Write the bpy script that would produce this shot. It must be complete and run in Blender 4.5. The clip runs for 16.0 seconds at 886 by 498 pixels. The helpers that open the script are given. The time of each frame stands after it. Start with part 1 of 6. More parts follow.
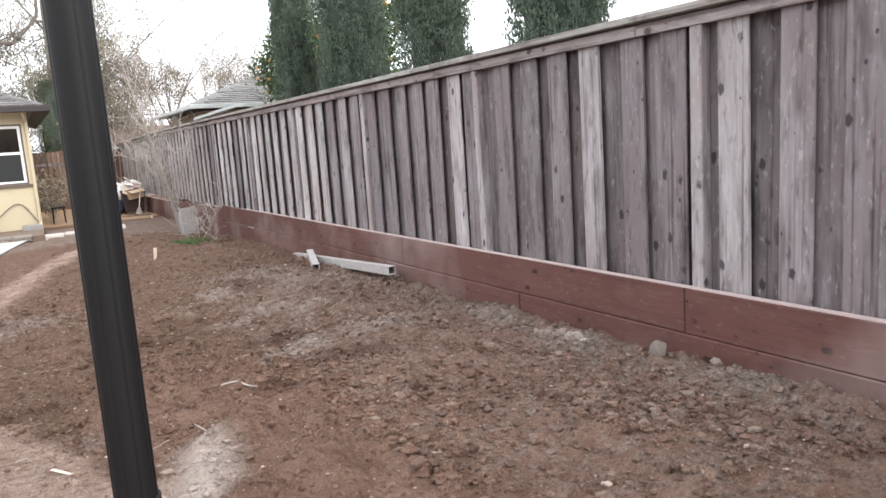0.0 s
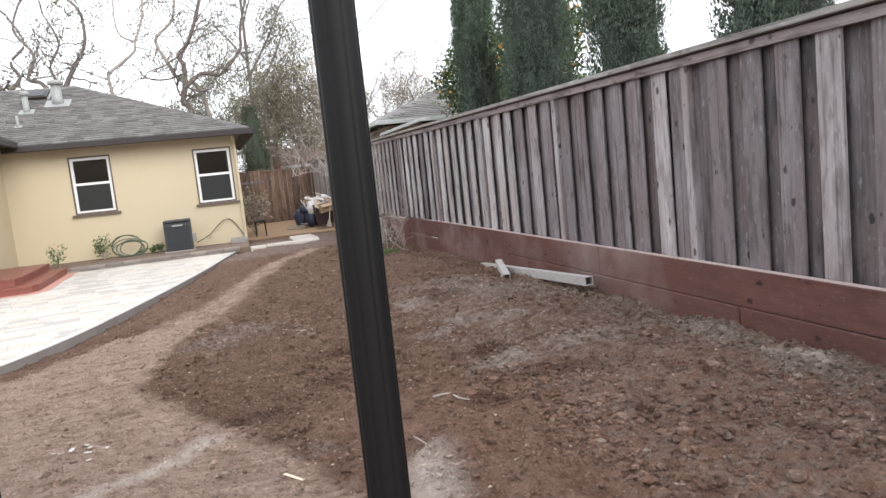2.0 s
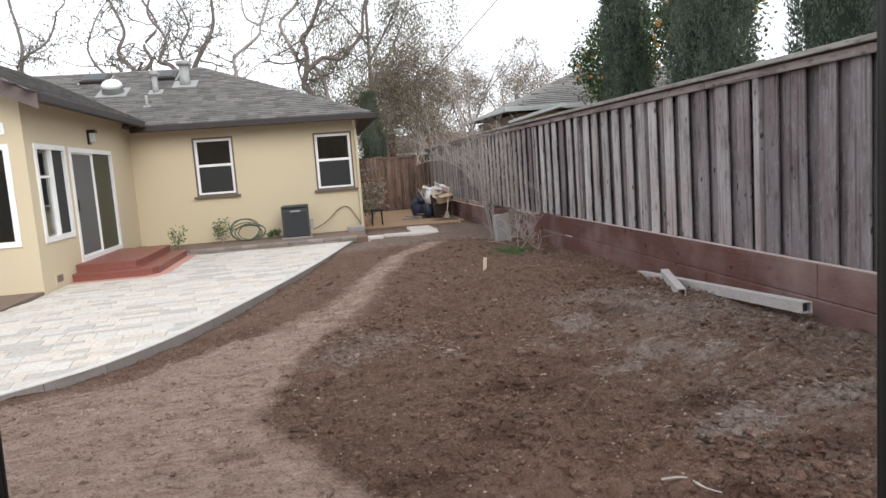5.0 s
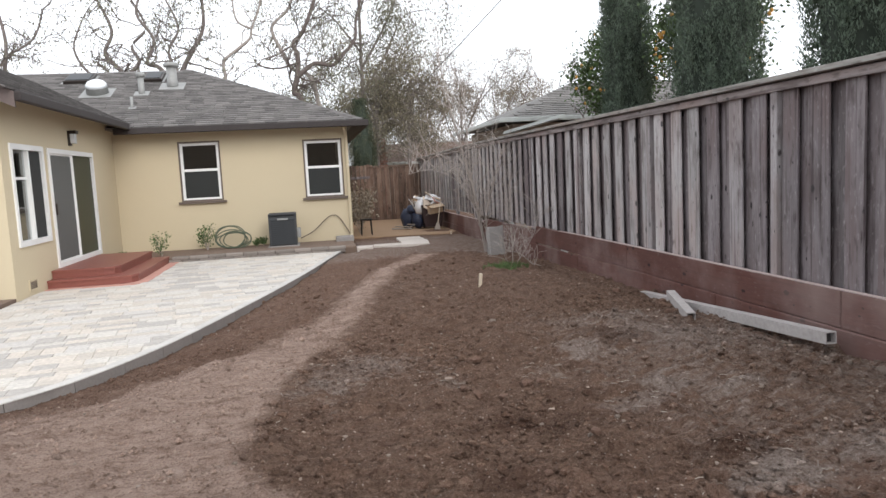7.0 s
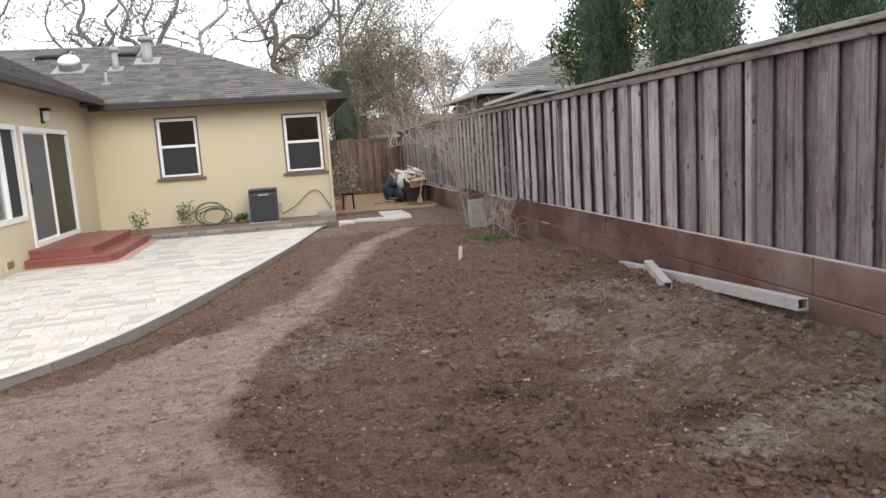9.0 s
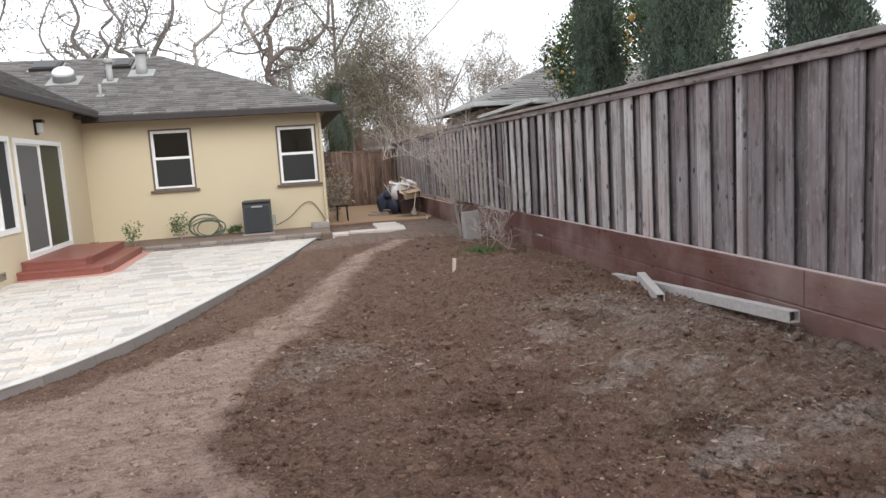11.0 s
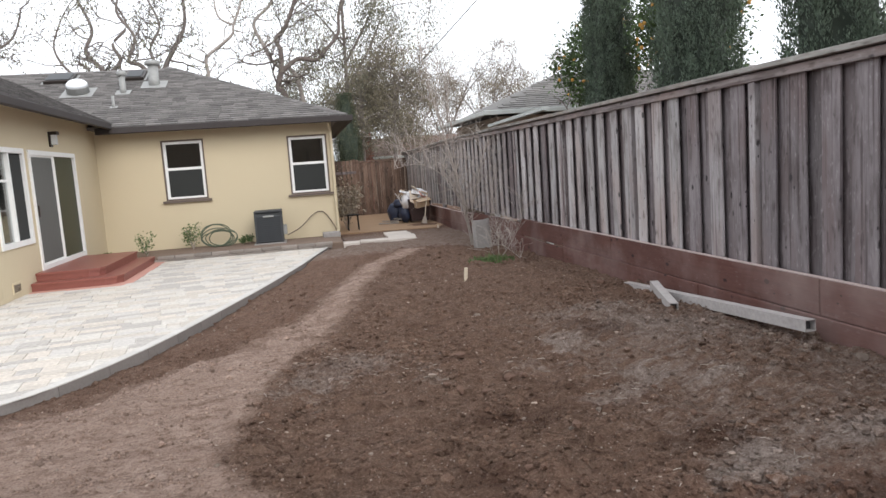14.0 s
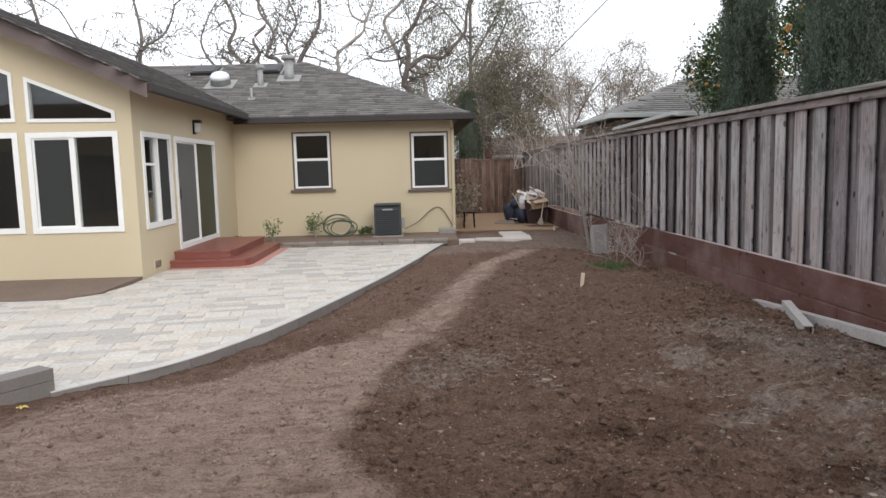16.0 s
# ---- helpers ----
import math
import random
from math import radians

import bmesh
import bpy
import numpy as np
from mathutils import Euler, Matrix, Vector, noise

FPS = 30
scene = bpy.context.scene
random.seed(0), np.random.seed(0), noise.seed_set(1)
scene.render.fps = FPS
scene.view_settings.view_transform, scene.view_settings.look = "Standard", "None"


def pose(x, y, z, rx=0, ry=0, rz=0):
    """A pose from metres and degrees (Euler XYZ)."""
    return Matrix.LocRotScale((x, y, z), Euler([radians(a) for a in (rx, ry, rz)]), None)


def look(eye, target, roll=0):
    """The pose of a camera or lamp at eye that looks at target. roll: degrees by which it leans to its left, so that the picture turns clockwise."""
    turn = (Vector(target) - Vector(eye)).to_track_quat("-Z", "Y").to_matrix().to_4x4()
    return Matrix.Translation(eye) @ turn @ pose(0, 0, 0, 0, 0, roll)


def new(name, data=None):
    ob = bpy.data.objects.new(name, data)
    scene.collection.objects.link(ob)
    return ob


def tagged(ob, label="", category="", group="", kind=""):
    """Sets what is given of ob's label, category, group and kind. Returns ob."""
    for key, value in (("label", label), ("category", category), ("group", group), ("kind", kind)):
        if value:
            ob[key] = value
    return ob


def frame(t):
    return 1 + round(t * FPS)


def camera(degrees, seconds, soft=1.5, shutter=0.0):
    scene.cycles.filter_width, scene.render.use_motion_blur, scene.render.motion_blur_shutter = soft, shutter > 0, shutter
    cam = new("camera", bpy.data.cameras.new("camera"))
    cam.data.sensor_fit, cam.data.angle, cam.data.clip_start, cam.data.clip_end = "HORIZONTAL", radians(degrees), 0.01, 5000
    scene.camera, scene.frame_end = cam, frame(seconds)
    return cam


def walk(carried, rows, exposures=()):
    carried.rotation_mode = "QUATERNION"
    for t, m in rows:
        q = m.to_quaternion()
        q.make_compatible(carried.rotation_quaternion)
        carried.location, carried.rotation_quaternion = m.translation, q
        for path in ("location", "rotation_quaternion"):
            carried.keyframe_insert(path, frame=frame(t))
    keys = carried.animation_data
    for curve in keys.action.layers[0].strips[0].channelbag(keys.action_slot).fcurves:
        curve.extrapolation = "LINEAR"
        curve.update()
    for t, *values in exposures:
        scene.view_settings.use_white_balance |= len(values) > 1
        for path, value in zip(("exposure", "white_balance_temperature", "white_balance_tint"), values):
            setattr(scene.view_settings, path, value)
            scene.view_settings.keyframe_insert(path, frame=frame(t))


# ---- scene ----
cam = camera(63.6, 16.0)
PATH = [
    (0, (-0.377, 0.447, 1.386), (0.634, 2.145, 1.079), -3.8),
    (0.5, (-0.295, 0.484, 1.398), (0.522, 2.29, 1.128), -3.3),
    (1, (-0.309, 0.508, 1.403), (0.473, 2.333, 1.161), -3.0),
    (1.5, (-0.401, 0.581, 1.393), (0.269, 2.444, 1.106), -4.6),
    (2, (-0.53, 0.721, 1.38), (0.059, 2.617, 1.14), -5.9),
    (2.5, (-0.57, 0.886, 1.375), (-0.157, 2.83, 1.152), -4.4),
    (3, (-0.568, 1.098, 1.39), (-0.358, 3.07, 1.134), -3.8),
    (3.5, (-0.614, 1.324, 1.384), (-0.397, 3.302, 1.181), -3.8),
    (3.7, (-0.661, 1.437, 1.382), (-0.377, 3.403, 1.151), -4.1),
    (5.8, (-0.776, 2.245, 1.392), (-0.438, 4.201, 1.147), -4.3),
    (6, (-0.797, 2.31, 1.38), (-0.413, 4.254, 1.115), -4.3),
    (6.5, (-0.783, 2.395, 1.397), (-0.321, 4.326, 1.158), -2.9),
    (7, (-0.742, 2.406, 1.407), (-0.393, 4.363, 1.193), -2.9),
    (7.5, (-0.715, 2.394, 1.406), (-0.392, 4.353, 1.167), -3.5),
    (8, (-0.692, 2.395, 1.395), (-0.349, 4.348, 1.134), -4.1),
    (8.5, (-0.677, 2.405, 1.403), (-0.309, 4.353, 1.137), -3.8),
    (9, (-0.671, 2.399, 1.406), (-0.288, 4.341, 1.115), -3.7),
    (11.5, (-0.673, 2.381, 1.42), (-0.266, 4.322, 1.164), -3.7),
    (12, (-0.661, 2.392, 1.424), (-0.243, 4.332, 1.173), -3.9),
    (12.5, (-0.664, 2.393, 1.429), (-0.21, 4.328, 1.2), -3.6),
    (13, (-0.672, 2.396, 1.429), (-0.23, 4.332, 1.195), -4.0),
    (13.5, (-0.682, 2.393, 1.428), (-0.265, 4.335, 1.196), -3.9),
    (14, (-0.684, 2.39, 1.43), (-0.308, 4.34, 1.194), -4.0),
    (14.5, (-0.678, 2.392, 1.428), (-0.343, 4.35, 1.191), -3.8),
    (15, (-0.699, 2.386, 1.44), (-0.467, 4.359, 1.207), -2.8),
    (15.5, (-0.714, 2.4, 1.443), (-0.585, 4.384, 1.227), -1.9),
    (16, (-0.744, 2.412, 1.443), (-0.677, 4.398, 1.219), -1.5),
]
LIGHT = [(0, 1.36), (0.4, 1.12), (1, 1.14), (1.5, 1.08), (2, 0.95), (3, 0.68), (3.7, 0.54), (6, 0.62), (7, 0.57), (9, 0.7), (12.5, 0.67), (13, 0.64), (14, 0.61), (14.5, 0.59), (15.2, 0.48), (16, 0.34)]
walk(cam, [(t, look(eye, target, roll)) for t, eye, target, roll in PATH], LIGHT)

# ---- world, sun ----
world = bpy.data.worlds.new("sky")
scene.world = world
world.use_nodes = True
wn = world.node_tree.nodes
wl = world.node_tree.links
wn.clear()
sky = wn.new("ShaderNodeTexSky")
sky.sky_type = "NISHITA"
sky.sun_disc = False
sky.sun_elevation = radians(28)
sky.sun_rotation = radians(162)
sky.air_density, sky.dust_density, sky.ozone_density = 1.0, 1.0, 1.0
veil = wn.new("ShaderNodeHueSaturation")
veil.inputs["Saturation"].default_value = 0.10
cloud = wn.new("ShaderNodeMix")
cloud.data_type = "RGBA"
cloud.inputs[0].default_value = 0.82
cloud.inputs[7].default_value = (7.6, 7.95, 8.5, 1)
back = wn.new("ShaderNodeBackground")
back.inputs["Strength"].default_value = 0.15
wout = wn.new("ShaderNodeOutputWorld")
wl.new(sky.outputs[0], veil.inputs["Color"])
wl.new(veil.outputs[0], cloud.inputs[6])
wl.new(cloud.outputs[2], back.inputs["Color"])
wl.new(back.outputs[0], wout.inputs["Surface"])

sun = new("sun", bpy.data.lights.new("sun", "SUN"))
sun.data.energy = 1.1
sun.data.angle = radians(40)
sun.data.color = (1.0, 0.97, 0.93)
sun.matrix_world = look((10, -22, 17), (0, 8, 0))


# ---- materials ----
def lerp(a, b, t):
    return a + (b - a) * t


def mix_rgb(nt, mode, fac, a, b):
    n = nt.nodes.new("ShaderNodeMix")
    n.data_type, n.blend_type = "RGBA", mode
    for sock, v in ((n.inputs[0], fac), (n.inputs[6], a), (n.inputs[7], b)):
        if hasattr(v, "is_output"):
            nt.links.new(v, sock)
        elif isinstance(v, tuple):
            sock.default_value = (*v, 1)
        else:
            sock.default_value = v
    return n.outputs[2]


def ramp(nt, src, lo, hi):
    n = nt.nodes.new("ShaderNodeMapRange")
    n.inputs[1].default_value, n.inputs[2].default_value = lo, hi
    nt.links.new(src, n.inputs[0])
    return n.outputs[0]


def fractal(nt, scale, detail=4.0, stretch=(1, 1, 1), rough=0.55):
    co = nt.nodes.new("ShaderNodeTexCoord")
    mp = nt.nodes.new("ShaderNodeMapping")
    mp.inputs["Scale"].default_value = stretch
    nz = nt.nodes.new("ShaderNodeTexNoise")
    nz.inputs["Scale"].default_value, nz.inputs["Detail"].default_value = scale, detail
    nz.inputs["Roughness"].default_value = rough
    nt.links.new(co.outputs["Object"], mp.inputs[0])
    nt.links.new(mp.outputs[0], nz.inputs["Vector"])
    return nz.outputs[0]


def surface(name, colour, dark=None, rough=0.8, grain=30.0, stain=1.2, stretch=(1, 1, 1), bump=0.25, vary=0.0, island=0.0,
            metal=0.0, stain_amount=0.6, spec=0.4, gap=0.01):
    """Colour broken up by grain and by larger stains, with relief; vary and island shift the tone piece by piece."""
    m = bpy.data.materials.new(name)
    m.use_nodes = True
    nt = m.node_tree
    bsdf = nt.nodes["Principled BSDF"]
    dark = dark or tuple(c * 0.6 for c in colour)
    fine = fractal(nt, grain, 6, stretch)
    wide = fractal(nt, stain, 4, stretch)
    col = mix_rgb(nt, "MIX", ramp(nt, fine, 0.35, 0.7), dark, colour)
    col2 = mix_rgb(nt, "MIX", ramp(nt, wide, 0.3, 0.7), tuple(c * 0.5 + d * 0.5 for c, d in zip(colour, dark)), colour)
    col = mix_rgb(nt, "MIX", stain_amount, col, col2)
    for amount, kind in ((vary, "obj"), (island, "isl")):
        if amount:
            if kind == "obj":
                src = nt.nodes.new("ShaderNodeObjectInfo").outputs["Random"]
            else:
                src = nt.nodes.new("ShaderNodeNewGeometry").outputs["Random Per Island"]
            hs = nt.nodes.new("ShaderNodeHueSaturation")
            mr = nt.nodes.new("ShaderNodeMapRange")
            mr.inputs[3].default_value, mr.inputs[4].default_value = 1 - amount, 1 + amount
            nt.links.new(src, mr.inputs[0])
            nt.links.new(mr.outputs[0], hs.inputs["Value"])
            nt.links.new(col, hs.inputs["Color"])
            col = hs.outputs[0]
    nt.links.new(col, bsdf.inputs["Base Color"])
    bsdf.inputs["Roughness"].default_value = rough
    bsdf.inputs["Metallic"].default_value = metal
    bsdf.inputs["Specular IOR Level"].default_value = spec
    if bump:
        bp = nt.nodes.new("ShaderNodeBump")
        bp.inputs["Strength"].default_value, bp.inputs["Distance"].default_value = bump, gap
        nt.links.new(fine, bp.inputs["Height"])
        nt.links.new(bp.outputs[0], bsdf.inputs["Normal"])
    return m


def leafy(name, colour, vary=0.35):
    return surface(name, colour, rough=0.6, grain=8, stain=0.8, bump=0, island=vary, spec=0.25)


def weathered_wood(name, colour, dark, knots=True, vary=0.2, axis=2, soft=0.0):
    """Old boards: grain along one axis, blotches, dark knots and streaks."""
    along_axis = lambda a, c: tuple(c if k == axis else a for k in range(3))
    m = surface(name, colour, dark, rough=0.85, grain=52, stain=5, stretch=along_axis(1, 0.13), bump=0.45, vary=vary, stain_amount=0.62, gap=0.005)
    nt = m.node_tree
    bsdf = nt.nodes["Principled BSDF"]
    col = bsdf.inputs["Base Color"].links[0].from_socket
    co = nt.nodes.new("ShaderNodeTexCoord")
    off = nt.nodes.new("ShaderNodeObjectInfo")
    add = nt.nodes.new("ShaderNodeVectorMath")
    mul = nt.nodes.new("ShaderNodeVectorMath")
    mul.operation = "SCALE"
    mul.inputs[3].default_value = 37.0
    comb = nt.nodes.new("ShaderNodeCombineXYZ")
    for k in range(3):
        nt.links.new(off.outputs["Random"], comb.inputs[k])
    nt.links.new(comb.outputs[0], mul.inputs[0])
    nt.links.new(co.outputs["Object"], add.inputs[0])
    nt.links.new(mul.outputs[0], add.inputs[1])

    def pattern(kind, scale, detail=4):
        mp = nt.nodes.new("ShaderNodeMapping")
        mp.inputs["Scale"].default_value = scale
        nt.links.new(add.outputs[0], mp.inputs[0])
        n = nt.nodes.new(kind)
        n.inputs["Scale"].default_value = 1.0
        nt.links.new(mp.outputs[0], n.inputs["Vector"])
        if kind == "ShaderNodeTexNoise":
            n.inputs["Detail"].default_value = detail
            return n.outputs[0]
        return n.outputs["Distance"]

    blotch = pattern("ShaderNodeTexNoise", along_axis(9, 2.2), 5)
    col = mix_rgb(nt, "MULTIPLY", ramp(nt, blotch, 0.52, 0.34), col, tuple(lerp(c, 1, soft) for c in (0.58, 0.54, 0.53)))
    col = mix_rgb(nt, "SCREEN", ramp(nt, blotch, 0.58, 0.85), col, tuple(lerp(c, 0, soft) for c in (0.16, 0.15, 0.15)))
    worn = pattern("ShaderNodeTexNoise", along_axis(4.5, 1.1), 4)
    col = mix_rgb(nt, "MIX", ramp(nt, worn, 0.48, 0.66), col, tuple(lerp(d * k, c, 0.25 + 0.6 * soft) for d, c, k in zip(dark, colour, (1.15, 0.98, 0.92))))
    mould = pattern("ShaderNodeTexNoise", along_axis(22, 6), 6)
    col = mix_rgb(nt, "MULTIPLY", ramp(nt, mould, 0.58, 0.74), col, tuple(lerp(c, 1, soft) for c in (0.5, 0.47, 0.46)))
    chalk = pattern("ShaderNodeTexNoise", along_axis(38, 15), 6)
    col = mix_rgb(nt, "SCREEN", ramp(nt, chalk, 0.6, 0.78), col, tuple(lerp(c, 0, soft) for c in (0.17, 0.165, 0.165)))
    streak = pattern("ShaderNodeTexNoise", along_axis(32, 0.6), 3)
    col = mix_rgb(nt, "MULTIPLY", ramp(nt, streak, 0.55, 0.7), col, tuple(lerp(c, 1, soft) for c in (0.5, 0.46, 0.46)))
    if knots:
        for size, lo, hi in ((along_axis(6.0, 3.6), 0.13, 0.085), (along_axis(10, 6), 0.075, 0.04)):
            wob = nt.nodes.new("ShaderNodeMath")
            wob.operation = "MULTIPLY_ADD"
            wob.inputs[1].default_value = 0.16
            nt.links.new(pattern("ShaderNodeTexNoise", along_axis(60, 35), 2), wob.inputs[0])
            nt.links.new(pattern("ShaderNodeTexVoronoi", size), wob.inputs[2])
            spot = ramp(nt, wob.outputs[0], lo + 0.1, hi + 0.085)
            col = mix_rgb(nt, "MIX", spot, col, tuple(c * 0.35 for c in dark))
    nt.links.new(col, bsdf.inputs["Base Color"])
    return m


def glass(name):
    m = bpy.data.materials.new(name)
    m.use_nodes = True
    b = m.node_tree.nodes["Principled BSDF"]
    b.inputs["Base Color"].default_value = (0.72, 0.75, 0.74, 1)
    b.inputs["Transmission Weight"].default_value = 1.0
    b.inputs["Roughness"].default_value = 0.02
    b.inputs["IOR"].default_value = 1.5
    return m


M_STUCCO = surface("yellow_stucco", (0.6, 0.512, 0.36), (0.53, 0.45, 0.313), rough=0.9, grain=90, stain=0.7, bump=0.35, stain_amount=0.5, gap=0.004)
M_WHITE = surface("white_vinyl", (0.82, 0.82, 0.81), (0.74, 0.74, 0.73), rough=0.45, grain=12, bump=0.05)
M_BROWNTRIM = surface("dark_brown_paint", (0.046, 0.038, 0.037), (0.034, 0.028, 0.027), rough=0.75, grain=25, bump=0.1)
M_FASCIA = surface("brown_fascia_paint", (0.15, 0.115, 0.105), (0.12, 0.09, 0.085), rough=0.6, grain=25, bump=0.1)
M_TAUPE = surface("taupe_window_trim", (0.15, 0.115, 0.095), (0.11, 0.085, 0.07), rough=0.7, grain=20, bump=0.1)
M_SHINGLE = surface("grey_brown_shingle", (0.2, 0.186, 0.178), (0.07, 0.065, 0.063), rough=0.95, grain=34, stain=2.2, bump=0.5, island=0.3, gap=0.005)
M_SHINGLE_FAR = surface("pale_grey_shingle", (0.215, 0.205, 0.195), (0.135, 0.127, 0.12), rough=0.95, grain=50, bump=0.3, island=0.22)
M_GLASS = glass("window_glass")
# room walls get the gloom of an unlit room as their colour
M_ROOM = surface("unlit_room_tone", (0.14, 0.135, 0.12), (0.11, 0.105, 0.095), rough=0.9, grain=6, bump=0)
M_SCREEN = surface("grey_insect_screen", (0.034, 0.036, 0.035), (0.027, 0.029, 0.028), rough=0.9, grain=120, bump=0.2)
M_DOORSCREEN = surface("pale_insect_screen", (0.125, 0.125, 0.118), (0.1, 0.1, 0.095), rough=0.9, grain=120, bump=0.1)
# tone of the door pane's dark reflection, painted as a colour
M_OLIVE_REFLECTION = surface("dark_olive_reflection", (0.042, 0.046, 0.026), (0.034, 0.038, 0.02), rough=0.5, grain=4, bump=0)
M_EDGE = surface("brown_edging_stone", (0.27, 0.235, 0.21), (0.16, 0.138, 0.122), rough=0.95, grain=30, bump=0.5, vary=0.2)
M_NBTRIM = surface("chalky_trim_paint", (0.52, 0.54, 0.52), (0.44, 0.46, 0.44), rough=0.7, grain=10, bump=0.05)
M_FENCE = weathered_wood("weathered_grey_redwood", (0.43, 0.402, 0.406), (0.2, 0.178, 0.18), vary=0.3)
# same wood as the fronts, darkened for the shade between them
M_FENCEBACK = weathered_wood("weathered_shade_redwood", (0.205, 0.18, 0.184), (0.1, 0.085, 0.088), vary=0.36)
M_BACKFENCE = weathered_wood("brown_redwood", (0.17, 0.113, 0.084), (0.085, 0.055, 0.042), vary=0.45)
M_CAP = weathered_wood("grey_cap_board", (0.38, 0.365, 0.34), (0.2, 0.188, 0.174), False, 0.1, 1)
M_TRIMB = weathered_wood("grey_trim_board", (0.37, 0.33, 0.325), (0.22, 0.19, 0.185), True, 0.1, 1)
M_STAIN = weathered_wood("red_brown_stained_board", (0.12, 0.052, 0.041), (0.086, 0.037, 0.031), True, 0.1, 1, 0.7)
def dusty_bloom(m):
    """Pale dust wiped over parts of a board."""
    nt = m.node_tree
    b = nt.nodes["Principled BSDF"]
    co = nt.nodes.new("ShaderNodeNewGeometry")
    nz = nt.nodes.new("ShaderNodeTexNoise")
    nz.inputs["Scale"].default_value, nz.inputs["Detail"].default_value = 0.75, 5
    nt.links.new(co.outputs["Position"], nz.inputs["Vector"])
    col = mix_rgb(nt, "MIX", ramp(nt, nz.outputs[0], 0.5, 0.9), b.inputs["Base Color"].links[0].from_socket, (0.36, 0.28, 0.26))
    nt.links.new(col, b.inputs["Base Color"])


dusty_bloom(M_STAIN)
# dust on the top edge, with the skylight it catches in the colour
M_SKYLIT_DUST = surface("skylit_dusty_edge", (0.52, 0.42, 0.4), (0.4, 0.3, 0.28), rough=0.95, grain=40, bump=0.2)
M_PAVER = surface("pale_concrete_paver", (0.63, 0.6, 0.555), (0.4, 0.378, 0.35), rough=0.85, grain=24, stain=4.5, bump=0.25, vary=0.12, stain_amount=0.35)
M_PAVERS = surface("pale_concrete_pavers", (0.63, 0.6, 0.555), (0.4, 0.378, 0.35), rough=0.85, grain=24, stain=4.5, bump=0.25, island=0.12, stain_amount=0.35)
def paver_tints(m, isl):
    """Beige, grey and near-white pavers in one batch."""
    nt = m.node_tree
    b = nt.nodes["Principled BSDF"]
    col = b.inputs["Base Color"].links[0].from_socket
    src = nt.nodes.new("ShaderNodeNewGeometry").outputs["Random Per Island"] if isl else nt.nodes.new("ShaderNodeObjectInfo").outputs["Random"]
    rampn = nt.nodes.new("ShaderNodeValToRGB")
    rampn.color_ramp.interpolation = "CONSTANT"
    for pos, c in ((0.0, (0.89, 0.865, 0.86)), (0.22, (1.0, 0.945, 0.895)), (0.45, (1.04, 1.02, 1.0)), (0.68, (0.93, 0.915, 0.92)), (0.85, (0.98, 0.92, 0.87))):
        e = rampn.color_ramp.elements[0] if pos == 0 else rampn.color_ramp.elements.new(pos)
        e.position, e.color = pos, (*c, 1)
    rampn.color_ramp.elements.remove(rampn.color_ramp.elements[-1])
    nt.links.new(src, rampn.inputs[0])
    nt.links.new(mix_rgb(nt, "MULTIPLY", 1.0, col, rampn.outputs[0]), b.inputs["Base Color"])


paver_tints(M_PAVER, False)
paver_tints(M_PAVERS, True)
M_BORDER = surface("light_border_paver", (0.58, 0.55, 0.515), (0.42, 0.4, 0.375), rough=0.85, grain=45, stain=2.5, bump=0.2, vary=0.06)
M_GROUT = surface("sandy_joint", (0.6, 0.56, 0.52), (0.5, 0.465, 0.43), rough=0.95, grain=60, bump=0.2)
M_KERB = surface("grey_concrete_kerb", (0.245, 0.22, 0.207), (0.165, 0.147, 0.137), rough=0.9, grain=50, stain=3, bump=0.35, vary=0.06)
M_REDSTEP = surface("red_painted_concrete", (0.26, 0.09, 0.07), (0.2, 0.07, 0.056), rough=0.42, grain=35, stain=1.8, bump=0.15)
M_PINK = surface("pinkish_paver", (0.5, 0.27, 0.22), (0.4, 0.2, 0.16), rough=0.85, grain=40, bump=0.2, vary=0.1)
M_BLACK = surface("black_powder_coat", (0.009, 0.0085, 0.009), (0.006, 0.006, 0.006), rough=0.55, grain=60, bump=0.05, spec=0.22)
M_METAL = surface("galvanised_metal", (0.36, 0.36, 0.35), (0.26, 0.26, 0.25), rough=0.6, grain=20, bump=0.1, metal=0.3)
M_DOME = surface("milky_acrylic", (0.78, 0.8, 0.82), (0.7, 0.72, 0.74), rough=0.15, grain=5, bump=0)
M_AC = surface("dark_grey_enamel", (0.045, 0.048, 0.052), (0.033, 0.035, 0.038), rough=0.5, grain=30, bump=0.05)
M_HOSE = surface("green_rubber_hose", (0.1, 0.125, 0.085), (0.07, 0.09, 0.06), rough=0.5, grain=40, bump=0.05)
M_CABLE = surface("black_cable", (0.03, 0.03, 0.03), rough=0.6, grain=20, bump=0)
M_TUBE = surface("dusty_grey_tube", (0.47, 0.435, 0.42), (0.26, 0.235, 0.225), rough=0.75, grain=30, stain=3, bump=0.15)
# near-black colour that stands for shade in a hollow
M_HOLLOW = surface("tube_hollow_shade", (0.05, 0.045, 0.045), rough=0.9, grain=20, bump=0)
M_CONC = surface("pale_concrete", (0.34, 0.32, 0.305), (0.22, 0.2, 0.19), rough=0.95, grain=25, stain=4, bump=0.5)
M_ROCK = surface("pale_grey_rock", (0.24, 0.2, 0.175), (0.13, 0.105, 0.09), rough=0.95, grain=14, stain=5, bump=0.6)
M_WALKSTONE = surface("whitish_stone_slab", (0.6, 0.54, 0.49), (0.45, 0.4, 0.36), rough=0.9, grain=30, bump=0.3, vary=0.08)
M_PLY = surface("tan_plywood", (0.36, 0.24, 0.15), (0.28, 0.18, 0.11), rough=0.8, grain=14, stain=1.2, stretch=(0.2, 1, 1), bump=0.15)
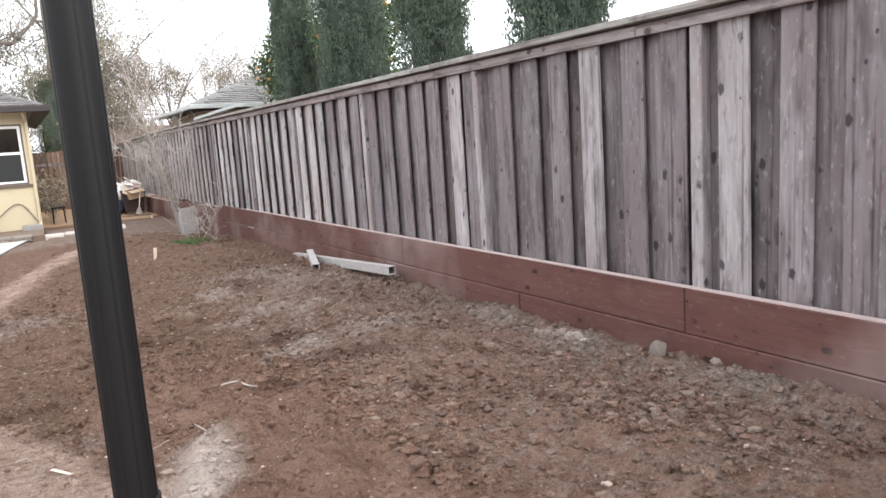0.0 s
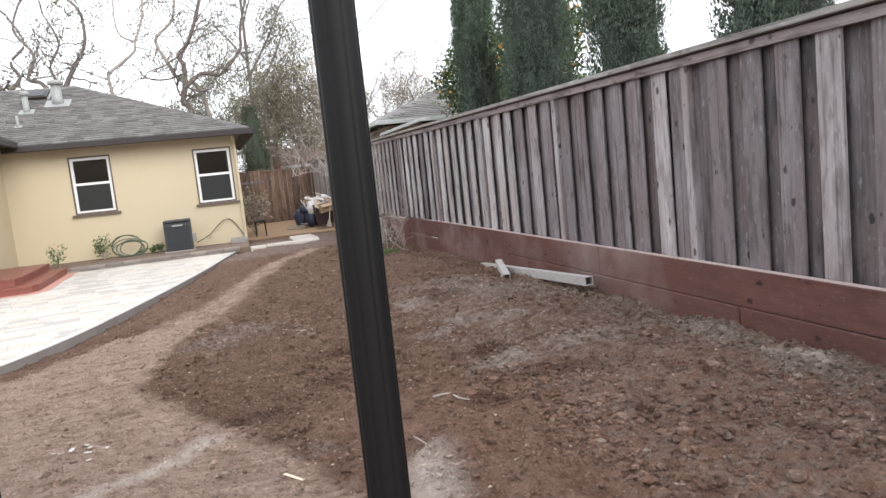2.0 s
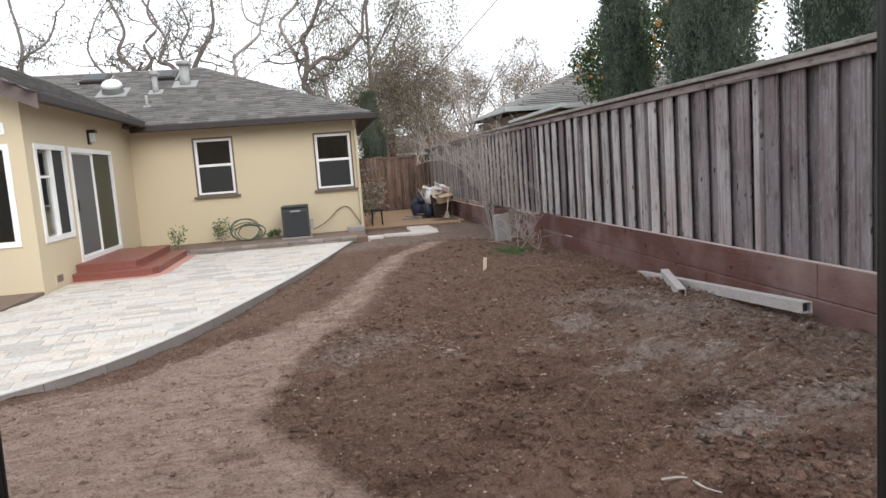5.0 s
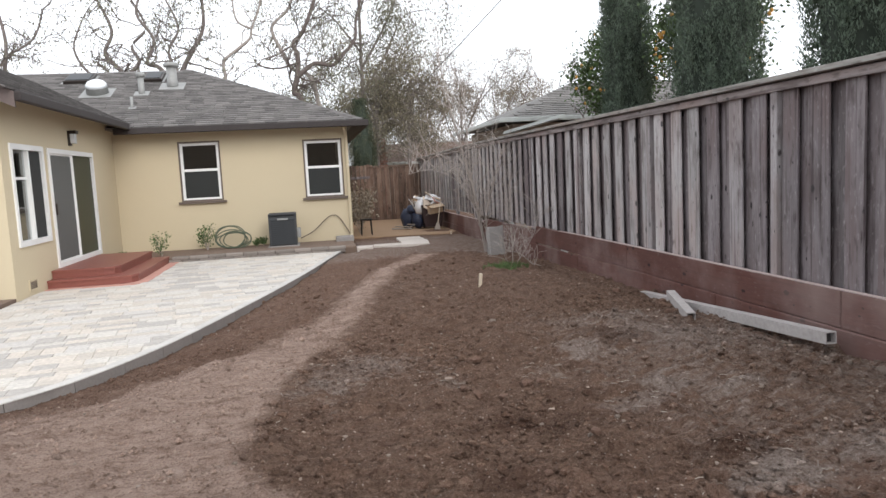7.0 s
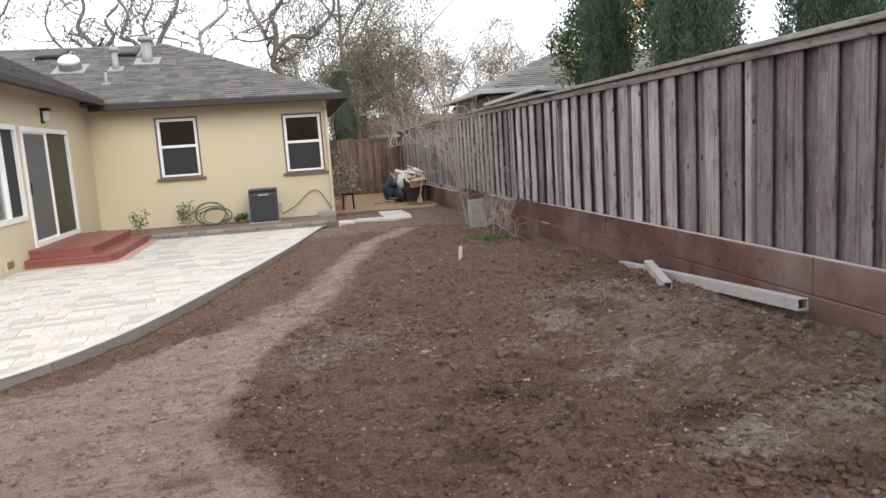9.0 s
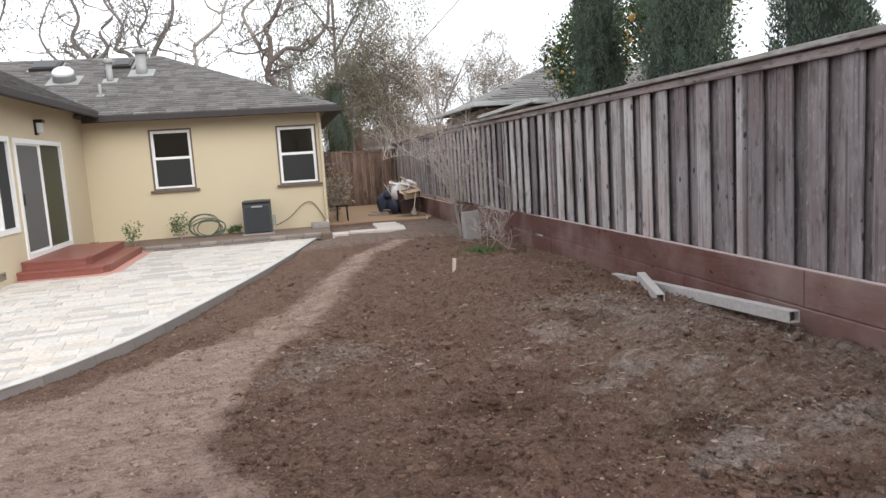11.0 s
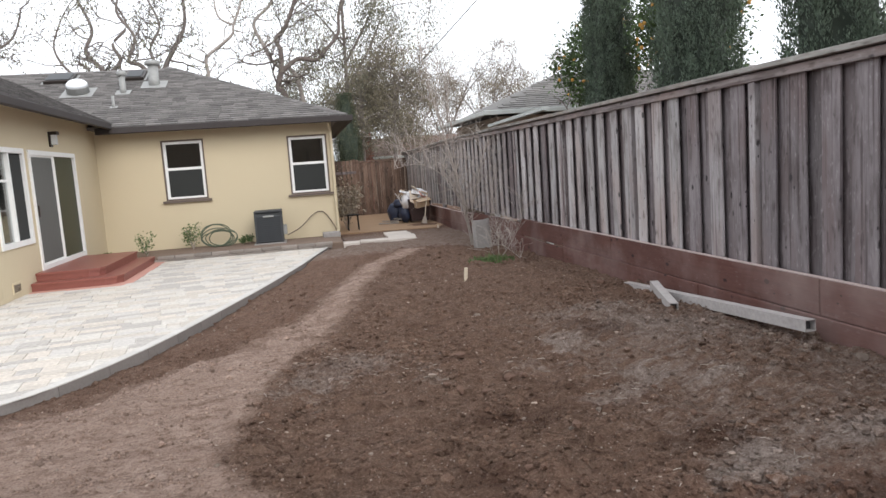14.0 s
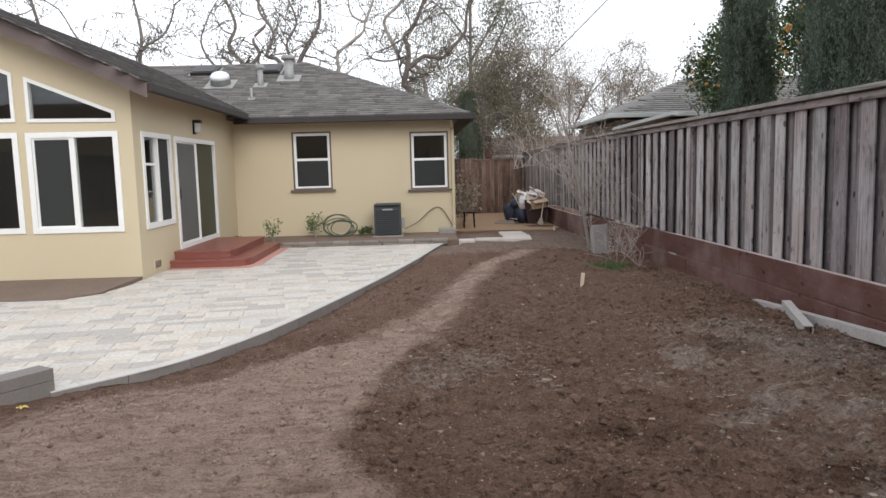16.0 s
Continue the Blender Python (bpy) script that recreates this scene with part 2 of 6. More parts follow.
M_PEG = surface("pale_pine", (0.66, 0.56, 0.44), (0.5, 0.42, 0.32), rough=0.8, grain=30, bump=0.2)
M_CARD = surface("brown_cardboard", (0.52, 0.39, 0.27), (0.43, 0.31, 0.21), rough=0.85, grain=15, bump=0.15)
M_PAPER = surface("white_plastic_sheet", (0.74, 0.73, 0.74), (0.6, 0.59, 0.61), rough=0.6, grain=9, bump=0.3)
M_BLUE = surface("navy_plastic_sack", (0.035, 0.045, 0.085), (0.022, 0.028, 0.05), rough=0.45, grain=8, bump=0.4)
M_BIN = surface("dark_brown_bin", (0.05, 0.03, 0.03), (0.035, 0.022, 0.022), rough=0.5, grain=15, bump=0.1)
M_BARK = surface("grey_brown_bark", (0.22, 0.19, 0.175), (0.12, 0.1, 0.093), rough=0.95, grain=12, stain=0.8, bump=0.5)
M_BARKRED = surface("reddish_bark", (0.175, 0.142, 0.13), (0.1, 0.08, 0.072), rough=0.95, grain=9, stain=0.6, bump=0.5)
M_BARKPALE = surface("pale_bark", (0.38, 0.34, 0.31), (0.22, 0.19, 0.17), rough=0.95, grain=9, stain=0.6, bump=0.4)
M_STRAW = surface("pale_straw", (0.42, 0.365, 0.315), (0.27, 0.225, 0.19), rough=0.9, grain=40, bump=0.1, island=0.3)
M_TWIG = surface("dry_twig", (0.43, 0.38, 0.345), (0.28, 0.24, 0.215), rough=0.95, grain=15, bump=0.2)
M_CYPRESS = leafy("cypress_leaf", (0.125, 0.165, 0.12), 0.4)
# dark colour standing in for the shade deep inside the foliage
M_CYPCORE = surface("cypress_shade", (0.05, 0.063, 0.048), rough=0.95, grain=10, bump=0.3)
M_GUM = leafy("grey_green_leaf", (0.24, 0.235, 0.175), 0.4)
M_DRYLEAF = leafy("brown_olive_leaf", (0.265, 0.222, 0.17), 0.4)
M_OLIVE = leafy("olive_leaf", (0.27, 0.24, 0.13), 0.4)
M_DARKOLIVE = leafy("dark_olive_brown_leaf", (0.19, 0.165, 0.115), 0.4)
M_CONIFER = leafy("dark_conifer_leaf", (0.085, 0.1, 0.062), 0.4)
M_CITRUS = leafy("citrus_leaf", (0.085, 0.13, 0.05), 0.4)
M_ORANGE = surface("orange_fruit", (0.58, 0.31, 0.06), (0.46, 0.23, 0.045), rough=0.5, grain=20, bump=0.1)
M_GRASS = leafy("weed_green", (0.1, 0.16, 0.055), 0.35)
M_BRICK = surface("red_brick", (0.26, 0.115, 0.088), (0.18, 0.078, 0.06), rough=0.9, grain=20, bump=0.3, island=0.2)
M_NBWALL = surface("beige_siding", (0.42, 0.34, 0.27), (0.35, 0.28, 0.22), rough=0.9, grain=12, bump=0.1)
M_STONE = surface("grey_stone", (0.215, 0.165, 0.135), (0.13, 0.1, 0.08), rough=0.95, grain=25, stain=6, bump=0.4, vary=0.25)
M_CLOD = surface("brown_clod", (0.185, 0.112, 0.082), (0.105, 0.06, 0.042), rough=1.0, grain=40, stain=9, bump=0.8, island=0.14)
M_PEBBLE = surface("pale_pebble", (0.33, 0.255, 0.208), (0.2, 0.15, 0.118), rough=0.95, grain=30, stain=5, bump=0.3, island=0.35)
M_BED = surface("planter_soil", (0.22, 0.158, 0.122), (0.13, 0.092, 0.07), rough=1.0, grain=18, stain=2, bump=0.8)
M_DARKMETAL = surface("bronze_lamp", (0.05, 0.04, 0.035), rough=0.4, grain=20, bump=0.05, metal=0.5)


def dirt_material(name="bare_soil", pieces=False):
    m = bpy.data.materials.new(name)
    m.use_nodes = True
    nt = m.node_tree
    b = nt.nodes["Principled BSDF"]

    def mask(name):
        a = nt.nodes.new("ShaderNodeAttribute")
        a.attribute_name = name
        return a.outputs["Fac"]

    fine = fractal(nt, 26, 8, rough=0.75)
    mid = fractal(nt, 4.5, 6, rough=0.65)
    wide = fractal(nt, 0.9, 4)
    crumb = fractal(nt, 75, 6, rough=0.8)
    raked = fractal(nt, 11, 9, (0.4, 1.8, 1), 0.8)
    brown = mix_rgb(nt, "MIX", ramp(nt, raked, 0.35, 0.66), (0.078, 0.044, 0.031), (0.205, 0.128, 0.093))
    brown = mix_rgb(nt, "MIX", ramp(nt, fine, 0.45, 0.72), brown, (0.21, 0.142, 0.103))
    tan = mix_rgb(nt, "MIX", ramp(nt, mid, 0.3, 0.7), (0.3, 0.21, 0.168), (0.425, 0.312, 0.254))
    tan = mix_rgb(nt, "MULTIPLY", ramp(nt, raked, 0.52, 0.36), tan, (0.6, 0.55, 0.52))
    tan = mix_rgb(nt, "SCREEN", ramp(nt, raked, 0.55, 0.7), tan, (0.1, 0.085, 0.075))
    grey = mix_rgb(nt, "MIX", ramp(nt, fine, 0.35, 0.7), (0.15, 0.108, 0.088), (0.38, 0.31, 0.272))

    def edge(src, sharp, noise_amt, by=None):
        mm = nt.nodes.new("ShaderNodeMath")
        mm.operation = "MULTIPLY_ADD"
        mm.inputs[1].default_value = noise_amt
        nt.links.new(by or mid, mm.inputs[0])
        nt.links.new(src, mm.inputs[2])
        return ramp(nt, mm.outputs[0], 0.5 + noise_amt * 0.5 - sharp, 0.5 + noise_amt * 0.5 + sharp)

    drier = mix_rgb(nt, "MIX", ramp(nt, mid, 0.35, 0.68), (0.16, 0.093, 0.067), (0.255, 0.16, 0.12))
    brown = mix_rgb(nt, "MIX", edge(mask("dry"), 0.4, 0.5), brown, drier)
    col = mix_rgb(nt, "MIX", edge(mask("trodden"), 0.36, 1.1), brown, tan)
    wisps = fractal(nt, 6.5, 8, (1, 2.4, 1), 0.78)
    col = mix_rgb(nt, "MIX", edge(mask("ash"), 0.24, 2.4, wisps), col, grey)
    col = mix_rgb(nt, "MIX", edge(mask("dust"), 0.45, 0.35), col, (0.5, 0.42, 0.365))
    # damp soil and the shade of mounds, both as darker colour
    col = mix_rgb(nt, "MULTIPLY", edge(mask("damp_shade"), 0.4, 1.0), col, (0.58, 0.53, 0.51))
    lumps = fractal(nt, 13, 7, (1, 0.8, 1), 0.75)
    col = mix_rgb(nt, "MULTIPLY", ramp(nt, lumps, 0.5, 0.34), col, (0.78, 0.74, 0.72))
    # crumb pits, low in the relief, carry their shade as darker colour
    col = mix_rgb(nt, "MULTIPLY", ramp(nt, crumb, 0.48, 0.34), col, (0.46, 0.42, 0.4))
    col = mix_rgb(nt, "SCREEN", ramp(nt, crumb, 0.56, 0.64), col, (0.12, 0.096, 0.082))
    fleck = nt.nodes.new("ShaderNodeTexVoronoi")
    fleck.inputs["Scale"].default_value = 21.0
    nt.links.new(nt.nodes.new("ShaderNodeNewGeometry").outputs["Position"], fleck.inputs["Vector"])
    col = mix_rgb(nt, "MIX", ramp(nt, fleck.outputs["Distance"], 0.13, 0.07), col, (0.34, 0.27, 0.23))
    col = mix_rgb(nt, "MULTIPLY", ramp(nt, wide, 0.55, 0.75), col, (0.78, 0.74, 0.72))
    if pieces:
        hs = nt.nodes.new("ShaderNodeHueSaturation")
        mr = nt.nodes.new("ShaderNodeMapRange")
        mr.inputs[3].default_value, mr.inputs[4].default_value = 0.75, 1.4
        nt.links.new(nt.nodes.new("ShaderNodeNewGeometry").outputs["Random Per Island"], mr.inputs[0])
        nt.links.new(mr.outputs[0], hs.inputs["Value"])
        nt.links.new(col, hs.inputs["Color"])
        col = hs.outputs[0]
    nt.links.new(col, b.inputs["Base Color"])
    b.inputs["Roughness"].default_value = 1.0
    b.inputs["Specular IOR Level"].default_value = 0.15
    h = mix_rgb(nt, "ADD", 0.6, fine, crumb)
    bp = nt.nodes.new("ShaderNodeBump")
    bp.inputs["Strength"].default_value, bp.inputs["Distance"].default_value = 1.0, 0.03
    nt.links.new(h, bp.inputs["Height"])
    nt.links.new(bp.outputs[0], b.inputs["Normal"])
    return m


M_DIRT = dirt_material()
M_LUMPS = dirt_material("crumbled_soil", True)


# ---- builders ----
class Shape:
    """A mesh in the making."""

    def __init__(self):
        self.v, self.f = [], []

    def add(self, verts, faces):
        n = len(self.v)
        self.v += [tuple(p) for p in verts]
        self.f += [tuple(i + n for i in f) for f in faces]
        return self

    def box(self, a, b, bevel=0.0):
        """A box from corner a to corner b with chamfered edges."""
        (x0, y0, z0), (x1, y1, z1) = a, b
        if not bevel:
            p = [(x0, y0, z0), (x1, y0, z0), (x1, y1, z0), (x0, y1, z0), (x0, y0, z1), (x1, y0, z1), (x1, y1, z1), (x0, y1, z1)]
            return self.add(p, [(3, 2, 1, 0), (4, 5, 6, 7), (0, 1, 5, 4), (1, 2, 6, 5), (2, 3, 7, 6), (3, 0, 4, 7)])
        c = bevel
        p, idx = [], {}
        for sx, x in ((0, x0), (1, x1)):
            for sy, y in ((0, y0), (1, y1)):
                for sz, z in ((0, z0), (1, z1)):
                    dx, dy, dz = (c if sx == 0 else -c), (c if sy == 0 else -c), (c if sz == 0 else -c)
                    for k, q in enumerate(((x, y + dy, z + dz), (x + dx, y, z + dz), (x + dx, y + dy, z))):
                        idx[sx, sy, sz, k] = len(p)
                        p.append(q)
        f = []
        for s in (0, 1):
            for k, order in ((0, ((0, 0), (1, 0), (1, 1), (0, 1))), (1, ((0, 0), (1, 0), (1, 1), (0, 1))), (2, ((0, 0), (1, 0), (1, 1), (0, 1)))):
                ring = []
                for u, w in order:
                    key = (s, u, w) if k == 0 else (u, s, w) if k == 1 else (u, w, s)
                    ring.append(idx[(*key, k)])
                flip = (s == 0) != (k == 1)
                f.append(tuple(reversed(ring)) if flip else tuple(ring))
        for u in (0, 1):
            for w in (0, 1):
                f.append((idx[0, u, w, 1], idx[1, u, w, 1], idx[1, u, w, 2], idx[0, u, w, 2]))
                f.append((idx[u, 0, w, 0], idx[u, 1, w, 0], idx[u, 1, w, 2], idx[u, 0, w, 2]))
                f.append((idx[u, w, 0, 0], idx[u, w, 1, 0], idx[u, w, 1, 1], idx[u, w, 0, 1]))
        for s in range(8):
            k = (s & 1, s >> 1 & 1, s >> 2 & 1)
            f.append((idx[(*k, 0)], idx[(*k, 1)], idx[(*k, 2)]))
        return self.add(p, f)

    def prism(self, poly, lo, hi):
        """Polygon in x, y raised from lo to hi (numbers, or functions of x and y)."""
        n = len(poly)
        zl = lo if callable(lo) else lambda x, y: lo
        zh = hi if callable(hi) else lambda x, y: hi
        p = [(x, y, zl(x, y)) for x, y in poly] + [(x, y, zh(x, y)) for x, y in poly]
        f = [tuple(range(n - 1, -1, -1)), tuple(range(n, 2 * n))]
        f += [(i, (i + 1) % n, n + (i + 1) % n, n + i) for i in range(n)]
        return self.add(p, f)

    def slab(self, quad, thick):
        """Four points in space, thickened along the first normal."""
        a, b, c, d = (Vector(q) for q in quad)
        n = (b - a).cross(d - a).normalized() * thick
        p = [a, b, c, d, a + n, b + n, c + n, d + n]
        return self.add(p, [(3, 2, 1, 0), (4, 5, 6, 7), (0, 1, 5, 4), (1, 2, 6, 5), (2, 3, 7, 6), (3, 0, 4, 7)])

    def tube(self, pts, radii, sides=6, closed=True):
        pts = [Vector(p) for p in pts]
        radii = radii if isinstance(radii, (list, tuple)) else [radii] * len(pts)
        n0 = len(self.v)
        ref = Vector((0.31, 0.17, 0.93))
        for i, p in enumerate(pts):
            d = (pts[min(i + 1, len(pts) - 1)] - pts[max(i - 1, 0)]).normalized()
            u = d.cross(ref)
            if u.length < 0.05:
                u = d.cross(Vector((1, 0, 0)))
            u.normalize()
            w = d.cross(u)
            for k in range(sides):
                a = 2 * math.pi * k / sides
                self.v.append(tuple(p + (u * math.cos(a) + w * math.sin(a)) * radii[i]))
        for i in range(len(pts) - 1):
            for k in range(sides):
                a, b = n0 + i * sides + k, n0 + i * sides + (k + 1) % sides
                self.f.append((a, b, b + sides, a + sides))
        if closed:
            self.f.append(tuple(n0 + k for k in range(sides - 1, -1, -1)))
            self.f.append(tuple(n0 + (len(pts) - 1) * sides + k for k in range(sides)))
        return self

    def lathe(self, profile, sides=16):
        """(radius, z) pairs turned round z."""
        n0 = len(self.v)
        for r, z in profile:
            for k in range(sides):
                a = 2 * math.pi * k / sides
                self.v.append((r * math.cos(a), r * math.sin(a), z))
        for i in range(len(profile) - 1):
            for k in range(sides):
                a, b = n0 + i * sides + k, n0 + i * sides + (k + 1) % sides
                self.f.append((a, b, b + sides, a + sides))
        self.f.append(tuple(n0 + k for k in range(sides - 1, -1, -1)))
        self.f.append(tuple(n0 + (len(profile) - 1) * sides + k for k in range(sides)))
        return self

    def weld(self):
        """Joins corners that lie on one another."""
        at, new_v, to = {}, [], []
        for p in self.v:
            key = tuple(round(c * 2000) for c in p)
            if key not in at:
                at[key] = len(new_v)
                new_v.append(p)
            to.append(at[key])
        self.v, self.f = new_v, [tuple(to[i] for i in f) for f in self.f]
        return self

    def mesh(self, name, material, smooth=False):
        me = bpy.data.meshes.new(name)
        me.from_pydata(self.v, [], self.f)
        me.update()
        me.materials.append(material)
        if smooth:
            me.shade_smooth()
        return me


def part(name, shape, material, parent, label="", smooth=False, at=None):
    """One mesh object under a thing or a part; at: its pose."""
    me = shape if isinstance(shape, bpy.types.Mesh) else shape.mesh(name, material, smooth)
    ob = new(name, me)
    ob.parent = parent
    if at is not None:
        ob.matrix_basis = at
    return tagged(ob, label)


def thing(name, at, label, category, group="", kind=""):
    ob = new(name)
    ob.empty_display_size = 0.1
    ob.matrix_basis = at if isinstance(at, Matrix) else pose(*at)
    return tagged(ob, label, category, group, kind)


def whole(name, shape, material, label, category, group="", kind="", at=None, smooth=False):
    ob = new(name, shape if isinstance(shape, bpy.types.Mesh) else shape.mesh(name, material, smooth))
    if at is not None:
        ob.matrix_basis = at
    return tagged(ob, label, category, group, kind)


def smooth01(t):
    t = min(1.0, max(0.0, t))
    return t * t * (3 - 2 * t)


def polyline_dist(x, y, pts):
    """Distance to a polyline, the share of its length there, and the side (positive: right of its direction)."""
    best = (1e9, 0, 0)
    for i in range(len(pts) - 1):
        (ax, ay), (bx, by) = pts[i], pts[i + 1]
        dx, dy = bx - ax, by - ay
        t = max(0, min(1, ((x - ax) * dx + (y - ay) * dy) / (dx * dx + dy * dy)))
        d = math.hypot(x - ax - t * dx, y - ay - t * dy)
        if d < best[0]:
            best = (d, (i + t) / (len(pts) - 1), (x - ax) * dy - (y - ay) * dx)
    return best


def inside(x, y, poly):
    hit = False
    for i in range(len(poly)):
        (ax, ay), (bx, by) = poly[i], poly[i - 1]
        if (ay > y) != (by > y) and x < (bx - ax) * (y - ay) / (by - ay) + ax:
            hit = not hit
    return hit


# ---- plan ----
PATIO_Z = -0.20
KERB = [(-3.62, 7.88), (-3.20, 8.30), (-2.87, 8.70), (-2.50, 9.42), (-2.17, 10.30), (-1.80, 11.55), (-1.46, 12.75), (-1.12, 14.05), (-0.78, 15.45), (-0.40, 17.20), (-0.02, 18.90)]
PATIO = KERB + [(-0.45, 18.15), (-3.75, 18.15), (-5.17, 18.15), (-5.17, 13.4), (-5.27, 12.6), (-5.62, 12.2), (-6.1, 12.15), (-9.5, 12.3), (-9.5, 6.9), (-5.0, 6.9), (-3.75, 8.2)]
HOUSE_Y, SIDE_X, GABLE_Y, CORNER_X = 20.09, -5.175, 13.91, 0.19
FENCE_X, BOARD_X = 3.13, 3.02
TRACK = [(1.3, 15.9), (0.45, 14.33), (0.1, 12.8), (-0.22, 11.4), (-0.52, 9.6), (-0.95, 8.6), (-1.6, 7.6), (-2.4, 6.2), (-2.6, 4.0)]
DUG_EDGE = [(-0.28, 9.6), (-0.42, 9.15), (-0.62, 8.5), (-0.85, 7.9), (-1.03, 7.2), (-1.15, 6.5), (-1.2, 6.0), (-0.95, 5.5), (-0.45, 4.6), (-0.1, 3.6), (0.3, 2.6), (0.8, 1.5)]


def fbm(x, y, scale, octaves=4):
    return noise.fractal(Vector((x * scale, y * scale, 3.7)), 1.0, 2.0, octaves)


def ground_z(x, y):
    z = -0.2 * smooth01((y - 9) / 8)
    if x > 2.0:
        z -= 0.07 * smooth01((x - 2.0) / 1.0) * (1 - 0.7 * smooth01((3.4 - y) / 1.4)) * (1 - smooth01((y - 16) / 2))
    d, s, side = polyline_dist(x, y, KERB)
    if y < 18.5:
        low = lerp(-0.245, -0.295, smooth01(s / 0.18)) if s < 0.5 else lerp(-0.285, -0.225, smooth01((s - 0.6) / 0.4))
        z = lerp(z, low, smooth01(1 - d / 1.9))
    if x < -3.0 and y < 8.2:
        z = min(z, lerp(z, -0.22, smooth01((-3.0 - x) / 1.0)))
    return z


# spots of ash: x, y, half widths, amount
ASH = [(1.07, 5.08, 0.2, 0.1, 0.8), (1.3, 5.2, 0.12, 0.14, 0.7), (1.17, 7.48, 0.14, 0.2, 0.75), (1.36, 6.55, 0.2, 0.12, 0.7), (1.0, 6.22, 0.16, 0.07, 0.7),
       (0.73, 6.99, 0.1, 0.12, 0.6), (0.07, 7.0, 0.1, 0.25, 0.6), (-0.37, 7.6, 0.34, 0.34, 0.85), (-0.78, 7.1, 0.25, 0.3, 0.75), (2.1, 7.7, 0.35, 0.5, 0.6),
       (1.75, 8.5, 0.5, 0.2, 0.5), (1.69, 6.26, 0.15, 0.08, 0.7), (1.91, 5.29, 0.25, 0.15, 0.6), (2.79, 5.05, 0.14, 0.3, 0.8), (2.74, 4.07, 0.13, 0.22, 0.8),
       (2.9, 2.8, 0.14, 0.2, 0.7), (0.2, 3.55, 0.17, 0.32, 1.0), (-0.2, 4.3, 0.18, 0.15, 0.6)]
# darker spots, damp soil with mound shade put into the colour: x, y, half widths
DAMP_SHADE = [(1.2, 5.47, 0.22, 0.12), (0.03, 5.36, 0.12, 0.12), (1.6, 7.75, 0.22, 0.25), (0.35, 6.1, 0.25, 0.12), (0.8, 4.42, 0.16, 0.14), (1.45, 4.75, 0.3, 0.12), (-1.28, 5.55, 0.13, 0.06), (-0.45, 5.0, 0.2, 0.1)]

# wiped streaks of pale dust: a line and a half width
DUST = [([(-0.72, 4.68), (-1.0, 4.44), (-1.3, 4.17), (-1.6, 3.9)], 0.075), ([(0.12, 3.35), (0.2, 3.6), (0.26, 3.8)], 0.13), ([(2.78, 4.0), (2.82, 4.5)], 0.04)]


def soil(x, y):
    """Height of the soil and how trodden, ashy, dry and darkened it is."""
    z = ground_z(x, y)
    if not (-12 < x < 8 and -4 < y < 30):
        return z, (0, 0, 0, 0, 0)
    near = -5 < x < 3.3 and 1 < y < 19.5
    dt, st, track_side = polyline_dist(x, y, TRACK)
    w = lerp(0.29, 0.8, smooth01((st - 0.45) / 0.4))
    t = 0.82 * smooth01(1.1 - dt / (1.25 * w))
    if y < 9.6:
        de, se, side = polyline_dist(x, y, DUG_EDGE)
        top = 9.3 + (x + 0.7) * (0.48 if x < -0.7 else 1.0)
        t = max(t, smooth01(0.5 + (de if side > 0 else -de) / 0.27) * smooth01((top - y) / 0.9) * smooth01((x + 4.2 - 0.25 * y) * 0.9 + 1.5))
    a = 0.36 * smooth01((x - 0.4) / 1.0) * smooth01((9.8 - y) / 2.2)
    a += 0.12 * math.exp(-((x - 2.75) ** 2) / 0.06) * smooth01((9 - y) / 2)
    for cx, cy, rx, ry, k in ASH:
        u = ((x - cx) / rx) ** 2 + ((y - cy) / ry) ** 2
        if u < 9:
            a += 0.72 * k * math.exp(-0.7 * u)
    a += 0.55 * smooth01((y - 15.6) / 1.0) * smooth01((21 - y) / 1)
    damp_shade = 0.0
    for cx, cy, rx, ry in DAMP_SHADE:
        u = ((x - cx) / rx) ** 2 + ((y - cy) / ry) ** 2
        if u < 9:
            damp_shade += math.exp(-0.7 * u)
    kd = polyline_dist(x, y, KERB)[0]
    dust = 0.0
    for line, w in DUST:
        dd, share, _ = polyline_dist(x, y, line)
        dust = max(dust, math.exp(-(dd / w) ** 2) * (1 - 0.25 * share))
    rough = (1 - 0.5 * t) * (1 - smooth01((y - 16) / 3)) * (0.15 + 0.85 * smooth01((kd - 0.05) / 0.5))
    z += 0.035 * fbm(x, y, 0.9, 3) * smooth01((y - 0.5) / 2)
    if near:
        z += rough * (0.042 * fbm(x + 9, y, 3.2, 5) + 0.06 * max(0, fbm(x, y * 1.3 + 5, 8.0, 3)) + 0.032 * max(0, fbm(x, y, 17.0, 2))) + 0.008 * fbm(x, y, 14, 3)
        if x > 2.5:
            z += 0.05 * max(0, fbm(x * 0.4, y + 40, 2.6, 3)) * smooth01((x - 2.5) / 0.4)
            for cy, h in ((5.05, 0.06), (4.07, 0.04), (2.85, 0.05)):
                z += h * math.exp(-((x - 2.85) / 0.16) ** 2 - ((y - cy) / 0.28) ** 2)
    d, s, side = polyline_dist(x, y, KERB)
    if d < 0.35 and y < 18.9:
        z = lerp(min(z, ground_z(x, y) + 0.02), z, smooth01(d / 0.35))
    return z, (t, min(1.0, a), max(smooth01((5.9 - y) / 1.8) * smooth01((x + 0.6) / 0.8), 0.3 * smooth01(dt / 0.4) * (track_side > 0)), min(1.0, damp_shade), dust)


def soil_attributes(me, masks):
    for k, name in enumerate(("trodden", "ash", "dry", "damp_shade", "dust")):
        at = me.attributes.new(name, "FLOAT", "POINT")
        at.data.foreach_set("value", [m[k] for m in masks])


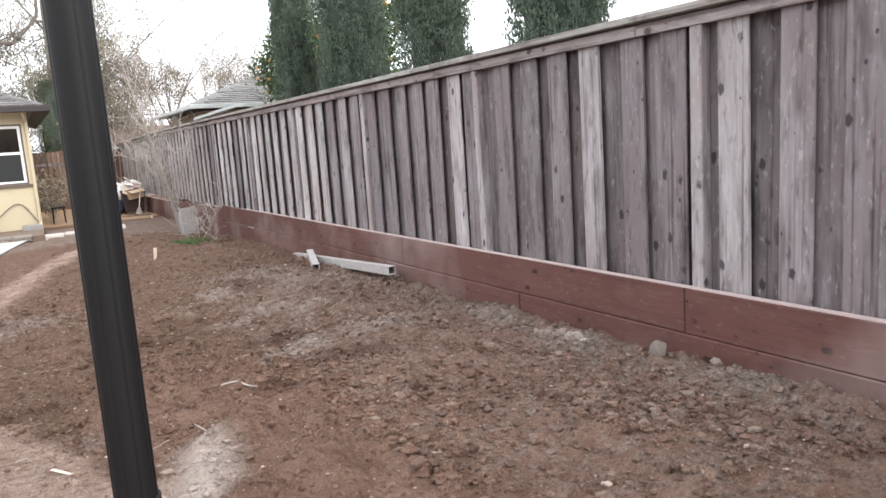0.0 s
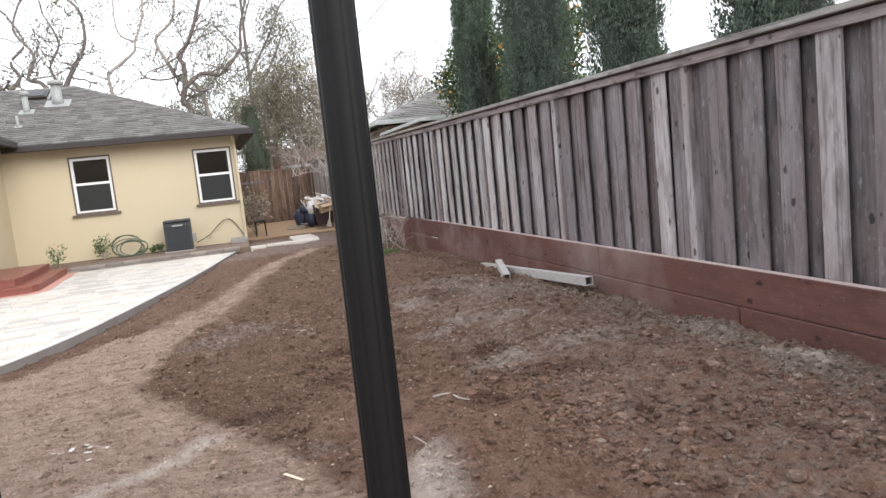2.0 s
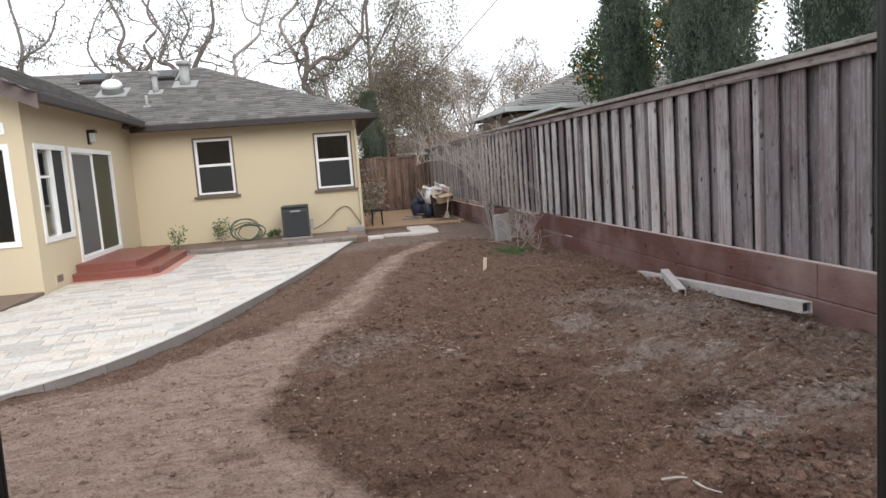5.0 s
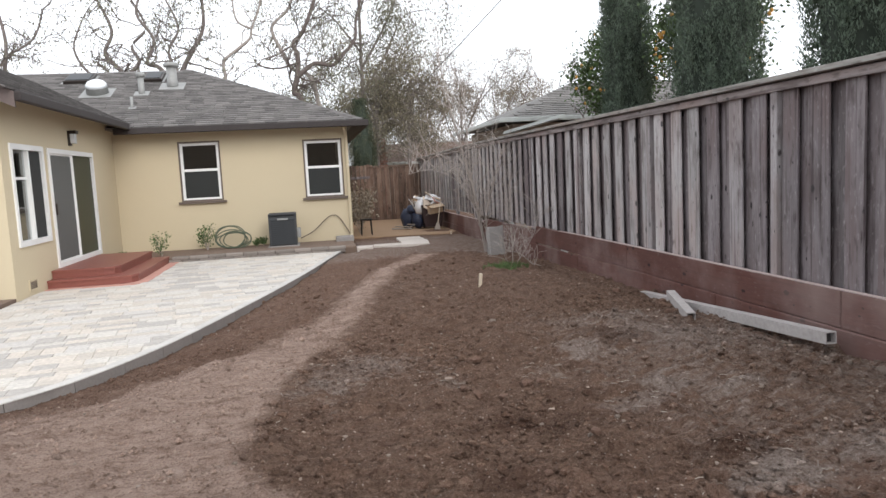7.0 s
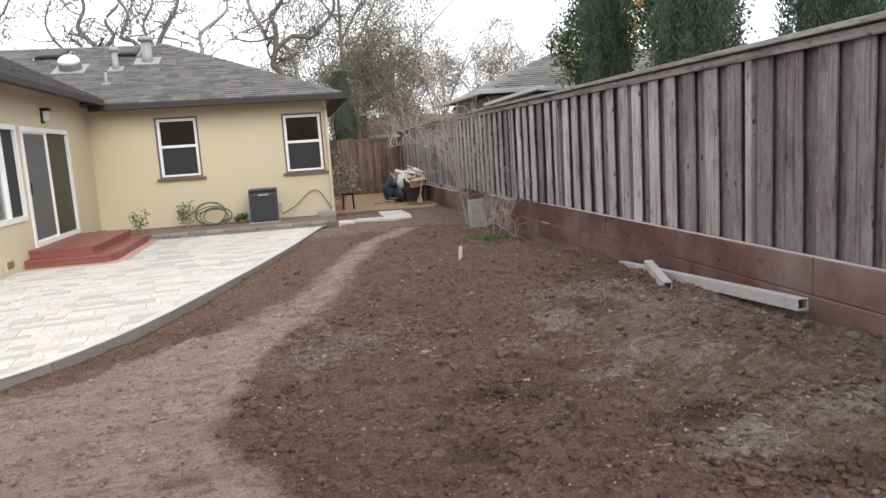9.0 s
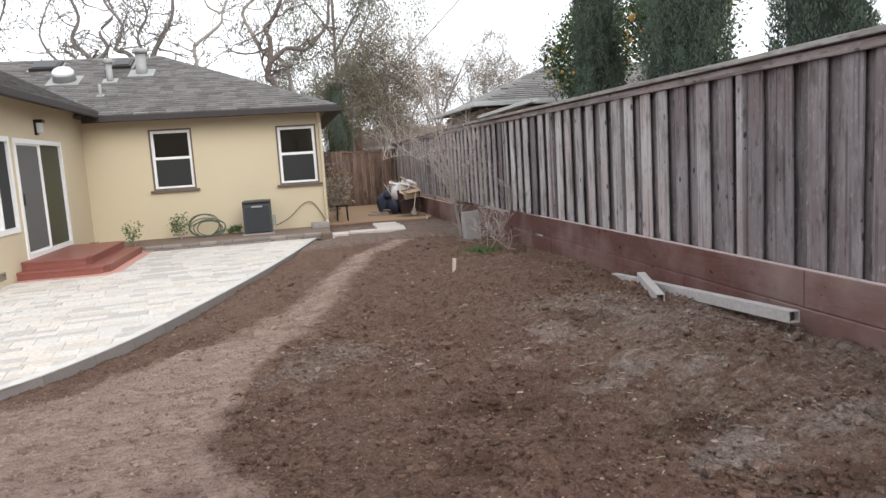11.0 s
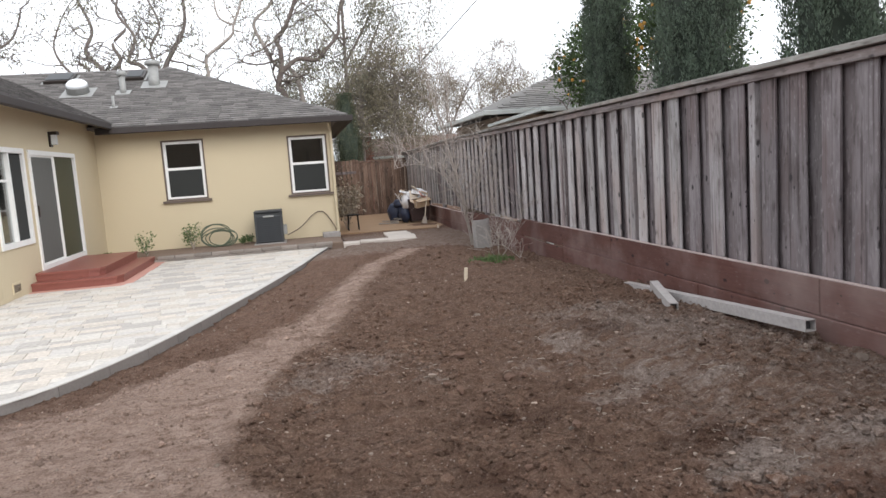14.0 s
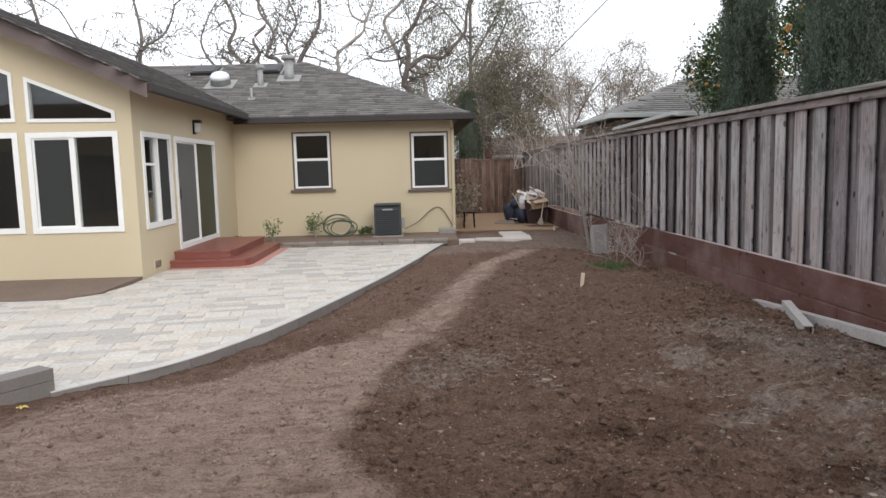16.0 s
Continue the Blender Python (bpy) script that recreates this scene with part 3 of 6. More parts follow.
def ground_mesh():
    def axis(stops):
        out = []
        for a, b, step in stops:
            n = max(1, round((b - a) / step))
            out += [a + (b - a) * i / n for i in range(n)]
        return out + [stops[-1][1]]

    xs = axis([(-400, -60, 85), (-60, -12, 8), (-12, -5, 0.5), (-5, -4.0, 0.12), (-4.0, -1.2, 0.05), (-1.2, 3.3, 0.03), (3.3, 8, 0.6), (8, 60, 8), (60, 400, 85)])
    ys = axis([(-400, -60, 85), (-60, -4, 8), (-4, 1.6, 0.4), (1.6, 2.4, 0.1), (2.4, 8.0, 0.03), (8.0, 10.0, 0.05), (10.0, 17, 0.09), (17, 29, 0.3), (29, 60, 6), (60, 400, 85)])
    verts, masks = [], []
    for y in ys:
        for x in xs:
            z, m = soil(x, y)
            if inside(x, y, PATIO) or (x < CORNER_X and y > 18.1 and x > -14 and y < 32) or (x < SIDE_X and y > 12.1 and x > -14 and y < 32):
                z, m = min(z, -0.42), (0, 0, 0, 0, 0)
            verts.append((x, y, z))
            masks.append(m)
    nx = len(xs)
    faces = [(j * nx + i, j * nx + i + 1, (j + 1) * nx + i + 1, (j + 1) * nx + i) for j in range(len(ys) - 1) for i in range(nx - 1)]
    me = bpy.data.meshes.new("ground")
    me.from_pydata(verts, [], faces)
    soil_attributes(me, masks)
    me.materials.append(M_DIRT)
    me.shade_smooth()
    return tagged(new("ground", me), "bare brown soil, dug over, with a trodden tan track and ash-grey patches", "ground", kind="structure")


ground_mesh()

# ---- house ----
def quad_wall(shape, quads, to_world):
    """Upright wall pieces: each quad is four (u, z) corners, thickened by depth; to_world maps (u, depth, z)."""
    for q in quads:
        p = [to_world(u, 0.0, z) for u, z in q] + [to_world(u, 0.16, z) for u, z in q]
        shape.add(p, [(0, 1, 2, 3), (7, 6, 5, 4), (0, 4, 5, 1), (1, 5, 6, 2), (2, 6, 7, 3), (3, 7, 4, 0)])


def bricked(u0, u1, z0, z1, holes):
    """Rectangles that fill u0..u1, z0..z1 round rectangular holes (ua, ub, za, zb)."""
    us = sorted({u0, u1, *(h[0] for h in holes), *(h[1] for h in holes)})
    out = []
    for a, b in zip(us, us[1:]):
        m = (a + b) / 2
        z = z0
        for h in sorted((h for h in holes if h[0] < m < h[1]), key=lambda h: h[2]):
            if h[2] > z:
                out.append([(a, z), (b, z), (b, h[2]), (a, h[2])])
            z = h[3]
        out.append([(a, z), (b, z), (b, z1), (a, z1)])
    return out


house = thing("house", (SIDE_X, GABLE_Y, -0.3), "single-storey pale yellow stucco house with a grey shingle roof", "house")
HO = Matrix.Translation((-SIDE_X, -GABLE_Y, 0.3))


def hpart(name, shape, material, parent=None, label="", smooth=False):
    """A part given in world places, hung under the house or under one of its parts."""
    return part(name, shape, material, parent or house, label, smooth, at=HO if parent is None else None)


rear_to = lambda u, d, z: (u, HOUSE_Y + d, z)
side_to = lambda u, d, z: (SIDE_X - d, u, z)
gable_to = lambda u, d, z: (u, GABLE_Y + d, z)
WIN_A, WIN_B = (-3.76, -2.81, 1.01, 2.41), (-0.895, 0.045, 0.95, 2.35)
NARROW, SLIDER = (14.25, 15.56, 0.61, 2.14), (15.82, 18.36, 0.10, 2.13)
PIC_R, PIC_L = (-6.79, -5.43, 0.61, 2.13), (-8.4, -6.97, 0.62, 2.14)
EAVE_Z = 2.62

s = Shape()
quad_wall(s, bricked(SIDE_X - 0.16, CORNER_X, -0.4, EAVE_Z + 0.22, [WIN_A, WIN_B]), rear_to)
hpart("wall", s.weld(), M_STUCCO)
s = Shape()
quad_wall(s, bricked(GABLE_Y + 0.163, HOUSE_Y - 0.003, -0.4, EAVE_Z + 0.22, [NARROW, SLIDER]), side_to)
hpart("wall", s.weld(), M_STUCCO)
SLOPE2, RIDGE2_X = 0.475, -8.4
rake = lambda x: 2.86 + SLOPE2 * (SIDE_X - x) if x > RIDGE2_X else 2.86 + SLOPE2 * (SIDE_X - 2 * RIDGE2_X + x)
TRAP_R = [(-6.77, 2.32), (-5.42, 2.30), (-5.42, 2.47), (-6.77, 3.02)]
TRAP_L = [(-8.4, 2.33), (-6.95, 2.33), (-6.95, 3.08), (-8.4, 3.67)]
s = Shape()
quad_wall(s, bricked(-11.6, SIDE_X, -0.4, 2.22, [PIC_R, PIC_L]), gable_to)
top = lambda a, b, za, zb: [(a, za), (b, zb), (b, rake(b)), (a, rake(a))]
for a, b, ta, tb in ((-11.6, -8.4, 2.22, 2.22), (-6.95, -6.77, 2.22, 2.22), (-5.42, SIDE_X, 2.22, 2.22)):
    quad_wall(s, [top(a, b, ta, tb)], gable_to)
for t in (TRAP_R, TRAP_L):
    (a, z0), (b, z1), (_, z2), (_, z3) = t
    quad_wall(s, [[(a, 2.22), (b, 2.22), (b, z1), (a, z0)], [(a, z3), (b, z2), (b, rake(b)), (a, rake(a))]], gable_to)
hpart("wall", s.weld(), M_STUCCO)
hpart("wall", Shape().box((CORNER_X - 0.16, HOUSE_Y + 0.163, -0.4), (CORNER_X, 31.5, EAVE_Z + 0.22)), M_STUCCO)
hpart("wall", Shape().box((-11.6, 31.34, -0.4), (CORNER_X - 0.163, 31.5, EAVE_Z + 0.05)), M_STUCCO)
hpart("wall", Shape().box((-11.6, GABLE_Y + 0.163, -0.4), (-11.44, 31.337, EAVE_Z + 0.05)), M_STUCCO)
# added inner walls and floor, toned dark so the panes look unlit
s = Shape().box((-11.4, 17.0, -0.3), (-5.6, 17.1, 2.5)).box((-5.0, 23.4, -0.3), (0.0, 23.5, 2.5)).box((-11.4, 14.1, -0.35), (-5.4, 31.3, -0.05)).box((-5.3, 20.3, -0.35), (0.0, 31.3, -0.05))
hpart("partition", s, M_ROOM, label="added room walls and floor behind the glass, toned dark as if unlit")


def ring(shape, u0, u1, z0, z1, w, d0, d1, to):
    """A rectangular frame of width w between depths d0 and d1."""
    for a, b, c, d in ((u0, u1, z0, z0 + w), (u0, u1, z1 - w, z1), (u0, u0 + w, z0 + w, z1 - w), (u1 - w, u1, z0 + w, z1 - w)):
        p = [to(u, k, z) for k in (d0, d1) for u, z in ((a, c), (b, c), (b, d), (a, d))]
        shape.add(p, [(0, 1, 2, 3), (7, 6, 5, 4), (0, 4, 5, 1), (1, 5, 6, 2), (2, 6, 7, 3), (3, 7, 4, 0)])
    return shape


def bar(shape, u0, u1, z0, z1, d0, d1, to):
    p = [to(u, k, z) for k in (d0, d1) for u, z in ((u0, z0), (u1, z0), (u1, z1), (u0, z1))]
    return shape.add(p, [(0, 1, 2, 3), (7, 6, 5, 4), (0, 4, 5, 1), (1, 5, 6, 2), (2, 6, 7, 3), (3, 7, 4, 0)])


def pane(parent, u0, u1, z0, z1, to, depth):
    ob = hpart("pane", bar(Shape(), u0, u1, z0, z1, depth, depth + 0.006, to), M_GLASS, parent)
    ob.visible_shadow = False


def sash_window(win):
    u0, u1, z0, z1 = win
    f = hpart("window", ring(Shape(), u0 + 0.036, u1 - 0.036, z0 + 0.02, z1 - 0.036, 0.06, 0.03, 0.11, rear_to), M_WHITE, label="white double-hung window with brown outer trim")
    m = (z0 + z1) / 2 + 0.03
    hpart("meeting_rail", bar(Shape(), u0 + 0.095, u1 - 0.095, m - 0.03, m + 0.03, 0.035, 0.1, rear_to), M_WHITE, f)
    pane(f, u0 + 0.095, u1 - 0.095, m + 0.03, z1 - 0.095, rear_to, 0.075)
    pane(f, u0 + 0.095, u1 - 0.095, z0 + 0.065, m - 0.03, rear_to, 0.055)
    hpart("outer_trim", ring(Shape(), u0, u1, z0, z1, 0.035, -0.012, 0.028, rear_to), M_TAUPE, f, "brown wooden trim")
    hpart("sill", bar(Shape(), u0 - 0.07, u1 + 0.07, z0 - 0.055, z0 - 0.003, -0.07, 0.05, rear_to), M_TAUPE, f, "brown projecting sill")
    hpart("screen", bar(Shape(), u0 + 0.1, u1 - 0.1, z0 + 0.07, m - 0.035, 0.04, 0.043, rear_to), M_SCREEN, f, "grey insect screen")


sash_window(WIN_A)
sash_window(WIN_B)


def slide_window(name, win, to, split, screen=True, door=False):
    u0, u1, z0, z1 = win
    f = hpart(name, ring(Shape(), u0 - 0.03, u1 + 0.03, z0 - 0.03, z1 + 0.03, 0.085, -0.025, 0.09, to), M_WHITE, label="white-framed sliding glass door, shut" if door else "white-framed sliding window")
    c = lerp(u0, u1, split)
    hpart("mullion", bar(Shape(), c - 0.03, c + 0.03, z0 + 0.055, z1 - 0.055, -0.01, 0.08, to), M_WHITE, f)
    pane(f, u0 + 0.055, c - 0.03, z0 + 0.055, z1 - 0.055, to, 0.05)
    pane(f, c + 0.03, u1 - 0.055, z0 + 0.055, z1 - 0.055, to, 0.03)
    if screen:
        if not door:
            hpart("screen", bar(Shape(), u0 + 0.08, c - 0.055, z0 + 0.08, z1 - 0.08, 0.02, 0.023, to), M_SCREEN, f, "grey insect screen")
        hpart("inner_frame", ring(Shape(), u0 + 0.055, c - 0.03, z0 + 0.055, z1 - 0.055, 0.03, 0.005, 0.045, to), M_WHITE, f)
    return f


nw = slide_window("window", NARROW, side_to, 0.52, False)
hpart("screen", bar(Shape(), lerp(NARROW[0], NARROW[1], 0.52) + 0.035, NARROW[1] - 0.06, NARROW[2] + 0.06, NARROW[3] - 0.06, 0.02, 0.024, side_to), M_SCREEN, nw, "grey insect screen")
hpart("glazing_bar", bar(Shape(), NARROW[0] + 0.055, lerp(NARROW[0], NARROW[1], 0.52) - 0.03, 1.62, 1.66, 0.03, 0.06, side_to), M_WHITE, nw)
d = slide_window("sliding_door", SLIDER, side_to, 0.5, True, True)
hpart("screen", bar(Shape(), SLIDER[0] + 0.09, (SLIDER[0] + SLIDER[1]) / 2 - 0.06, SLIDER[2] + 0.09, SLIDER[3] - 0.09, 0.012, 0.016, side_to), M_DOORSCREEN, d, "grey insect screen")
# sheet added over the right pane to carry its dark olive reflection
hpart("sun_film", bar(Shape(), (SLIDER[0] + SLIDER[1]) / 2 + 0.035, SLIDER[1] - 0.06, SLIDER[2] + 0.06, SLIDER[3] - 0.06, 0.022, 0.026, side_to), M_OLIVE_REFLECTION, d, "added dark olive sheet in place of the pane's reflection")
hpart("door_handle", bar(Shape(), SLIDER[0] + 0.075, SLIDER[0] + 0.105, 1.0, 1.2, -0.05, 0.0, side_to), M_DARKMETAL, d)
slide_window("window", PIC_R, gable_to, 0.5)
slide_window("window", PIC_L, gable_to, 0.5)
for t in (TRAP_R, TRAP_L):
    s = Shape()
    c = Vector((sum(p[0] for p in t) / 4, sum(p[1] for p in t) / 4))
    inner = []
    for i in range(4):
        p0, p1, p2 = Vector(t[i - 1]), Vector(t[i]), Vector(t[(i + 1) % 4])
        e0, e1 = (p1 - p0).normalized(), (p2 - p1).normalized()
        n0, n1 = Vector((-e0.y, e0.x)), Vector((-e1.y, e1.x))
        k = 0.055 / (1 + n0.dot(n1))
        inner.append(tuple(p1 + (n0 + n1) * k))
    for i in range(4):
        q = [t[i], t[(i + 1) % 4], inner[(i + 1) % 4], inner[i]]
        p = [gable_to(u, k, z) for k in (-0.025, 0.09) for u, z in q]
        s.add(p, [(0, 1, 2, 3), (7, 6, 5, 4), (0, 4, 5, 1), (1, 5, 6, 2), (2, 6, 7, 3), (3, 7, 4, 0)])
    f = hpart("window", s, M_WHITE, label="white-framed slanted gable window")
    g = Shape().add([gable_to(u, k, z) for k in (0.04, 0.046) for u, z in inner], [(0, 1, 2, 3), (7, 6, 5, 4), (0, 4, 5, 1), (1, 5, 6, 2), (2, 6, 7, 3), (3, 7, 4, 0)])
    ob = hpart("pane", g, M_GLASS, f)
    ob.visible_shadow = False

# roof of the rear wing: a hip with its eave along y = 19.6
E_Y, E_X, E_Z, P1 = 19.6, 0.58, 2.735, 0.424
AP = (E_X - 4.5, E_Y + 4.5, E_Z + 4.5 * P1)
s = Shape()
s.add([(E_X, E_Y, E_Z), AP, (-12, AP[1], AP[2]), (-12, E_Y, E_Z), (E_X, E_Y + 9, E_Z), (-12, E_Y + 9, E_Z), (E_X, E_Y, E_Z - 0.03), (-12, E_Y, E_Z - 0.03), (E_X, E_Y + 9, E_Z - 0.03), (-12, E_Y + 9, E_Z - 0.03)],
      [(3, 0, 1, 2), (0, 4, 1), (4, 5, 2, 1), (7, 6, 0, 3), (6, 8, 4, 0), (8, 9, 5, 4), (6, 7, 9, 8), (2, 5, 9, 7, 3)])
roof = hpart("roof", s, M_SHINGLE, label="grey-brown composition shingle roof")


def shingle_rows(origin, along, up, rows, length, pitch=0.145, tab=0.31, inside_fn=None, seed=1):
    """Overlapping shingle tabs on a slope: origin at the eave, unit vectors along it and up it."""
    rnd = random.Random(seed)
    o, a, u = Vector(origin), Vector(along), Vector(up)
    n = a.cross(u).normalized()
    s = Shape()
    for r in range(rows):
        x = -rnd.random() * tab
        while x < length:
            w = tab * rnd.uniform(0.75, 1.25)
            lo, hi = r * pitch - rnd.uniform(0, 0.012), (r + 1) * pitch + 0.02
            if inside_fn is None or inside_fn(x + w / 2, lo + pitch / 2):
                c = 0.006
                p = [o + a * (x + c) + u * lo + n * 0.03, o + a * (x + w - c) + u * lo + n * 0.03, o + a * (x + w - c) + u * hi + n * 0.008, o + a * (x + c) + u * hi + n * 0.008,
                     o + a * (x + c) + u * lo + n * 0.002, o + a * (x + w - c) + u * lo + n * 0.002]
                s.add(p, [(0, 1, 2, 3), (4, 5, 1, 0), (4, 0, 3), (1, 5, 2)])
            x += w
    return s


run1 = math.hypot(4.5, 4.5 * P1)
up1 = Vector((0, 4.5, 4.5 * P1)) / run1
sh = shingle_rows((E_X - 12.0, E_Y, E_Z), (1, 0, 0), up1, int(run1 / 0.145), 12.0, inside_fn=lambda x, v: x < 12.0 - v * 4.5 / run1 - 0.1 and x > 5.2 - v)
tagged(hpart("shingles", sh, M_SHINGLE, roof), kind="stuff")
s = Shape()
d = Vector(AP) - Vector((E_X, E_Y, E_Z))
for i in range(26):
    a, b = Vector((E_X, E_Y, E_Z)) + d * (i / 26), Vector((E_X, E_Y, E_Z)) + d * ((i + 1.25) / 26)
    for w in (Vector((-0.13, 0, 0.0)), Vector((0, 0.13, 0.0))):
        up = Vector((0, 0, 0.035))
        s.add([a + up, b + up * 0.6, b + w * 1.2 + up * 0.3, a + w * 1.2 + up * 0.7], [(0, 1, 2, 3)])
tagged(hpart("hip_cap", s, M_SHINGLE, roof), kind="stuff")
s = Shape().box((-5.0, E_Y - 0.1, E_Z - 0.145), (E_X + 0.1, E_Y + 0.01, E_Z - 0.005), 0.012).box((E_X - 0.01, E_Y + 0.012, E_Z - 0.145), (E_X + 0.1, E_Y + 9, E_Z - 0.005), 0.012)
hpart("gutter", s, M_BROWNTRIM, label="dark brown gutter")
s = Shape().slab([(-5.0, E_Y + 0.012, E_Z - 0.13), (E_X - 0.012, E_Y + 0.012, E_Z - 0.13), (CORNER_X + 0.02, HOUSE_Y - 0.003, E_Z + 0.06), (-5.0, HOUSE_Y - 0.003, E_Z + 0.06)], 0.03)
s.slab([(E_X - 0.012, E_Y + 0.012, E_Z - 0.13), (E_X - 0.012, 28.5, E_Z - 0.13), (CORNER_X + 0.02, 28.5, E_Z + 0.06), (CORNER_X + 0.02, HOUSE_Y - 0.003, E_Z + 0.06)], 0.03)
hpart("soffit", s, M_BROWNTRIM)
# roof of the gabled wing
EX2, FY, Z2 = -4.73, 13.42, 2.84
rz = Z2 + (EX2 - RIDGE2_X) * SLOPE2
s = Shape()
s.slab([(EX2, FY, Z2), (EX2, 24.5, Z2), (RIDGE2_X, 24.5, rz), (RIDGE2_X, FY, rz)], -0.05)
s.slab([(2 * RIDGE2_X - EX2, 24.5, Z2), (2 * RIDGE2_X - EX2, FY, Z2), (RIDGE2_X, FY, rz), (RIDGE2_X, 24.5, rz)], -0.05)
roof2 = hpart("roof", s, M_SHINGLE, label="grey-brown shingle gable roof")
run2 = math.hypot(EX2 - RIDGE2_X, rz - Z2)
up2 = Vector((RIDGE2_X - EX2, 0, rz - Z2)) / run2
sh = shingle_rows((EX2, FY, Z2 + 0.004), (0, 1, 0), up2, int(run2 / 0.145), 9.6, seed=2)
tagged(hpart("shingles", sh, M_SHINGLE, roof2), kind="stuff")
s = Shape()
for a, b in (((EX2 + 0.02, Z2), (RIDGE2_X, rz)), ((RIDGE2_X, rz), (2 * RIDGE2_X - EX2 - 0.02, Z2))):
    p = [(a[0], FY - 0.05, a[1] - 0.24), (b[0], FY - 0.05, b[1] - 0.24), (b[0], FY - 0.05, b[1] - 0.02), (a[0], FY - 0.05, a[1] - 0.02)]
    s.add(p + [(x, FY - 0.005, z) for x, _, z in p], [(0, 1, 2, 3), (7, 6, 5, 4), (0, 4, 5, 1), (1, 5, 6, 2), (2, 6, 7, 3), (3, 7, 4, 0)])
hpart("barge_board", s, M_FASCIA, label="brown painted barge board")
s = Shape().box((EX2 + 0.002, FY - 0.03, Z2 - 0.15), (EX2 + 0.105, 19.48, Z2 - 0.012), 0.014)
hpart("gutter", s, M_BROWNTRIM, label="dark brown gutter")
s = Shape()
s.slab([(SIDE_X + 0.003, FY, Z2 + 0.06), (EX2 - 0.003, FY, Z2 - 0.13), (EX2 - 0.003, 19.5, Z2 - 0.13), (SIDE_X + 0.003, 19.5, Z2 + 0.06)], 0.03)
hpart("soffit", s, M_FASCIA)
# downspout at the corner
s = Shape().tube([(CORNER_X - 0.09, HOUSE_Y - 0.42, 2.6), (CORNER_X - 0.07, HOUSE_Y - 0.3, 2.5), (CORNER_X - 0.05, HOUSE_Y - 0.05, 2.38), (CORNER_X - 0.05, HOUSE_Y - 0.045, 1.2), (CORNER_X - 0.05, HOUSE_Y - 0.045, 0.02), (CORNER_X - 0.05, HOUSE_Y - 0.16, -0.06)], 0.036, 8)
hpart("downspout", s, M_STUCCO, label="pale yellow downspout")
# crawl-space vent, wall lamp
v = hpart("crawl_vent", ring(Shape(), 14.42, 14.77, -0.13, 0.05, 0.03, -0.015, 0.02, side_to), M_STUCCO, label="small louvred crawl-space vent")
for i in range(5):
    hpart("louvre", bar(Shape(), 14.45, 14.74, -0.095 + i * 0.027, -0.08 + i * 0.027, -0.008, 0.01, side_to), M_TAUPE, v)
lamp = hpart("wall_lamp", bar(Shape(), 16.98, 17.12, 2.25, 2.53, -0.03, 0.0, side_to), M_DARKMETAL, label="dark bronze outdoor wall lamp, off")
hpart("lamp_hood", bar(Shape(), 16.98, 17.14, 2.47, 2.53, -0.15, -0.03, side_to), M_DARKMETAL, lamp)
hpart("lamp_shade", bar(Shape(), 17.0, 17.12, 2.29, 2.468, -0.12, -0.04, side_to), M_DOME, lamp, "frosted glass shade")


def on_roof(x, y):
    return Vector((x, y, E_Z + (y - E_Y) * P1 + 0.012))


def roof_vent(x, y, r, h, cap, mat):
    at = Matrix.Translation(on_roof(x, y) + Vector((-SIDE_X, -GABLE_Y, 0.3)))
    tilt = Matrix.Rotation(math.atan(P1), 4, "X")
    v = part("roof_vent", Shape().lathe([(r * 1.15, -0.05), (r * 1.05, h * 0.3), (r, h * 0.35), (r, h)], 14), mat, house, "galvanised roof vent pipe", True, at)
    part("flashing", Shape().box((-r * 2.4, -r * 2.4, 0.004), (r * 2.4, r * 2.4, 0.024), 0.004), M_METAL, v, "pale metal flashing", at=tilt)
    if cap:
        part("vent_cap", Shape().lathe([(r * 0.9, h), (r * 1.5, h + 0.01), (r * 1.5, h + 0.09), (r * 1.2, h + 0.12)], 14), mat, v, smooth=True)


roof_vent(-4.85, 20.9, 0.035, 0.28, False, M_METAL)
roof_vent(-4.83, 22.0, 0.075, 0.42, True, M_METAL)
roof_vent(-4.16, 22.55, 0.13, 0.5, True, M_METAL)
at = Matrix.Translation(on_roof(-5.92, 22.15) + Vector((-SIDE_X, -GABLE_Y, 0.3))) @ Matrix.Rotation(math.atan(P1), 4, "X")
v = part("tube_skylight", Shape().lathe([(0.27, 0.0), (0.26, 0.16), (0.27, 0.17)], 20), M_METAL, house, "round tube skylight with a milky dome", True, at)
part("dome", Shape().lathe([(0.265, 0.172), (0.25, 0.25), (0.19, 0.31), (0.1, 0.345), (0.02, 0.352)], 20), M_DOME, v, "milky acrylic dome", True)
part("flashing", Shape().box((-0.38, -0.38, 0.003), (0.38, 0.38, 0.02), 0.004), M_METAL, v)
for x0, x1, y in ((-6.97, -6.27, 23.3), (-4.98, -4.49, 23.3)):
    at = Matrix.Translation(on_roof((x0 + x1) / 2, y) + Vector((-SIDE_X, -GABLE_Y, 0.3))) @ Matrix.Rotation(math.atan(P1), 4, "X")
    w = (x1 - x0) / 2
    v = part("skylight", Shape().box((-w, -0.35, 0.0), (w, 0.35, 0.1), 0.015), M_DARKMETAL, house, "flat roof skylight in a dark frame", at=at)
    for fx in (-1, 1):
        part("flashing", Shape().box((fx * (w + 0.03) - 0.03, -0.38, 0.0), (fx * (w + 0.03) + 0.03, 0.38, 0.03), 0.005), M_METAL, v, "pale metal flashing")
    part("skylight_pane", Shape().box((-w + 0.06, -0.29, 0.102), (w - 0.06, 0.29, 0.115)), M_AC, v)

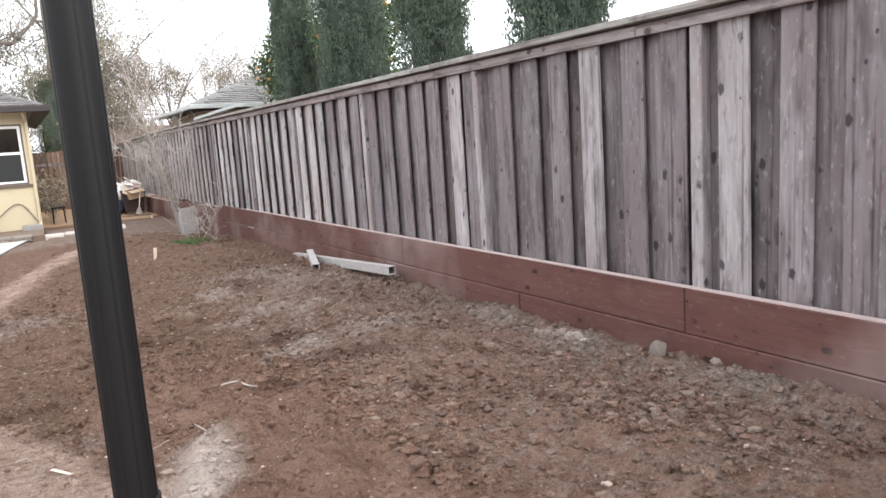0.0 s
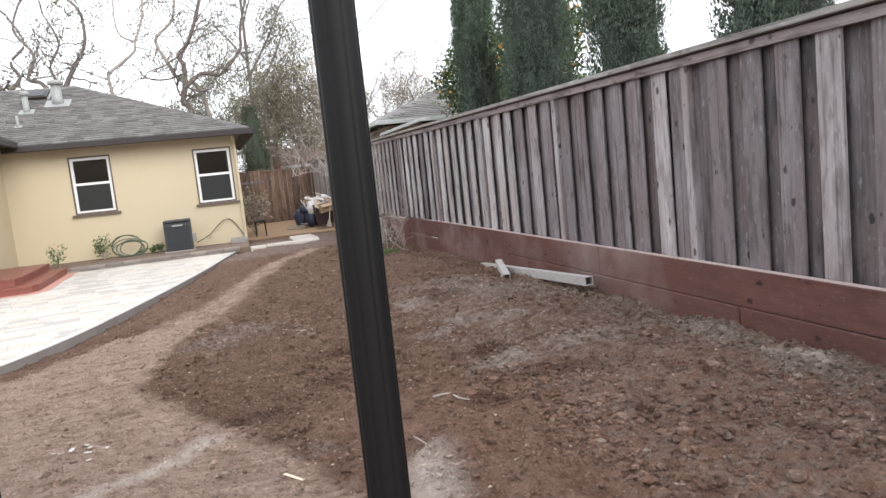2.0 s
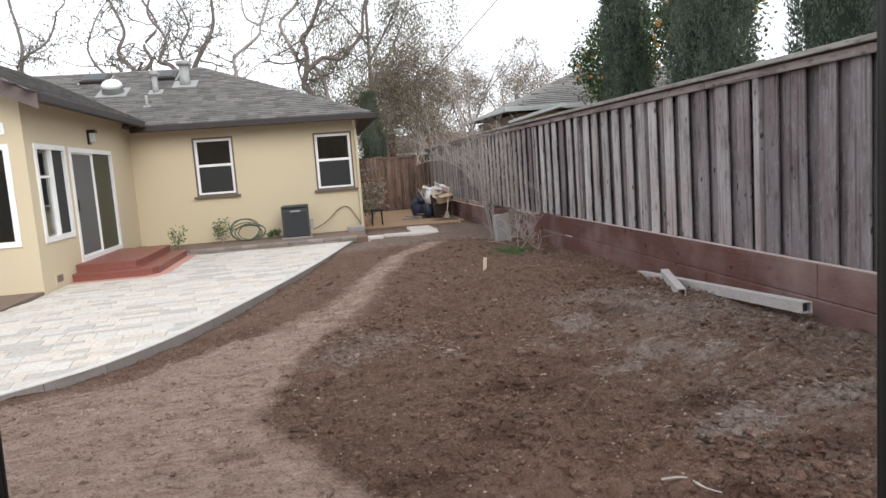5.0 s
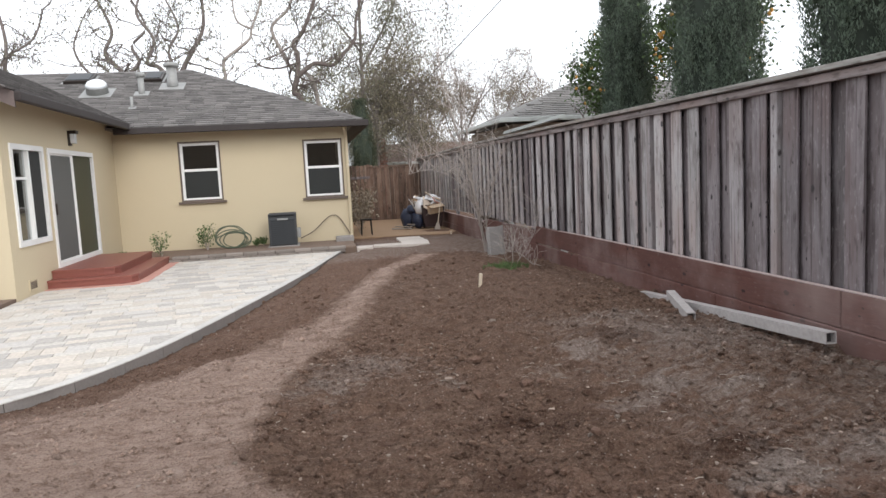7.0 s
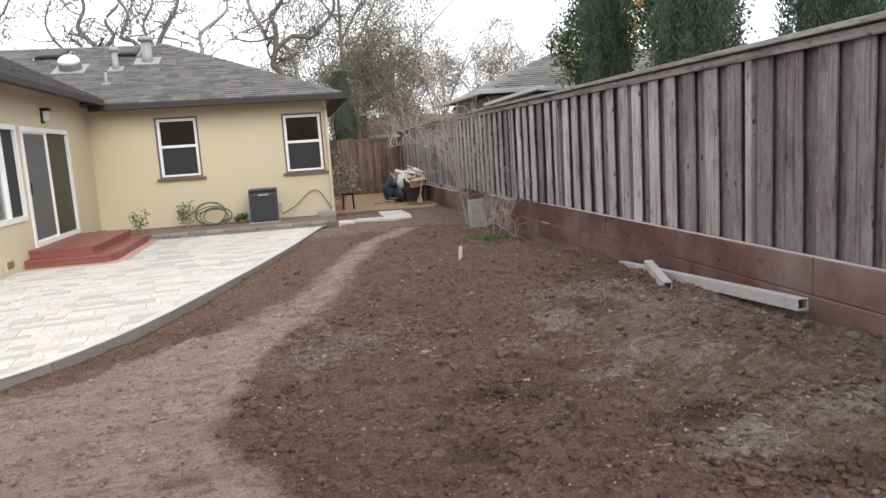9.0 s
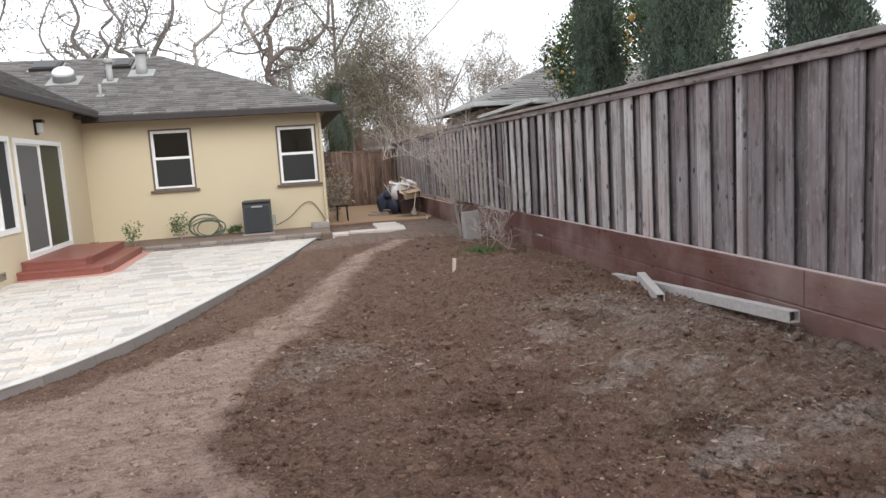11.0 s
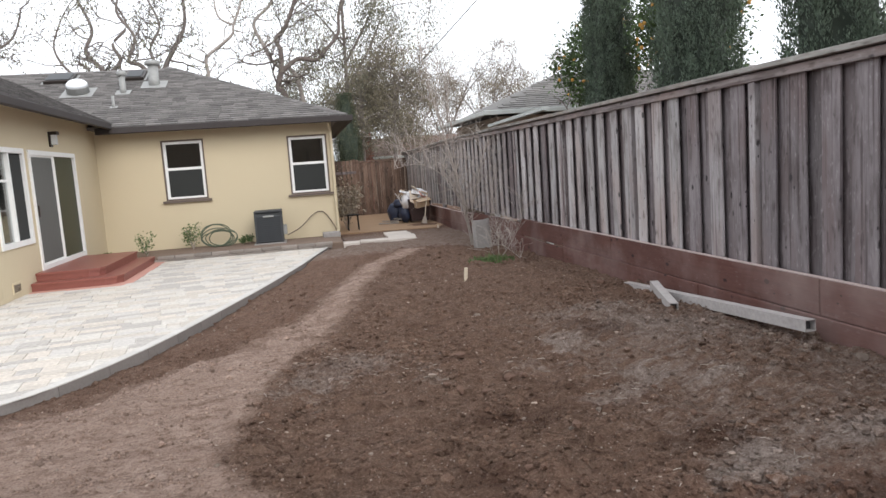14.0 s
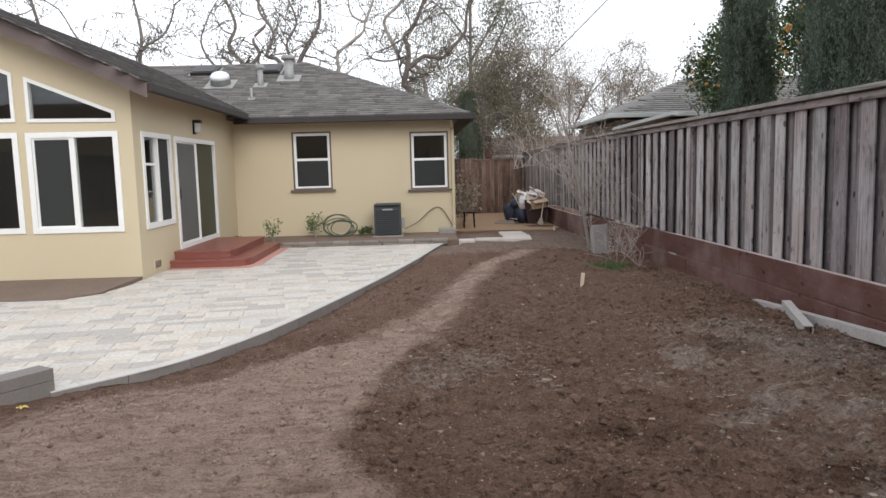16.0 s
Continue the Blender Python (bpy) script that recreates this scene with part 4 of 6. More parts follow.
# ---- fence along the side ----
fence = thing("fence", (FENCE_X, 0, 0), "tall weathered grey board-on-board redwood fence with a cap rail", "fence", kind="structure")
F_Y0, F_Y1 = -1.2, 28.6
rnd = random.Random(5)


def board_mesh(w, h, d, seed, name, mat):
    r = random.Random(seed)
    s = Shape().box((0, 0, 0), (d, w, h), 0.005)
    me = s.mesh(name, mat)
    for v in me.vertices:
        v.co.y += r.uniform(-0.004, 0.004)
    return me


M_FENCEDARK = weathered_wood("weathered_dark_redwood", (0.255, 0.228, 0.234), (0.122, 0.104, 0.109), vary=0.2)
M_FENCELIGHT = weathered_wood("weathered_silver_redwood", (0.54, 0.517, 0.515), (0.29, 0.27, 0.268), vary=0.25)
WIDTHS = (0.2, 0.193, 0.207, 0.186, 0.2)
fronts = [board_mesh(w, 1.66, 0.019, i, "board", M_FENCE) for i, w in enumerate(WIDTHS)]
lights = [board_mesh(w, 1.66, 0.019, i + 70, "board", M_FENCELIGHT) for i, w in enumerate(WIDTHS)]
darks = [board_mesh(w, 1.66, 0.019, i + 40, "board", M_FENCEDARK) for i, w in enumerate(WIDTHS)]
# back boards carry the shade of the gaps in their darker colour
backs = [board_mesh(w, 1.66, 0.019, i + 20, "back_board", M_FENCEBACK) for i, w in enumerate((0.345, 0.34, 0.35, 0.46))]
PITCH = 0.366
far_drop = lambda y: -0.1 * smooth01((y - 19) / 9)
# where the front boards begin along the stretch next to the camera
NEAR = [2.60, 2.97, 3.40, 3.73, 4.12, 4.46, 4.80, 5.15, 5.62, 5.88, 6.25, 6.56, 6.90, 7.25, 7.62, 8.02, 8.37, 8.76, 9.12, 9.47, 9.88, 10.20, 10.55, 10.95, 11.31, 11.68]
starts = sorted([NEAR[0] - PITCH * k for k in range(1, 11)] + NEAR + [NEAR[-1] + PITCH * k for k in range(1, 50) if NEAR[-1] + PITCH * k < F_Y1 - 0.2])
for i, y0 in enumerate(starts):
    y = y0 + (0 if y0 in NEAR else rnd.uniform(-0.02, 0.02))
    zo = 0.345 + far_drop(y) + rnd.uniform(-0.005, 0.005)
    light = y > 8.9 and rnd.random() < 0.8
    dark = y0 in (3.40, 3.73, 5.62) or y < 2.8 or (3.9 < y < 8.3 and rnd.random() < 0.75) or rnd.random() < 0.06
    part("board", (darks if dark else lights if light else fronts)[rnd.randrange(5)], None, fence, at=pose(rnd.uniform(-0.004, 0.006), y, zo, rnd.uniform(-0.35, 0.35), 0, rnd.uniform(-1.2, 1.2)))
    nxt = starts[i + 1] if i + 1 < len(starts) else y0 + PITCH
    wide_gap = nxt - y0 > 0.385
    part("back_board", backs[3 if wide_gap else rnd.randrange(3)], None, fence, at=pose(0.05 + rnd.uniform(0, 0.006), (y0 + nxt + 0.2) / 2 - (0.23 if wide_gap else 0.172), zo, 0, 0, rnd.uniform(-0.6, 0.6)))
post_me = Shape().box((-0.022, -0.043, -0.25), (0.075, 0.043, 1.97), 0.006).mesh("fence_post", M_FENCE)
for k in range(13):
    y = 3.31 + 2.29 * (k - 2)
    if y < F_Y1:
        part("fence_post", post_me, None, fence, at=pose(0, y, far_drop(y)))
for k in range(12):
    y0, y1 = F_Y0 + k * 2.48, min(F_Y1, F_Y0 + (k + 1) * 2.48 - 0.004)
    a, b = far_drop(y0), far_drop(y1)
    for nm, x0, x1, z0, z1 in (("cap_board", -0.085, 0.125, 2.012, 2.055), ("trim_board", -0.034, -0.012, 1.93, 2.0), ("back_rail", 0.021, 0.048, 1.935, 1.995)):
        s = Shape().box((x0, y0, z0), (x1, y1, z1), 0.004)
        s.v = [(x, y, z + lerp(a, b, (y - y0) / (y1 - y0))) for x, y, z in s.v]
        part(nm, s, M_TRIMB if nm == "trim_board" else M_CAP, fence)

part("gate_pull", Shape().box((-0.02, 13.375, 1.3), (-0.002, 13.425, 1.53), 0.006), M_BLACK, fence, "dark iron pull on a board")

# ---- retaining boards under the fence ----
retain = thing("retaining_wall", (BOARD_X, 0, 0), "low retaining wall of red-brown stained boards", "retaining wall", kind="structure")
ret_me = [Shape().box((0, 0.002, 0), (0.042, 3.64, 0.282), 0.006).mesh("board", M_STAIN) for _ in range(1)]
for row in range(3):
    for k in range(9):
        y = k * 3.645 + (-3.95 if row == 0 else -2.3 if row == 1 else -3.0)
        part("board", ret_me[0], None, retain, at=pose((-0.009 if row else 0) + rnd.uniform(-0.002, 0.002), y, 0.398 - 0.286 * (row + 1) - 0.14 * smooth01((y + 1.8 - 12) / 8)))
s = Shape()
for k in range(60):
    y0, y1 = -1.2 + k * 0.5, -1.2 + (k + 1) * 0.5
    z0, z1 = (0.395 - 0.14 * smooth01((y - 12) / 8) for y in (y0, y1))
    s.add([(0.002, y0, z0), (0.09, y0, z0 - 0.01), (0.09, y1, z1 - 0.01), (0.002, y1, z1), (0.002, y0, z0 + 0.006), (0.09, y0, z0 - 0.004), (0.09, y1, z1 - 0.004), (0.002, y1, z1 + 0.006)],
          [(3, 2, 1, 0), (4, 5, 6, 7), (0, 1, 5, 4), (1, 2, 6, 5), (2, 3, 7, 6), (3, 0, 4, 7)])
part("dusty_ledge", s, M_SKYLIT_DUST, retain, "dusty top edge, paled by skylight put into its colour")

# ---- patio ----
patio = thing("patio", (-3.0, 12.0, PATIO_Z), "curved patio of pale grey concrete pavers with a grey kerb", "patio", kind="structure")
PO = Vector((-3.0, 12.0, PATIO_Z))
base = []
for i, p in enumerate(PATIO):
    if i < len(KERB):
        d = (Vector(KERB[min(i + 1, len(KERB) - 1)]) - Vector(KERB[max(i - 1, 0)])).normalized()
        p = (p[0] - d.y * 0.07, p[1] + d.x * 0.07)
    base.append((p[0] - PO.x, p[1] - PO.y))
part("base", Shape().prism(base, -0.2, -0.008), M_GROUT, patio)


def along(pts, step):
    """Points every step along a polyline that has been rounded off, with headings."""
    fine = []
    for i in range(len(pts) - 1):
        p0, p1, p2, p3 = (Vector(pts[max(0, min(len(pts) - 1, i + k))]) for k in (-1, 0, 1, 2))
        for j in range(12):
            t = j / 12
            fine.append(0.5 * (2 * p1 + (p2 - p0) * t + (2 * p0 - 5 * p1 + 4 * p2 - p3) * t * t + (3 * p1 - p0 - 3 * p2 + p3) * t ** 3))
    fine.append(Vector(pts[-1]))
    out, run, nxt = [], 0.0, 0.0
    for a, b in zip(fine, fine[1:]):
        L = (b - a).length
        while nxt <= run + L:
            out.append(a + (b - a) * ((nxt - run) / L))
            nxt += step
        run += L
    return out


curve = along(KERB, 0.6)
for a, b in zip(curve, curve[1:]):
    d = (b - a).normalized()
    nrm = Vector((-d.y, d.x))
    e = d * 0.004
    q = [a + e, b - e, b - e + nrm * 0.11, a + e + nrm * 0.11]
    part("kerb_block", Shape().prism([(p.x - PO.x, p.y - PO.y) for p in q], -0.3, -0.006), M_KERB, patio)
curve = along(KERB, 0.23)
for a, b in zip(curve, curve[1:]):
    d = (b - a).normalized()
    nrm = Vector((-d.y, d.x))
    e = d * 0.003
    q = [a + e + nrm * 0.004, b - e + nrm * 0.004, b - e + nrm * 0.115, a + e + nrm * 0.115]
    part("border_paver", Shape().prism([(p.x - PO.x, p.y - PO.y) for p in q], -0.005, 0.004), M_BORDER, patio)
# raised blocks beside the end of the kerb
for k in range(5):
    d = Vector((-0.55, -0.835))
    a = Vector((-3.61, 7.93)) + d * (0.42 * k)
    c = a + d * 0.414
    nrm = Vector((-0.835, 0.55)) * 0.2
    for z0, z1 in ((-0.3, 0.088), (0.092, 0.18)):
        part("wall_block", Shape().prism([(p.x - PO.x, p.y - PO.y) for p in (a, a + nrm, c + nrm, c)], z0, z1), M_KERB, patio)


def clip(poly, a, n):
    """The part of a polygon on the side of a to which n points."""
    out = []
    for i in range(len(poly)):
        p, q = poly[i - 1], poly[i]
        dp, dq = (p - a).dot(n), (q - a).dot(n)
        if (dp >= 0) != (dq >= 0):
            out.append(p + (q - p) * (dp / (dp - dq)))
        if dq >= 0:
            out.append(q)
    return out


STEP_ZONE = (-5.17, -3.62, 14.95, 18.15)
pieces = []
rnd = random.Random(11)
ca, sa = math.cos(radians(9)), math.sin(radians(9))
edges = [(Vector(a), Vector(b)) for a, b in zip(PATIO, PATIO[1:] + PATIO[:1])]
row_v = -9.0
while row_v < 9.0:
    h = rnd.choice((0.15, 0.15, 0.22, 0.3))
    u = -9.0 + rnd.random() * 0.3
    while u < 9.0:
        w = rnd.choice((0.15, 0.22, 0.22, 0.3, 0.38, 0.44))
        g = 0.0022
        sub = [(u + g, row_v + g, u + w - g, row_v + h - g)]
        if h == 0.3 and rnd.random() < 0.6:
            sub = [(u + g, row_v + g, u + w - g, row_v + 0.15 - g), (u + g, row_v + 0.15 + g, u + w - g, row_v + h - g)]
        for x0, y0, x1, y1 in sub:
            poly = [Vector((PO.x + x * ca - y * sa, PO.y + x * sa + y * ca)) for x, y in ((x0, y0), (x1, y0), (x1, y1), (x0, y1))]
            c = sum(poly, Vector((0, 0))) / 4
            if not -8.0 < c.x < 0.2 or (STEP_ZONE[0] < c.x < STEP_ZONE[1] and STEP_ZONE[2] < c.y < STEP_ZONE[3]):
                continue
            if not inside(c.x, c.y, PATIO) and all(not inside(p.x, p.y, PATIO) for p in poly):
                continue
            ds, _, _ = polyline_dist(c.x, c.y, KERB)
            if ds < 0.6:
                best = min(zip(KERB, KERB[1:]), key=lambda e: polyline_dist(c.x, c.y, e)[0])
                d = (Vector(best[1]) - Vector(best[0])).normalized()
                nrm = Vector((-d.y, d.x))
                poly = clip(poly, Vector(best[0]) + nrm * 0.12, nrm)
            elif not all(inside(p.x, p.y, PATIO) for p in poly):
                best = min(edges, key=lambda e: polyline_dist(c.x, c.y, [tuple(e[0]), tuple(e[1])])[0])
                d = (best[1] - best[0]).normalized()
                nrm = Vector((-d.y, d.x))
                poly = clip(poly, best[0], nrm)
            if len(poly) >= 3:
                pieces.append((c, poly))
        u += w
    row_v += h
pieces.sort(key=lambda k: (k[0] - Vector((-1.5, 6.0))).length)


def paver(shape, poly, z):
    c = sum(poly, Vector((0, 0))) / len(poly)
    ring2 = [p + (c - p).normalized() * min(0.008, (c - p).length * 0.3) for p in poly]
    m = len(poly)
    v = [(p.x - PO.x, p.y - PO.y, -0.04) for p in poly] + [(p.x - PO.x, p.y - PO.y, z - 0.006) for p in poly] + [(p.x - PO.x, p.y - PO.y, z) for p in ring2]
    f = [(i, (i + 1) % m, m + (i + 1) % m, m + i) for i in range(m)] + [(m + i, m + (i + 1) % m, 2 * m + (i + 1) % m, 2 * m + i) for i in range(m)] + [tuple(range(2 * m, 3 * m))]
    shape.add(v, f)


rest = Shape()
for k, (c, poly) in enumerate(pieces):
    z = rnd.uniform(-0.003, 0.003)
    if k < 300:
        s = Shape()
        paver(s, poly, z)
        part("paver", s, M_PAVER, patio)
    else:
        paver(rest, poly, z)
tagged(part("pavers", rest, M_PAVERS, patio, "pale grey and beige pavers farther off"), kind="stuff")

# ---- red steps at the sliding door ----
steps = thing("door_steps", (SIDE_X, 16.8, PATIO_Z), "two red painted concrete steps with clipped corners", "steps")


def tread(x1, y0, y1, cut, z0, z1, nose):
    s = Shape()
    poly = [(0.004, y0), (x1 - cut, y0), (x1 - cut * 0.3, y0 + cut * 0.3), (x1, y0 + cut), (x1, y1), (0.004, y1)]
    s.prism(poly, z0, z1 - nose)
    out = [(x + (0.02 if x > 0.1 else 0), y + (-0.02 if y < 0 else 0.0)) for x, y in poly]
    s.prism(out, z1 - nose + 0.002, z1)
    return s


part("lower_step", tread(1.38, -1.62, 1.33, 0.25, -0.05, 0.135, 0.04), M_REDSTEP, steps)
part("upper_step", tread(1.05, -1.36, 1.33, 0.22, 0.137, 0.275, 0.04), M_REDSTEP, steps)
pink = Shape()
PK = [(-5.16, 14.98), (-3.78, 14.98), (-3.6, 15.2), (-3.6, 18.14), (-3.785, 18.14), (-3.785, 15.4), (-3.95, 15.17), (-5.16, 15.17)]
part("red_paver_border", Shape().prism([(x - SIDE_X, y - 16.8) for x, y in PK], -0.03, 0.003), M_PINK, steps, "pinkish red paver border")

# ---- planter bed along the rear wall ----
bed = thing("planter_bed", (-2.0, 19.1, -0.2), "narrow soil bed with a stacked stone edging", "planter bed", kind="structure")
part("soil", Shape().box((-3.1, -0.85, -0.15), (2.15, 0.985, 0.085), 0.02), M_BED, bed)
rnd = random.Random(3)
for row in range(2):
    x = -1.85 + row * 0.12
    while x < 1.6:
        w = rnd.uniform(0.28, 0.42)
        part("edging_stone", Shape().box((x, -1.0, -0.03 + row * 0.072), (x + w - 0.008, -0.86, 0.04 + row * 0.072), 0.012), M_EDGE, bed)
        x += w
bed2 = whole("garden_bed", Shape().prism([(-10.5, 12.35), (-6.1, 12.2), (-5.64, 12.25), (-5.3, 12.65), (-5.2, 13.4), (-5.18, 13.9), (-10.5, 13.9)], -0.4, lambda x, y: -0.2 + 0.05 * smooth01((y - 12.2) / 1.2)), M_BED, "bare brown soil bed against the gable wall", "garden bed", kind="structure")

# ---- pergola posts and railing near the camera ----
def pergola_post(x, y, turn, r, label, tilt=0.0):
    p = thing("pergola_post", (x, y, ground_z(x, y) - 0.03, 0, tilt, turn), label, "post", "pergola posts")
    s = Shape()
    flute = [r - 0.0025 * max(0.0, math.cos(8 * 2 * math.pi * k / 96)) ** 3 for k in range(96)]
    for z in (0.0, 2.55):
        s.v += [(q * math.cos(2 * math.pi * k / 96), q * math.sin(2 * math.pi * k / 96), z) for k, q in enumerate(flute)]
    s.f += [(k, (k + 1) % 96, 96 + (k + 1) % 96, 96 + k) for k in range(96)] + [tuple(range(95, -1, -1)), tuple(range(96, 192))]
    part("shaft", s, M_BLACK, p)
    part("collar", Shape().lathe([(r + 0.001, 0.45), (r + 0.007, 0.453), (r + 0.007, 0.478), (r + 0.001, 0.481)], 40), M_BLACK, p, "narrow clamp ring")
    part("base_plate", Shape().box((-0.1, -0.1, 0.02), (0.1, 0.1, 0.034), 0.004), M_BLACK, p)
    for sx in (-1, 1):
        for sy in (-1, 1):
            part("bolt", Shape().lathe([(0.011, 0.034), (0.011, 0.046), (0.005, 0.05)], 8), M_METAL, p, at=pose(sx * 0.078, sy * 0.078, 0))
    return p


pergola_post(-0.191, 2.522, 14, 0.0575, "fluted black metal pergola post standing in the soil")
pergola_post(-1.336, 3.17, 0, 0.049, "fluted black metal pergola post holding a railing", 1.2)
rail = thing("railing", (-1.357, 3.185, ground_z(-1.4, 3.2) - 0.03, 0, 0, 176), "black metal railing panel with crossed bars", "railing")
L = 1.75
r0 = ground_z(-1.4, 3.2) - 0.03
part("top_rail", Shape().box((0, -0.03, 1.022 - r0), (L, 0.03, 1.087 - r0), 0.006), M_BLACK, rail)
part("bottom_rail", Shape().box((0, -0.022, 0.53 - r0), (L, 0.022, 0.565 - r0), 0.005), M_BLACK, rail)
part("thin_rail", Shape().box((0.05, -0.011, 0.955 - r0), (L, 0.011, 0.977 - r0), 0.003), M_BLACK, rail)
part("thin_rail", Shape().box((0.05, -0.011, 0.614 - r0), (L, 0.011, 0.632 - r0), 0.003), M_BLACK, rail)
part("stile", Shape().box((0.0, -0.024, 0.56 - r0), (0.05, 0.024, 1.03 - r0), 0.005), M_BLACK, rail)
part("stile", Shape().box((L - 0.046, -0.024, 0.0), (L, 0.024, 1.03 - r0), 0.005), M_BLACK, rail)
for k in range(2):
    x0, x1 = 0.06 + k * 0.8, 0.06 + k * 0.8 + 0.72
    part("cross_bar", Shape().tube([(x0, 0.006, 0.952 - r0), (x1, 0.006, 0.637 - r0)], 0.0125, 4), M_BLACK, rail)
    part("cross_bar", Shape().tube([(x0, -0.012, 0.637 - r0), (x1, -0.012, 0.952 - r0)], 0.0125, 4), M_BLACK, rail)
    if k:
        part("stile", Shape().box((x0 - 0.05, -0.011, 0.56 - r0), (x0 - 0.028, 0.011, 1.03 - r0), 0.003), M_BLACK, rail)

# ---- unseen plain walls added behind the camera: they close the yard and darken window reflections ----
for nm, a, c in (("wall_south", (-45.0, -30.1, -0.3), (25.0, -30.0, 7.0)), ("wall_west", (-16.1, -29.9, -0.2), (-16.0, 12.0, 2.5)), ("wall_east", (3.3, -29.9, -0.2), (3.4, -1.25, 2.1))):
    if nm == "wall_south":
        whole(nm, Shape().box(a, c), M_NBWALL, "plain beige wall added far behind, unseen, for the windows to reflect", "wall", kind="structure")
    else:
        whole(nm, Shape().box(a, c), M_FENCEBACK, "plain brown fence added out of view to close the yard", "fence", kind="structure")

# ---- trees and distance ----
def spline(pts, n=5):
    out = []
    for i in range(len(pts) - 1):
        p0, p1, p2, p3 = (Vector(pts[max(0, min(len(pts) - 1, i + k))]) for k in (-1, 0, 1, 2))
        for j in range(n):
            t = j / n
            out.append(0.5 * (2 * p1 + (p2 - p0) * t + (2 * p0 - 5 * p1 + 4 * p2 - p3) * t * t + (3 * p1 - p0 - 3 * p2 + p3) * t ** 3))
    return out + [Vector(pts[-1])]


def grow(wood, tips, rnd, p, d, length, r, depth, wiggle=0.45, droop=0.0, split=(2, 3), shrink=0.68, rmin=0.006):
    """A branch that wanders, and its children; tips collects places for leaves."""
    n = 4
    pts, rad = [p.copy()], [r]
    for k in range(n):
        d = (d + Vector((rnd.gauss(0, wiggle), rnd.gauss(0, wiggle), rnd.gauss(0, wiggle) - droop)) * 0.5).normalized()
        p = p + d * (length / n)
        pts.append(p.copy())
        rad.append(max(rmin, r * (1 - 0.42 * (k + 1) / n)))
    wood.tube(pts, rad, 6 if r > 0.06 else 4 if r > 0.02 else 3, closed=False)
    if depth <= 1:
        tips += pts[2:]
    if depth == 0:
        return
    for c in range(rnd.randint(*split)):
        q = pts[-1] if c == 0 else pts[rnd.randint(2, n)]
        e = (d + Vector((rnd.gauss(0, 0.62), rnd.gauss(0, 0.62), rnd.gauss(0.1, 0.5)))).normalized()
        grow(wood, tips, rnd, q.copy(), e, length * shrink * rnd.uniform(0.75, 1.2), max(rmin, r * 0.6), depth - 1, wiggle, droop, split, shrink, rmin)


def leaves(shape, rnd, places, per, spread, size, hang=0.0):
    """Small bent leaves scattered round places."""
    for c in places:
        for _ in range(per):
            p = c + Vector((rnd.gauss(0, spread), rnd.gauss(0, spread), rnd.gauss(0, spread) - hang * rnd.random()))
            a = Vector((rnd.gauss(0, 1), rnd.gauss(0, 1), rnd.gauss(0, 1) - 2.5 * (hang > 0))).normalized()
            b = a.cross(Vector((rnd.gauss(0, 1), rnd.gauss(0, 1), rnd.gauss(0, 1)))).normalized()
            s = size * rnd.uniform(0.6, 1.4)
            shape.add([p, p + a * s * 0.5 + b * s * 0.25, p + a * s, p + a * s * 0.5 - b * s * 0.25], [(0, 1, 2, 3)])


def tree(base, label, seed, limbs, twig_depth, leaf_mat, per, spread, size, hang=0.0, bark=M_BARK, wiggle=0.45, droop=0.0, twig_len=1.2, name="tree", every=3, rmin=0.012):
    """A tree with given main limbs (points, thick end, thin end), twigs grown from them and leaves."""
    rnd = random.Random(seed)
    t = thing(name, (base[0], base[1], base[2]), label, "tree", "trees behind the house")
    wood, tips = Shape(), []
    b = Vector(base)
    for pts, r0, r1 in limbs:
        sp = [p - b for p in spline(pts)]
        m = len(sp)
        wood.tube(sp, [0.62 * lerp(r0, r1, i / (m - 1)) * rnd.uniform(0.94, 1.08) for i in range(m)], 8)
        for i in range(m // 4, m, every):
            d = Vector((rnd.gauss(0, 1), rnd.gauss(0, 0.7), rnd.gauss(0.3, 0.7))).normalized()
            grow(wood, tips, rnd, sp[i].copy(), d, twig_len * rnd.uniform(0.5, 1.2), lerp(r0, r1, i / m) * 0.3, twig_depth, wiggle, droop, rmin=rmin)
        grow(wood, tips, rnd, sp[-1].copy(), (sp[-1] - sp[-2]).normalized(), twig_len * 1.3, r1 * 0.8, twig_depth, wiggle, droop, rmin=rmin)
    part("trunk", wood, bark, t, smooth=True)
    if per:
        s = Shape()
        leaves(s, rnd, tips, per, spread, size, hang)
        tagged(part("crown", s, leaf_mat, t), kind="stuff")
    return t


Y1 = 30.0
P = lambda x, z, y=Y1: (x, y, z)
tree((-0.6, 30.2, -0.2), "old tree with a twisting reddish trunk, mostly bare, few hanging leaves", 21,
     [([P(-0.6, -0.3), P(-0.75, 2.5), P(-0.88, 4.3), P(-1.13, 4.65), P(-0.97, 5.26), P(-0.92, 5.97), P(-1.06, 6.4), P(-0.69, 6.8), P(-0.24, 7.8), P(0.2, 9.2)], 0.21, 0.1),
      ([P(-0.95, 5.2), P(-0.33, 5.66), P(0.31, 5.58), P(0.67, 5.89), P(1.22, 6.52), P(1.31, 7.23), P(1.6, 8.2)], 0.15, 0.07)], 3, M_GUM, 1, 0.22, 0.09, 0.5, M_BARKRED, twig_len=1.1)
